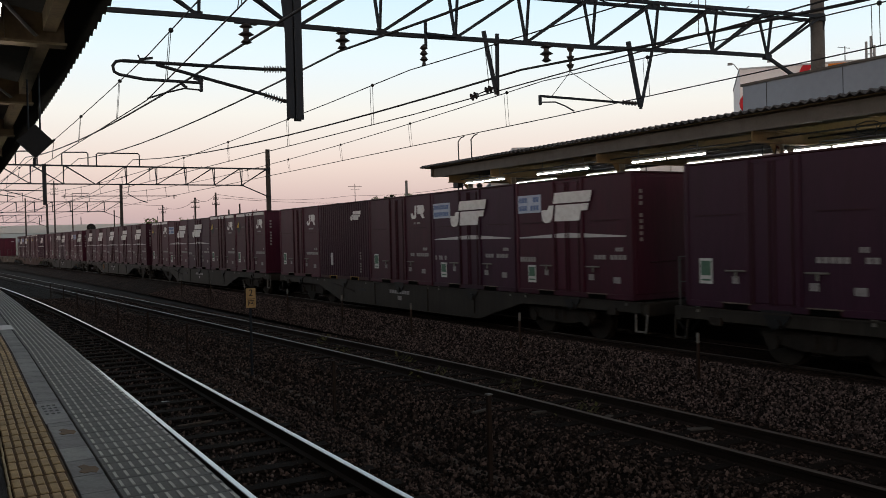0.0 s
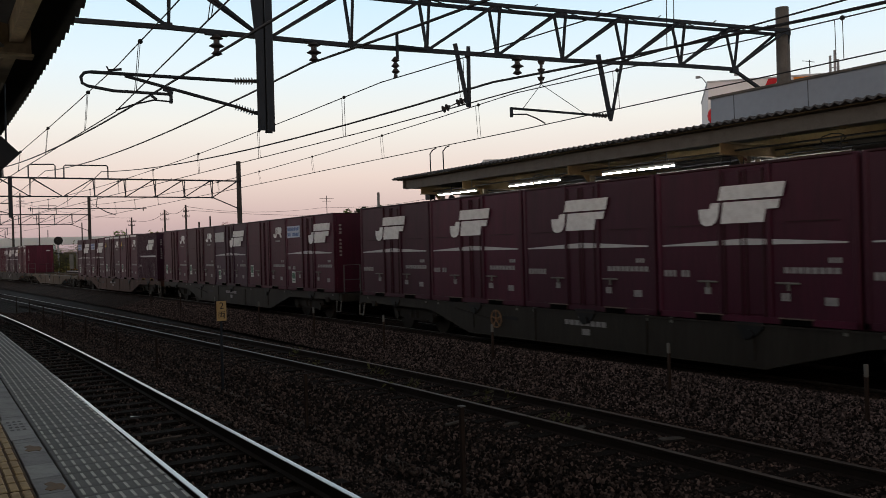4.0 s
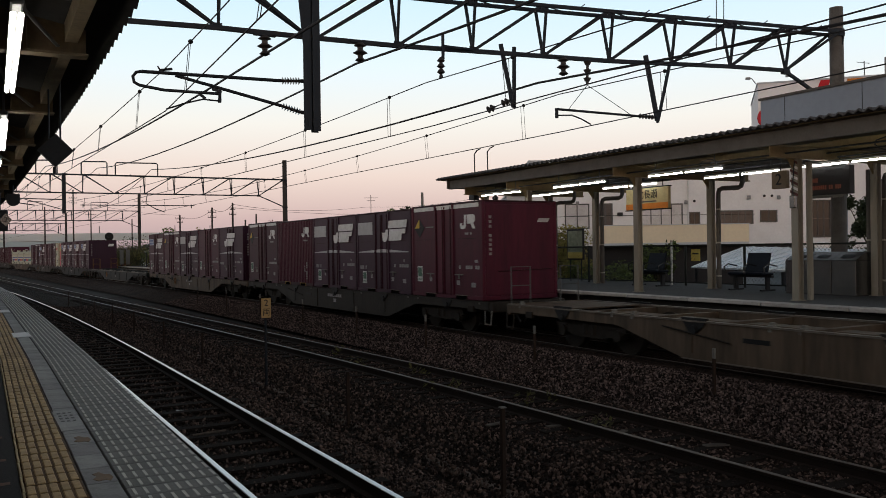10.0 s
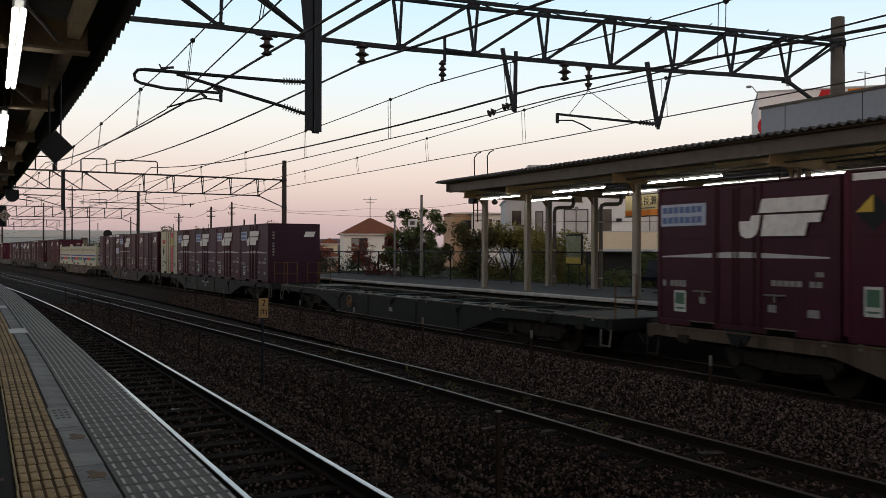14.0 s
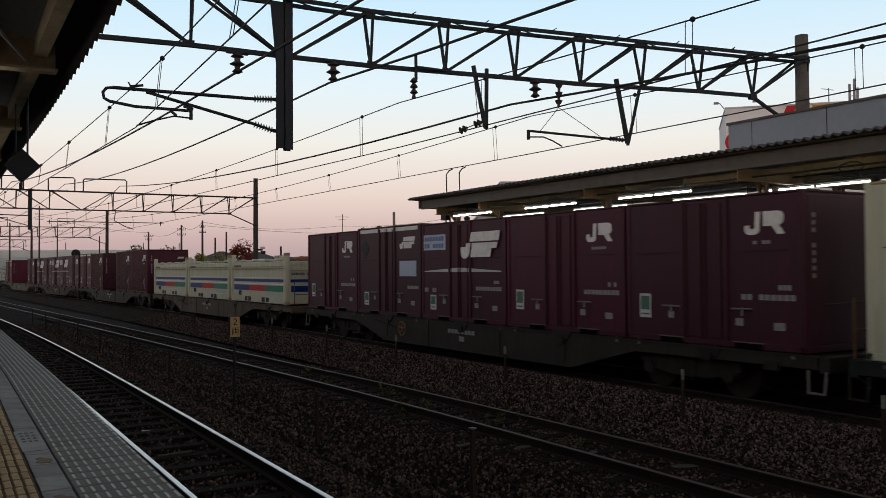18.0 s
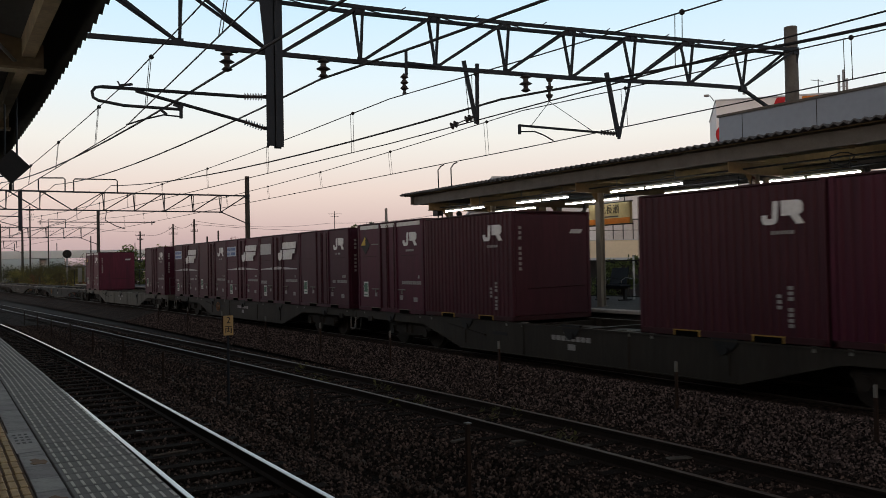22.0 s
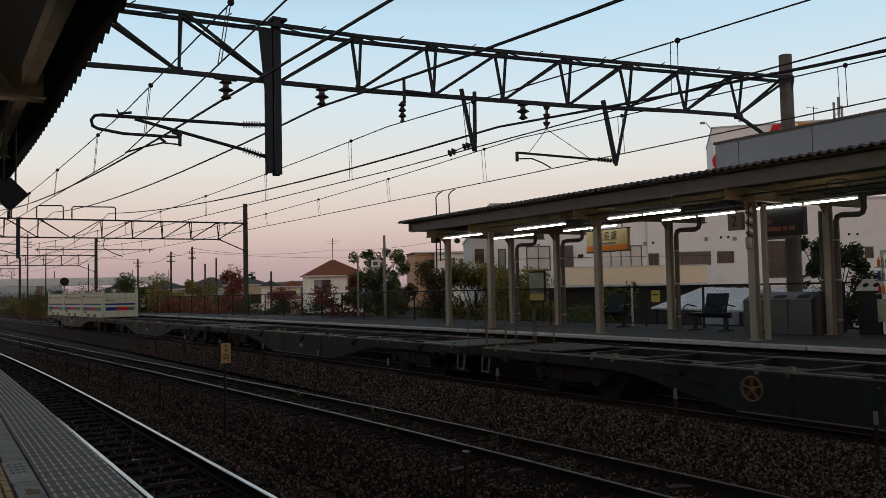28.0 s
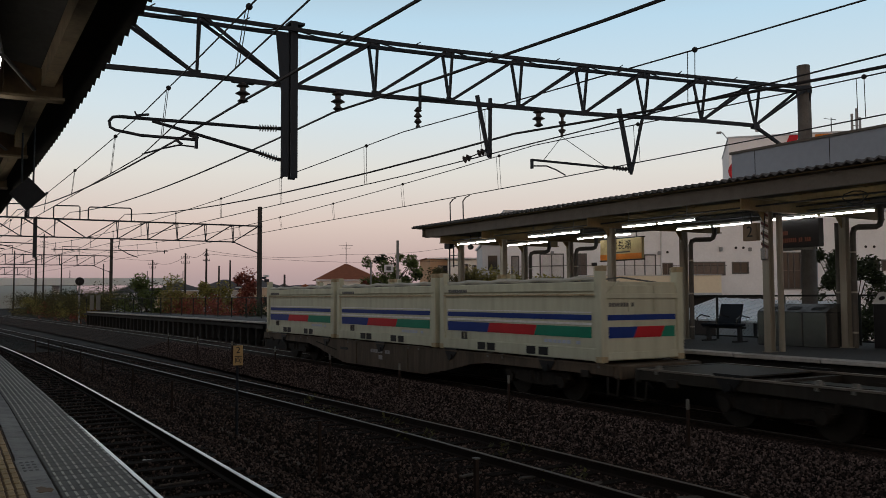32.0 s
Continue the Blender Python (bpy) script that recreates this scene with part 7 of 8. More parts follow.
def container(style, paint="wine", label_kind="green", stripe_top=False, seed=1, tall=3.32):
    """A twelve-foot side-door container: body, ends, posts, door leaves, lock rods, fork pockets and markings."""
    rng = random.Random(seed)
    names = {"wine": "wine-red", "dark": "dark wine-red", "brown": "brownish wine-red", "purple": "purple-brown", "bright": "bright wine-red", "cream": "cream"}
    detail = {"three": "with pale stripe and wide white mark", "two": "with a white mark by its door" if paint != "purple" else "with a green paper label",
              "corr": "with corrugated sides and a white mark", "corr3": "with corrugated purple side and pale stripe", "corrs": "with corrugated purple side and small white mark",
              "cream": "with a pink band and black diamond", "mixed": "with small marks and two paper labels"}[style]
    th = thing("freight_container", f"{names[paint]} steel freight container {detail}", "freight container", "containers on the train")
    m, fr = M[PAINTS[paint]], (M["wineframe"] if paint != "cream" else M["cream_rust"])
    z0, z1, L, W, x = 0.90, tall, CL / 2, CW, -CW
    corr = style in ("corr", "corr3", "corrs")
    g = Geo()
    if corr:
        n = 22
        outline = []
        for i in range(n):
            a, w = -L + 0.1 + (2 * L - 0.2) * i / n, (2 * L - 0.2) / n
            outline += [(x + 0.03, a), (x + 0.03, a + 0.42 * w), (x + 0.002, a + 0.55 * w), (x + 0.002, a + 0.9 * w)]
        outline += [(x + 0.03, L - 0.1), (W - 0.02, L - 0.05), (W - 0.02, -L + 0.05)]
        g.prism(outline[::-1], "z", z0 + 0.1, z1 - 0.05)
    else:
        g.box(x + 0.02, -L + 0.02, z0 + 0.05, W - 0.02, L - 0.02, z1 - 0.03, 0.02)
    part("body", g, m, th)
    part("roof_panel", Geo().box(-W + 0.01, -L + 0.01, z1 - 0.045, W - 0.01, L - 0.01, z1, 0.015), fr, th)
    part("base_rail", Geo().box(x, -L, z0, W, L, z0 + 0.11, 0.012), m if not corr else fr, th)
    for sy in (-1, 1):
        for sx in (-1, 1):
            part("corner_post", Geo().box(min(sx * W, sx * (W - 0.09)), min(sy * L, sy * (L - 0.09)), z0, max(sx * W, sx * (W - 0.09)), max(sy * L, sy * (L - 0.09)), z1 - 0.01, 0.01),
                 m, th)
    part("end_panel", Geo().box(-W + 0.1, -L + 0.004, z0 + 0.12, W - 0.1, -L + 0.03, z1 - 0.1, 0.008), m, th)
    part("end_panel", Geo().box(-W + 0.1, L - 0.03, z0 + 0.12, W - 0.1, L - 0.004, z1 - 0.1, 0.008), m, th)
    # fork pockets as solid blocks, the hollow's shade in their black, with pale rims
    for y in (0.78, -0.86):
        rim = M["yellow_worn"] if corr else M["rim_worn"]
        p = part("fork_pocket", Geo().box(x - 0.006, y - 0.26, z0 + 0.004, x + 0.05, y + 0.26, z0 + 0.09), M["pocket"], th)
        part("pocket_rim", Geo().box(x - 0.016, y - 0.30, z0 + 0.09, x + 0.02, y + 0.30, z0 + 0.108), rim, p, "worn pale rim")
        for e in (-0.275, 0.275):
            part("pocket_cheek", Geo().box(x - 0.012, y + e - 0.015, z0, x + 0.02, y + e + 0.015, z0 + 0.09), fr if not corr else rim, p)
    side = x + 0.016
    if not corr:
        # two door leaves with four lock rods
        for y0, y1 in ((0.055, 0.47), (-0.37, 0.045)):
            d = part("door", Geo().box(x + 0.004, y0, z0 + 0.13, x + 0.03, y1, z1 - 0.11, 0.008), m, th)
            for yy in (y0 + 0.05, y1 - 0.05):
                part("lock_rod", Geo().rod((x - 0.004, yy, z0 + 0.1), (x - 0.004, yy, z1 - 0.09), 0.014, 6), fr if paint != "cream" else M["cream_rust"], d)
        for y in (0.52, -0.42):
            part("door_post", Geo().box(x - 0.012, y - 0.04, z0 + 0.1, x + 0.03, y + 0.04, z1 - 0.04, 0.008), m if paint != "cream" else M["cream_rust"], th)
        for y in (0.78, -0.74):
            part("door_handle", Geo().rod((x - 0.014, y - 0.20, z0 + 0.63), (x - 0.014, y + 0.20, z0 + 0.63), 0.017, 6).box(x - 0.022, y - 0.03, z0 + 0.52, x, y + 0.01, z0 + 0.65),
                 M["rimgrey"], th)
        for y in (1.2, -1.15):
            part("panel_groove", Geo().box(side - 0.018, y - 0.42, z0 + 1.55, side - 0.006, y + 0.42, z0 + 1.565), M["wineframe"], th)
    # markings
    px = x - 0.004 if corr else x + 0.017
    if style == "three":
        for a, b in ((1.76, 0.57), (0.46, 0.06), (0.035, -0.365), (-0.47, -1.70)):
            hh = [0.02 + 0.085 * (1 - abs(v) / 1.8) for v in (a, b)]
            fx = px if abs(a + b) > 1 else x + 0.002
            part("pale_stripe", flat(fx, [(a, 2.12), (b, 2.12), (b, 2.12 + hh[1]), (a, 2.12 + hh[0])]), M["greywhite"], th)
        part("white_mark", logo_three(x - 0.014, 0.03 if seed > 30 else -0.90 if label_kind in ("blue", "white") else 0.06, 2.45, 1.0), M["white"], th, "wide slanted white mark")
        if label_kind in ("blue", "white"):
            wide = 0.95 if seed > 30 else 0.72
            lb = part("paper_label", plate(px, 1.80, 2.68, wide, 3.07), M["bluelabel"] if label_kind == "blue" else M["greywhite"], th,
                      "pale blue printed panel" if label_kind == "blue" else "blank pale panel")
            if label_kind == "blue":
                for zz in (2.73, 2.91):
                    part("label_print", bars(px - 0.006, 1.75, wide + 0.06, zz, 0.11, 7, rng, 0.003), M["label_blue"], lb, "row of blue characters, too small to read")
        part("owner_marking", bars(px, 1.75, 1.16, 1.60, 0.11, 6, rng), M["marking"], th)
        tagged(part("number_marking", bars(px, -0.66, -1.72, 1.68, 0.09, 9, rng), M["marking"], th), kind="stuff")
        part("class_marking", bars(px, -1.40, -1.62, 1.84, 0.075, 3, rng), M["marking"], th)
    if style in ("two", "corr"):
        if paint != "purple":
            part("white_mark", logo_two(px, -1.17, 2.71, 0.36), M["white"], th, "compact white mark")
            part("mark_panel", bars(px, -0.96, -1.38, 2.56, 0.055, 5, rng), M["marking"], th)
        if not corr:
            tagged(part("number_marking", bars(px, -0.72, -1.74, 1.68, 0.09, 9, rng), M["marking"], th), kind="stuff")
            part("class_marking", bars(px, -1.42, -1.66, 1.84, 0.08, 3, rng), M["marking"], th)
        else:
            upright_number(th, px, -1.28)
            for k in range(3):
                part("class_bar", plate(px, -1.04, 1.42 + 0.085 * k, -1.12, 1.475 + 0.085 * k), M["marking"], th)
    if style == "corr3":
        part("white_mark", logo_three(px, -0.75, 2.48, 0.85), M["white"], th, "wide slanted white mark")
        part("pale_stripe", plate(px, 1.2, 2.12, -1.7, 2.20), M["greywhite"], th)
        upright_number(th, px, -1.36)
        part("owner_marking", bars(px, 1.55, 1.0, 1.62, 0.10, 5, rng), M["marking"], th)
    if style == "corrs":
        part("white_mark", logo_three(px, -1.05, 2.78, 0.46), M["white"], th, "small slanted white mark")
        upright_number(th, px, -1.34)
        part("owner_marking", plate(px, 0.95, 1.35, 0.78, 1.75), M["greywhite"], th)
    if style == "mixed":
        part("white_mark", logo_three(px, -1.15, 2.75, 0.52), M["white"], th, "small slanted white mark")
        part("paper_label", plate(px, -0.70, 2.0, -1.62, 2.42), M["bluelabel"], th, "pale blue printed panel")
        part("warning_diamond", flat(px, [(1.42, 2.52), (1.13, 2.79), (1.42, 3.06), (1.71, 2.79)]), M["black"], th, "black diamond")
        part("number_marking", bars(px, -0.85, -1.75, 1.66, 0.085, 9, rng), M["marking"], th)
    if stripe_top:
        for a, b in ((1.74, 0.56), (0.45, 0.06), (0.03, -0.36), (-0.47, -1.70)):
            fx = px if abs(a + b) > 1 else x + 0.002
            part("top_stripe", plate(fx, a, z1 - 0.16, b, z1 - 0.055), M["white"], th, "white stripe under the roof")
    if stripe_top and style == "two":
        d = part("warning_diamond", flat(px, [(1.42, 2.52), (1.13, 2.79), (1.42, 3.06), (1.71, 2.79)]), M["black"], th, "yellow and black diamond")
        part("diamond_half", flat(px - 0.006, [(1.42, 2.79), (1.69, 2.79), (1.42, 3.04)]), M["yellow"], d)
        part("label_line", plate(px, 1.05, 2.79, 0.62, 2.82), M["rimgrey"], th)
    if style != "cream" and label_kind in ("green", "white", "blue") and not corr:
        y, low, tall_l = (1.56, 1.30, 0.43) if style == "two" else (1.46, 1.15, 0.38)
        lb = part("paper_label", plate(px, y, low, y - 0.28, low + tall_l), M["label_white"], th, "white posted label with a green picture")
        part("label_print", plate(px - 0.007, y - 0.03, low + 0.14, y - 0.25, low + tall_l - 0.04, 0.003), M["greenlabel"], lb, "green print")
        part("label_line", plate(px - 0.007, y - 0.04, low + 0.05, y - 0.24, low + 0.08, 0.003), M["greenlabel"], lb)
    if style != "cream":
        for y, z, w in () if corr else ((-0.60, 1.26, 0.15), (-1.33, 1.22, 0.20), (0.86, 1.32, 0.13)):
            part("small_plate", plate(px, y, z, y - w, z + 0.12), M["marking"], th)
        # the end that leads: a column of bars and a small mark
        ey = -L + 0.004
        digits = Geo()
        for i in (0, 1, 2, 4, 5, 6, 7, 8):
            digits.box(-W + 0.20, ey - 0.006, 2.95 - i * 0.115, -W + 0.275, ey, 3.02 - i * 0.115)
        tagged(part("end_digit_bars", digits, M["marking"], th), kind="stuff")
        part("end_mark", Geo().prism([(0.52, 2.86), (0.86, 2.86), (0.92, 2.96), (0.58, 2.96)] if style != "three" else [(0.42, 2.82), (0.86, 2.82), (0.95, 3.04), (0.50, 3.04)], "y", ey - 0.006, ey),
             M["white"] if style == "three" else M["greywhite"], th)
        part("end_rail", Geo().rod((-W + 0.45, ey - 0.02, 1.62), (W - 0.2, ey - 0.02, 1.66), 0.012, 6), fr, th)
    else:
        part("pink_band", plate(x - 0.002, -0.62, 1.0, -1.06, 3.26), M["pink"], th, "pink vertical band")
        part("fruit_patch", flat(x - 0.008, [(-0.52, 2.62), (-0.62, 2.48), (-0.9, 2.44), (-1.16, 2.55), (-1.16, 2.85), (-0.95, 2.98), (-0.62, 2.95)]), M["yellowpale"], th, "yellow picture patch")
        part("warning_diamond", flat(px, [(1.32, 1.92), (1.08, 2.18), (1.32, 2.44), (1.56, 2.18)]), M["black"], th, "black diamond")
        part("red_mark", bars(px, 1.55, 0.92, 2.62, 0.26, 3, rng), M["cred"], th)
        part("label_print", plate(px, -1.25, 1.3, -1.45, 1.52), M["greenlabel"], th)
        part("text_marking", bars(px, 1.62, 0.8, 1.55, 0.05, 8, rng), M["rimgrey"], th)
        part("text_marking", bars(px, 1.55, 0.9, 1.3, 0.08, 5, rng), M["rimgrey"], th)
    return th


def bulk_container():
    """A cream open-topped bulk container with end posts, ribbed rim, colour bands and a rolled cover."""
    th = thing("bulk_container", "cream open-top bulk container with blue, red and green bands", "bulk container", "bulk containers on the train")
    L, W, x = 3.06, 1.13, -1.13
    part("body", Geo().box(x + 0.05, -L + 0.12, 0.98, W - 0.05, L - 0.12, 2.40, 0.02), M["cream"], th)
    part("base_rail", Geo().box(x, -L + 0.1, 0.93, W, L - 0.1, 1.18, 0.015), M["cream"], th)
    part("top_rail", Geo().box(x, -L + 0.1, 2.30, W, L - 0.1, 2.50, 0.02), M["cream"], th)
    part("side_ledge", Geo().box(x - 0.005, -L + 0.2, 2.22, x + 0.06, L - 0.2, 2.255), M["cream_rust"], th)
    for sy in (-1, 1):
        for sx in (-1, 1):
            part("corner_post", Geo().box(min(sx * W, sx * (W - 0.16)), min(sy * L, sy * (L - 0.22)), 0.91, max(sx * W, sx * (W - 0.16)), max(sy * L, sy * (L - 0.22)), 2.80, 0.015), M["cream"], th)
            part("corner_casting", Geo().box(min(sx * (W + 0.006), sx * (W - 0.17)), min(sy * (L + 0.006), sy * (L - 0.18)), 0.905, max(sx * (W + 0.006), sx * (W - 0.17)), max(sy * (L + 0.006), sy * (L - 0.18)), 1.03, 0.01), M["cream_rust"], th)
            part("corner_casting", Geo().box(min(sx * (W + 0.006), sx * (W - 0.17)), min(sy * (L + 0.006), sy * (L - 0.18)), 2.70, max(sx * (W + 0.006), sx * (W - 0.17)), max(sy * (L + 0.006), sy * (L - 0.18)), 2.81, 0.01), M["cream_rust"], th)
    for y0, y1, mm in ((2.72, 0.95, "cblue"), (0.95, -0.85, "cred"), (-0.85, -2.72, "cgreen")):
        part("colour_band", flat(x + 0.045, [(y0, 1.38), (y1, 1.38), (y1 - (0.10 if y1 > -2 else 0), 1.60), (y0 - (0.10 if y0 < 2 else 0), 1.60)], 0.01), M[mm], th)
    part("blue_stripe", Geo().box(x + 0.035, -2.72, 1.73, x + 0.052, 2.72, 1.84), M["cblue"], th)
    part("white_stripe", Geo().box(x + 0.036, -2.72, 1.635, x + 0.052, 2.72, 1.68).box(x + 0.036, -2.72, 1.875, x + 0.052, 2.72, 1.90), M["white"], th)
    # solid black blocks stand in for the shaded pocket openings
    for y in (1.15, 0.75, -0.78, -1.22):
        part("fork_pocket", Geo().box(x - 0.006, y - 0.16, 0.97, x + 0.03, y + 0.16, 1.14), M["black"], th)
    part("inspection_frame", Geo().box(x - 0.008, 1.85, 1.18, x + 0.05, 2.02, 1.20).box(x - 0.008, 1.85, 1.34, x + 0.05, 2.02, 1.36)
         .box(x - 0.008, 1.85, 1.18, x + 0.05, 1.87, 1.36).box(x - 0.008, 2.0, 1.18, x + 0.05, 2.02, 1.36), M["frame"], th)
    cov = []
    for i in range(13):
        y = -L + 0.3 + (2 * L - 0.6) * i / 12
        cov.append((x + 0.10, y, 2.555 + 0.025 * math.sin(i * 2.1)))
    part("rolled_cover", Geo().tube(cov, 0.045, 8), M["cover"], th, "pale rolled tarpaulin along the rim")
    part("cover_bar", Geo().rod((x + 0.16, -L + 0.2, 2.50), (x + 0.16, L - 0.2, 2.50), 0.02, 6), M["frame"], th)
    for y in (-2.4, -0.8, 0.8, 2.4):
        part("cover_bow", Geo().tube([(x + 0.1, y, 2.5), (0, y, 2.60), (W - 0.1, y, 2.5)], 0.018, 6), M["frame"], th)
    part("number_marking", bars(x + 0.05, 2.62, 1.75, 2.31, 0.075, 9, random.Random(3), 0.056), M["frame"], th)
    part("owner_marking", bars(x + 0.045, -1.2, -2.4, 1.24, 0.07, 8, random.Random(4)), M["bluelabel"], th)
    ey = -L
    part("end_panel", Geo().box(x + 0.16, ey + 0.05, 1.0, W - 0.16, ey + 0.14, 2.42, 0.01), M["cream"], th)
    part("end_rail", Geo().box(x + 0.16, ey + 0.01, 2.16, W - 0.16, ey + 0.10, 2.26, 0.01).box(x + 0.16, ey + 0.01, 0.95, W - 0.16, ey + 0.10, 1.10, 0.01)
         .bar((x + 0.18, ey + 0.03, 2.26), (x + 0.5, ey + 0.03, 2.5), 0.04, 0.05), M["cream"], th)
    part("end_blue_stripe", Geo().box(x + 0.2, ey + 0.038, 1.73, W - 0.2, ey + 0.052, 1.84), M["cblue"], th)
    for a, b, mm in ((-0.90, -0.25, "cblue"), (-0.25, 0.50, "cred"), (0.50, 0.90, "cgreen")):
        part("end_colour_band", Geo().prism([(a, 1.38), (b, 1.38), (b + (0.12 if b < 0.8 else 0), 1.60), (a + (0.12 if a > -0.8 else 0), 1.60)], "y", ey + 0.038, ey + 0.052), M[mm], th)
    g = Geo()
    for i in range(9):
        g.box(x + 0.25 + i * 0.075, ey + 0.04, 2.0, x + 0.30 + i * 0.075, ey + 0.05, 2.08)
    part("end_number_marking", g, M["frame"], th)
    for xx in (-0.35, 0.35):
        part("end_rib", Geo().box(xx - 0.03, ey + 0.03, 1.9, xx + 0.03, ey + 0.06, 2.42), M["cream"], th)
    return th


def wagon(steel, wheel_brake=False, rails=False, seed=1, empty=False, long_taper=False):
    """A flat container wagon: fish-belly sills, cross beams, end decks, bogies, steps and twist locks."""
    rng = random.Random(seed)
    th = thing("container_wagon", {"steel_dark": "grimy grey", "steel_brown": "rust-brown", "steel_blue": "blue-grey", "steel_tan": "dusty brown-grey", "steel_pale": "dusty pale grey"}[steel] + " flat container wagon with deep middle sills",
               "railway wagon", "wagons of the train")
    m = M[steel]
    for sx in (-1, 1):
        a, b = (-1.13, -1.09) if sx < 0 else (1.09, 1.13)
        half = [(2.6, 0.20), (3.6, 0.36), (4.7, 0.58), (5.4, 0.66), (9.69, 0.68)] if long_taper else [(4.15, 0.20), (5.75, 0.62), (5.95, 0.66), (9.69, 0.68)]
        part("side_sill", Geo().prism([(-y, z) for y, z in half[::-1]] + half + [(9.69, 0.87), (-9.69, 0.87)], "x", a, b), m, th)
        # empty wagons get a paler flange
        part("sill_flange", Geo().box(min(a, b) - 0.03, -9.74, 0.855, max(a, b) + 0.03, 9.74, 0.885).box(min(a, b) - 0.02, -half[0][0], 0.185, max(a, b) + 0.02, half[0][0], 0.205), M["pale_flange"] if empty else m, th)
        for y in (-1.6, 1.6) if long_taper else (-3.9, -1.6, 1.6, 3.9):
            part("sill_stiffener", Geo().box(min(a, b) - 0.02, y - 0.02, 0.30 if abs(y) > 3 else 0.20, max(a, b) + 0.02, y + 0.02, 0.86), m, th)
    part("centre_sill", Geo().box(-0.22, -9.9, 0.52, 0.22, 9.9, 0.80, 0.02), m, th)
    for i in range(11):
        y = -9.0 + 1.8 * i
        part("cross_beam", Geo().box(-1.09, y - 0.07, 0.72, 1.09, y + 0.07, 0.84), m, th)
    for sy in (-1, 1):
        part("end_deck", Geo().box(-1.1, min(sy * 9.76, sy * 7.7), 0.845, 1.1, max(sy * 9.76, sy * 7.7), 0.87), m, th)
        part("end_beam", Geo().box(-1.12, min(sy * 9.86, sy * 9.69), 0.62, 1.12, max(sy * 9.86, sy * 9.69), 0.88, 0.02), m, th)
        part("coupler", Geo().box(-0.14, min(sy * 10.30, sy * 9.6), 0.60, 0.14, max(sy * 10.30, sy * 9.6), 0.84, 0.04), M["running"], th)
        part("brake_hose", Geo().tube([(-0.45, sy * 9.86, 0.6), (-0.45, sy * 10.08, 0.38), (-0.42, sy * 10.1, 0.42)], 0.025, 6), M["black"], th)
        for sx in (-1, 1):
            st = Geo()
            for p, q in (((1.12, 9.83, 0.66), (1.15, 9.81, 0.32)), ((1.15, 9.825, 0.33), (1.15, 9.535, 0.33)), ((1.15, 9.55, 0.32), (1.12, 9.53, 0.66))):
                st.bar((sx * p[0], sy * p[1], p[2]), (sx * q[0], sy * q[1], q[2]), 0.034, 0.018, (sx, 0, 0))
            pale = steel != "steel_tan" and (sy < 0 or wheel_brake)
            part("step_stirrup", st, M["step_white"] if pale else M["running"], th, "worn white-painted step" if pale else "dark iron step")
            part("lamp_bracket", Geo().box(sx * 1.12 - 0.04, sy * 8.89 - 0.12, 0.60, sx * 1.12 + 0.04, sy * 8.89 + 0.12, 0.74), M["running"], th)
        if rails:
            for sx in (-1, 1):
                part("hand_rail", Geo().tube([(sx * 1.0, sy * 9.82, 0.88), (sx * 1.0, sy * 9.82, 1.75), (sx * 0.45, sy * 9.82, 1.75), (sx * 0.45, sy * 9.82, 0.88)], 0.018, 6)
                     .rod((sx * 1.0, sy * 9.82, 1.3), (sx * 0.45, sy * 9.82, 1.3), 0.014, 6), M["frame"] if steel != "steel_blue" else M["rail_ochre"], th)
        bg = part("bogie", Geo().box(-0.75, sy * 7.0 - 0.16, 0.42, 0.75, sy * 7.0 + 0.16, 0.66, 0.03), M["running"], th)
        for sx in (-1, 1):
            part("bogie_frame", Geo().prism([(sy * 7.0 - 1.15, 0.48), (sy * 7.0 - 0.75, 0.36), (sy * 7.0 - 0.35, 0.30), (sy * 7.0 + 0.35, 0.30), (sy * 7.0 + 0.75, 0.36), (sy * 7.0 + 1.15, 0.48),
                                             (sy * 7.0 + 1.1, 0.62), (sy * 7.0 + 0.4, 0.64), (sy * 7.0 - 0.4, 0.64), (sy * 7.0 - 1.1, 0.62)], "x", min(sx * 0.92, sx * 0.80), max(sx * 0.92, sx * 0.80)), M["running"], bg)
            for wy in (-0.9, 0.9):
                c = sy * 7.0 + wy
                part("wheel", Geo().rod((sx * 0.50, c, 0.40), (sx * 0.62, c, 0.40), 0.40, 24).rod((sx * 0.49, c, 0.40), (sx * 0.505, c, 0.40), 0.43, 24), M["running"], bg)
                part("axle_box", Geo().rod((sx * 0.78, c, 0.40), (sx * 0.97, c, 0.40), 0.12, 12).box(min(sx * 0.8, sx * 0.93), c - 0.17, 0.40, max(sx * 0.8, sx * 0.93), c + 0.17, 0.56, 0.02), M["running"], bg)
            for k in (-0.14, 0.14) if sx < 0 else ():
                part("coil_spring", Geo().rod((sx * 0.88, sy * 7.0 + k, 0.36), (sx * 0.88, sy * 7.0 + k, 0.58), 0.085, 10), M["running"], bg)
        for wy in (-0.9, 0.9):
            part("axle", Geo().rod((-0.8, sy * 7.0 + wy, 0.40), (0.8, sy * 7.0 + wy, 0.40), 0.075, 10), M["running"], bg)
    for i in range(5):
        for e in (-1.62, 1.62):
            for sx in (-1,):
                y = (i - 2) * SLOT + e
                part("twist_lock", Geo().box(sx * 1.06 - 0.07, y - 0.05, 0.885, sx * 1.06 + 0.07, y + 0.05, 0.905).box(sx * 1.06 - 0.035, y - 0.04, 0.90, sx * 1.06 + 0.035, y + 0.04, 0.955 if empty else 0.91).box(sx * 1.12 - 0.02, y - 0.03, 0.80, sx * 1.12 + 0.02, y + 0.03, 0.90),
                     M["rimgrey"], th)
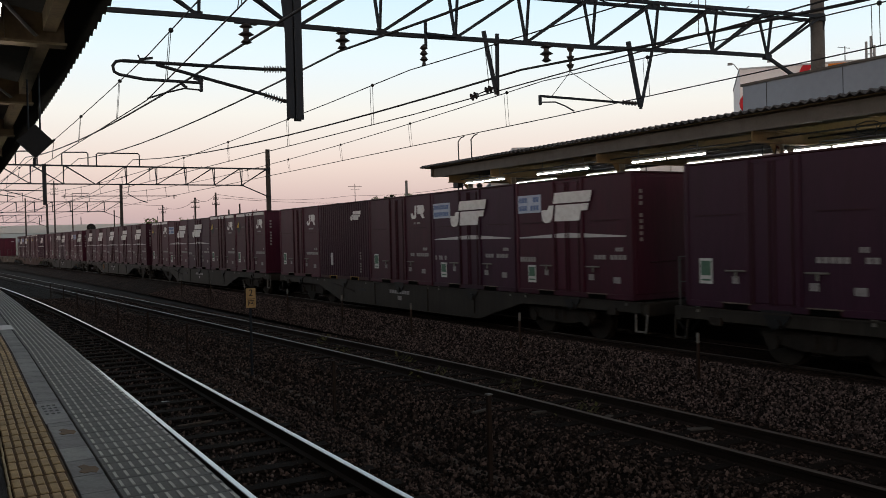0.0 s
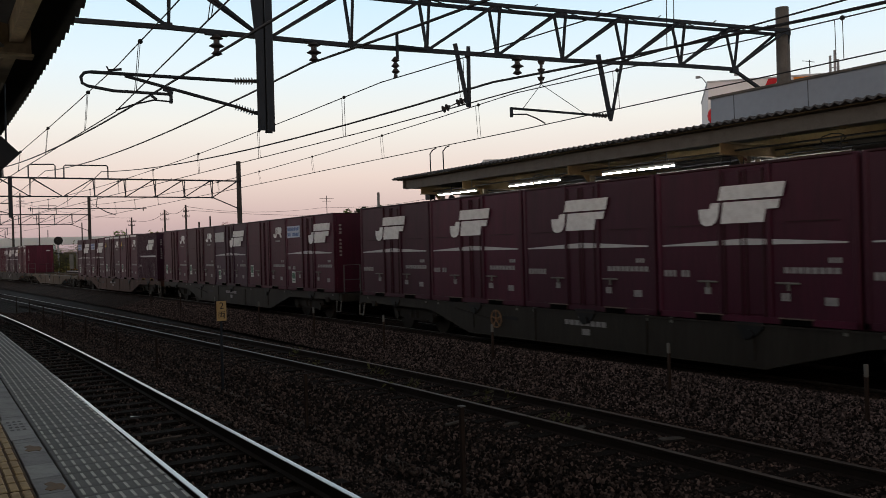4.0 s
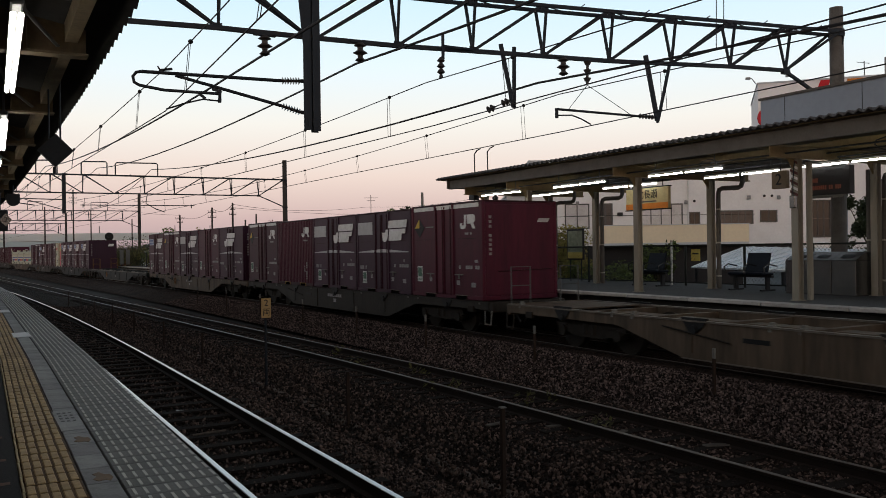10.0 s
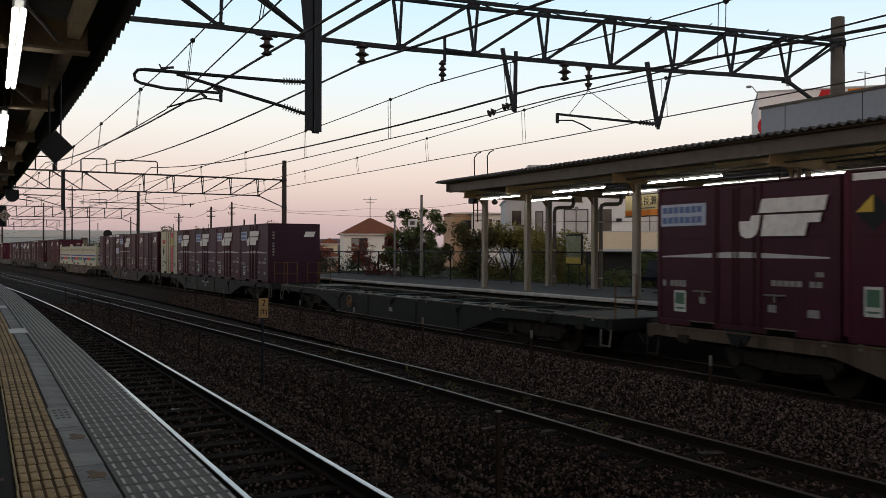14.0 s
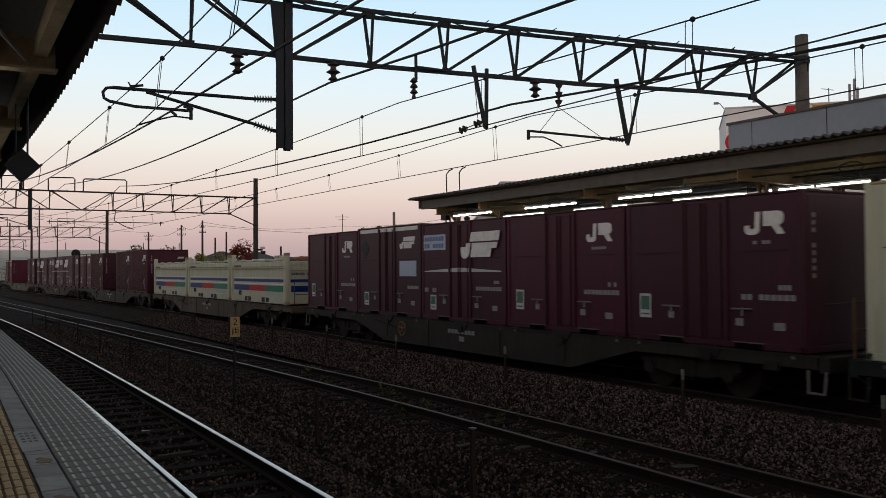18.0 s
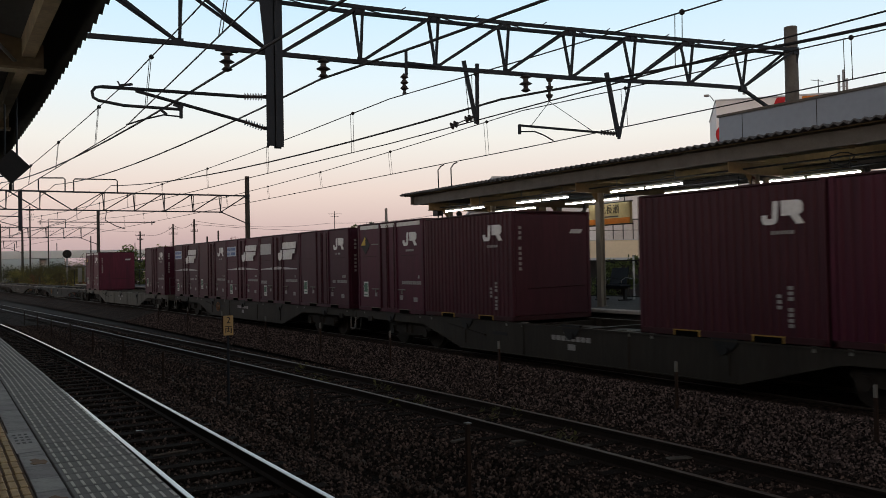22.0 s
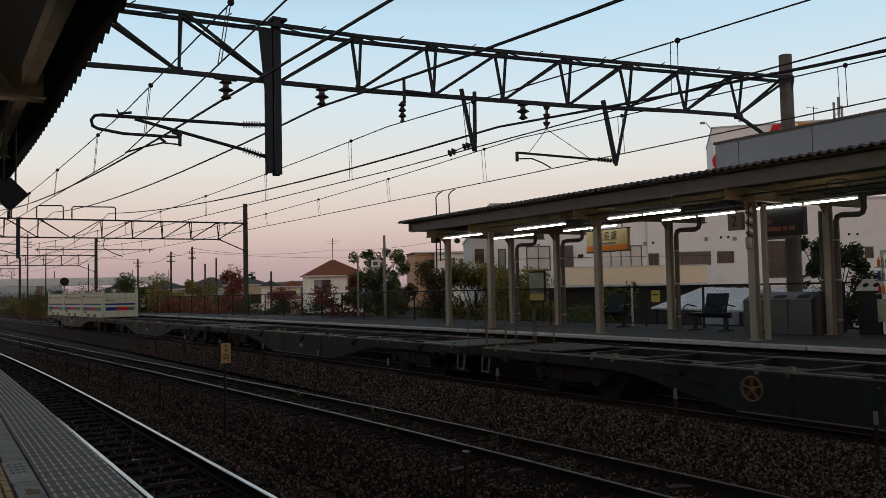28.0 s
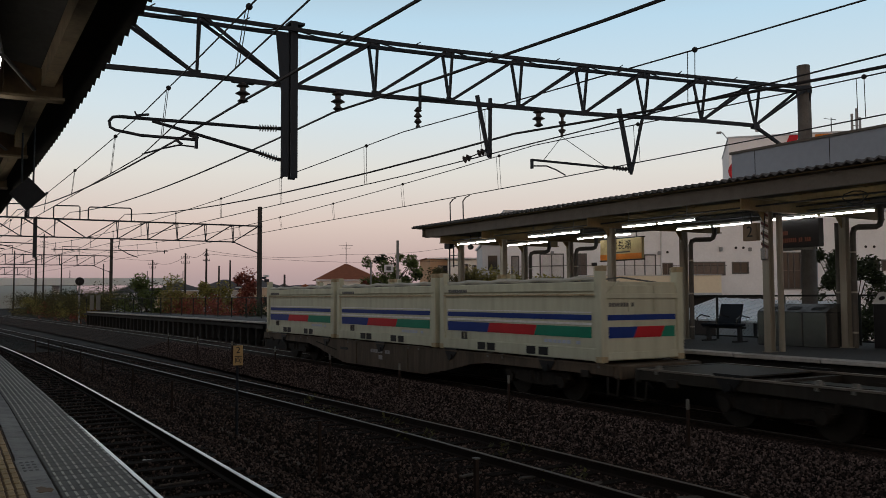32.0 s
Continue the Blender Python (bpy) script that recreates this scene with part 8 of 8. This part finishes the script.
    for i in range(5):
        for sx in (-1, 1):
            y, a = (i - 2) * SLOT, sx * 1.155
            dv = Geo().prism([(y - 0.30, 0.93), (y - 0.24, 0.80), (y - 0.12, 0.66 + 0.04 * (i % 2)), (y + 0.09, 0.62), (y + 0.20, 0.78), (y + 0.31, 0.93)], "x", min(a, a - sx * 0.06), max(a, a - sx * 0.06))
            dv.rod((a - sx * 0.02, y - 0.02, 0.72), (a + sx * 0.03, y - 0.02, 0.72), 0.07, 10)
            part("securing_device", dv, M["black"], th, "black container securing device")
    if not empty:
        part("number_marking", bars(-1.132, 0.62, -0.60, 0.60, 0.10, 8, rng), M["marking"], th)
    part("class_marking", bars(-1.132, 0.22, -0.12, 0.75, 0.04, 4, rng), M["marking"], th)
    part("notice_frame", Geo().box(-1.138, -0.11, 0.42, -1.13, 0.11, 0.54), M["marking"], th)
    part("tool_slot", Geo().box(-1.136, 2.2, 0.58, -1.13, 2.75, 0.66), M["black"], th)
    part("brake_pipe", Geo().rod((-0.75, -8.8, 0.58), (-0.75, 8.8, 0.58), 0.025, 6), M["running"], th)
    part("brake_reservoir", Geo().rod((-0.6, -1.0, 0.45), (-0.6, 0.6, 0.45), 0.16, 12), M["running"], th)
    part("brake_lever", Geo().tube([(-1.16, 4.6, 0.74), (-1.17, 3.0, 0.55)], 0.018, 6), M["running"], th)
    if wheel_brake:
        wy, bw = 2.25 if long_taper else 2.9, Geo()
        bw.tube([(-1.20, wy + 0.19 * math.cos(i * math.pi / 12), 0.58 + 0.19 * math.sin(i * math.pi / 12)) for i in range(25)], 0.016, 6)
        for i in range(5):
            bw.rod((-1.20, wy, 0.58), (-1.20, wy + 0.19 * math.cos(i * 1.2566 + 0.3), 0.58 + 0.19 * math.sin(i * 1.2566 + 0.3)), 0.014, 6)
        bw.rod((-1.21, wy, 0.58), (-1.1, wy, 0.58), 0.035, 8)
        part("brake_wheel", bw, M["wheel_ochre"], th, "ochre hand-brake wheel")
    return th



STYLES = {
    "A": ("three", "purple", "blue", False, 31), "B": ("three", "wine", "blue", False, 32),
    "q": ("two", "purple", "green", False, 33), "F": ("three", "wine", "blue", False, 11), "G": ("three", "dark", "blue", False, 12), "P": ("three", "purple", "white", False, 15), "f": ("three", "dark", "none", False, 13),
    "e": ("three", "wine", "none", False, 14), "p": ("three", "purple", "none", False, 29), "w": ("three", "dark", "white", False, 28), "J": ("two", "wine", "green", False, 16), "K": ("two", "brown", "white", False, 17), "D": ("two", "wine", "green", True, 18),
    "d": ("two", "dark", "white", True, 19), "R": ("two", "bright", "green", True, 20), "C": ("corr", "brown", "none", False, 21), "c": ("corr3", "purple", "none", False, 22),
    "X": ("mixed", "dark", "white", True, 23), "O": ("cream", "cream", "none", False, 24), "j": ("two", "dark", "white", False, 25), "W": ("corr", "wine", "none", False, 26), "b": ("corrs", "purple", "none", False, 27)}
# the train from its front to its end, five places a wagon; h is a wagon with three bulk containers
LOAD = ["JKFjq", "BAjbJ", "DdpFD", "fefef", "FJPKJ", "cDdFG", "     ", "RPPWd", "pJPDG", "     ", "ABABO", "jJFXJ", "h", "WC CD", "jwFKG", "J   R",
        "     ", "     ", "     ", "h"]
WAGONS = ["steel_dark", "steel_dark", "steel_dark", "steel_dark", "steel_dark", "steel_brown", "steel_tan", "steel_dark", "steel_tan", "steel_blue", "steel_blue",
          "steel_dark", "steel_tan", "steel_dark", "steel_dark", "steel_pale", "steel_blue", "steel_dark", "steel_dark", "steel_tan"]
# small differences in the spacing of the wagons, in metres
SPACE = [-0.38, -0.40, -0.08, -0.10, 0.38, 0.30, 0.2, 0.12, -0.42, -0.1, 0.25, -0.12, 0.51, 0.38, -0.30, 0.2, 0.0, 0.0, -0.1, -0.38]
made = {}


def place(key, build, s):
    if key in made:
        ob = copy_thing(made[key], pose(0, 0, 0))
    else:
        ob = made[key] = build()
    ride(ob, s)


for k, load in enumerate(LOAD):
    mid_s = (k + 0.5) * PITCH + SPACE[k]
    st, wb, hr = WAGONS[k], k in (3, 9, 8, 11, 14, 16), k in (0, 4, 6, 9, 10, 12, 15, 16, 17)
    bare = not LOAD[k].strip()
    place((st, wb, hr, bare, k > 15), lambda: wagon(st, wb, hr, k, bare, k > 15), mid_s)
    if load == "h":
        for i in range(3):
            place("bulk", bulk_container, mid_s + (i - 1) * 6.36)
        continue
    for i, ch in enumerate(load):
        if ch != " ":
            style = STYLES[ch]
            place(ch, lambda: container(*style, tall=3.41 if style[3] else 3.40 if ch in "fe" else 3.37), mid_s + (i - 2) * SLOT)


def motions():
    for ob, s in RIDERS:
        rows = []
        for t in [i * 1.0 for i in range(33)]:
            x, y, turn = on_track(s - gone(t))
            rows.append((t, pose(x, y, 0, 0, 0, turn)))
        walk(ob, rows)


motions()
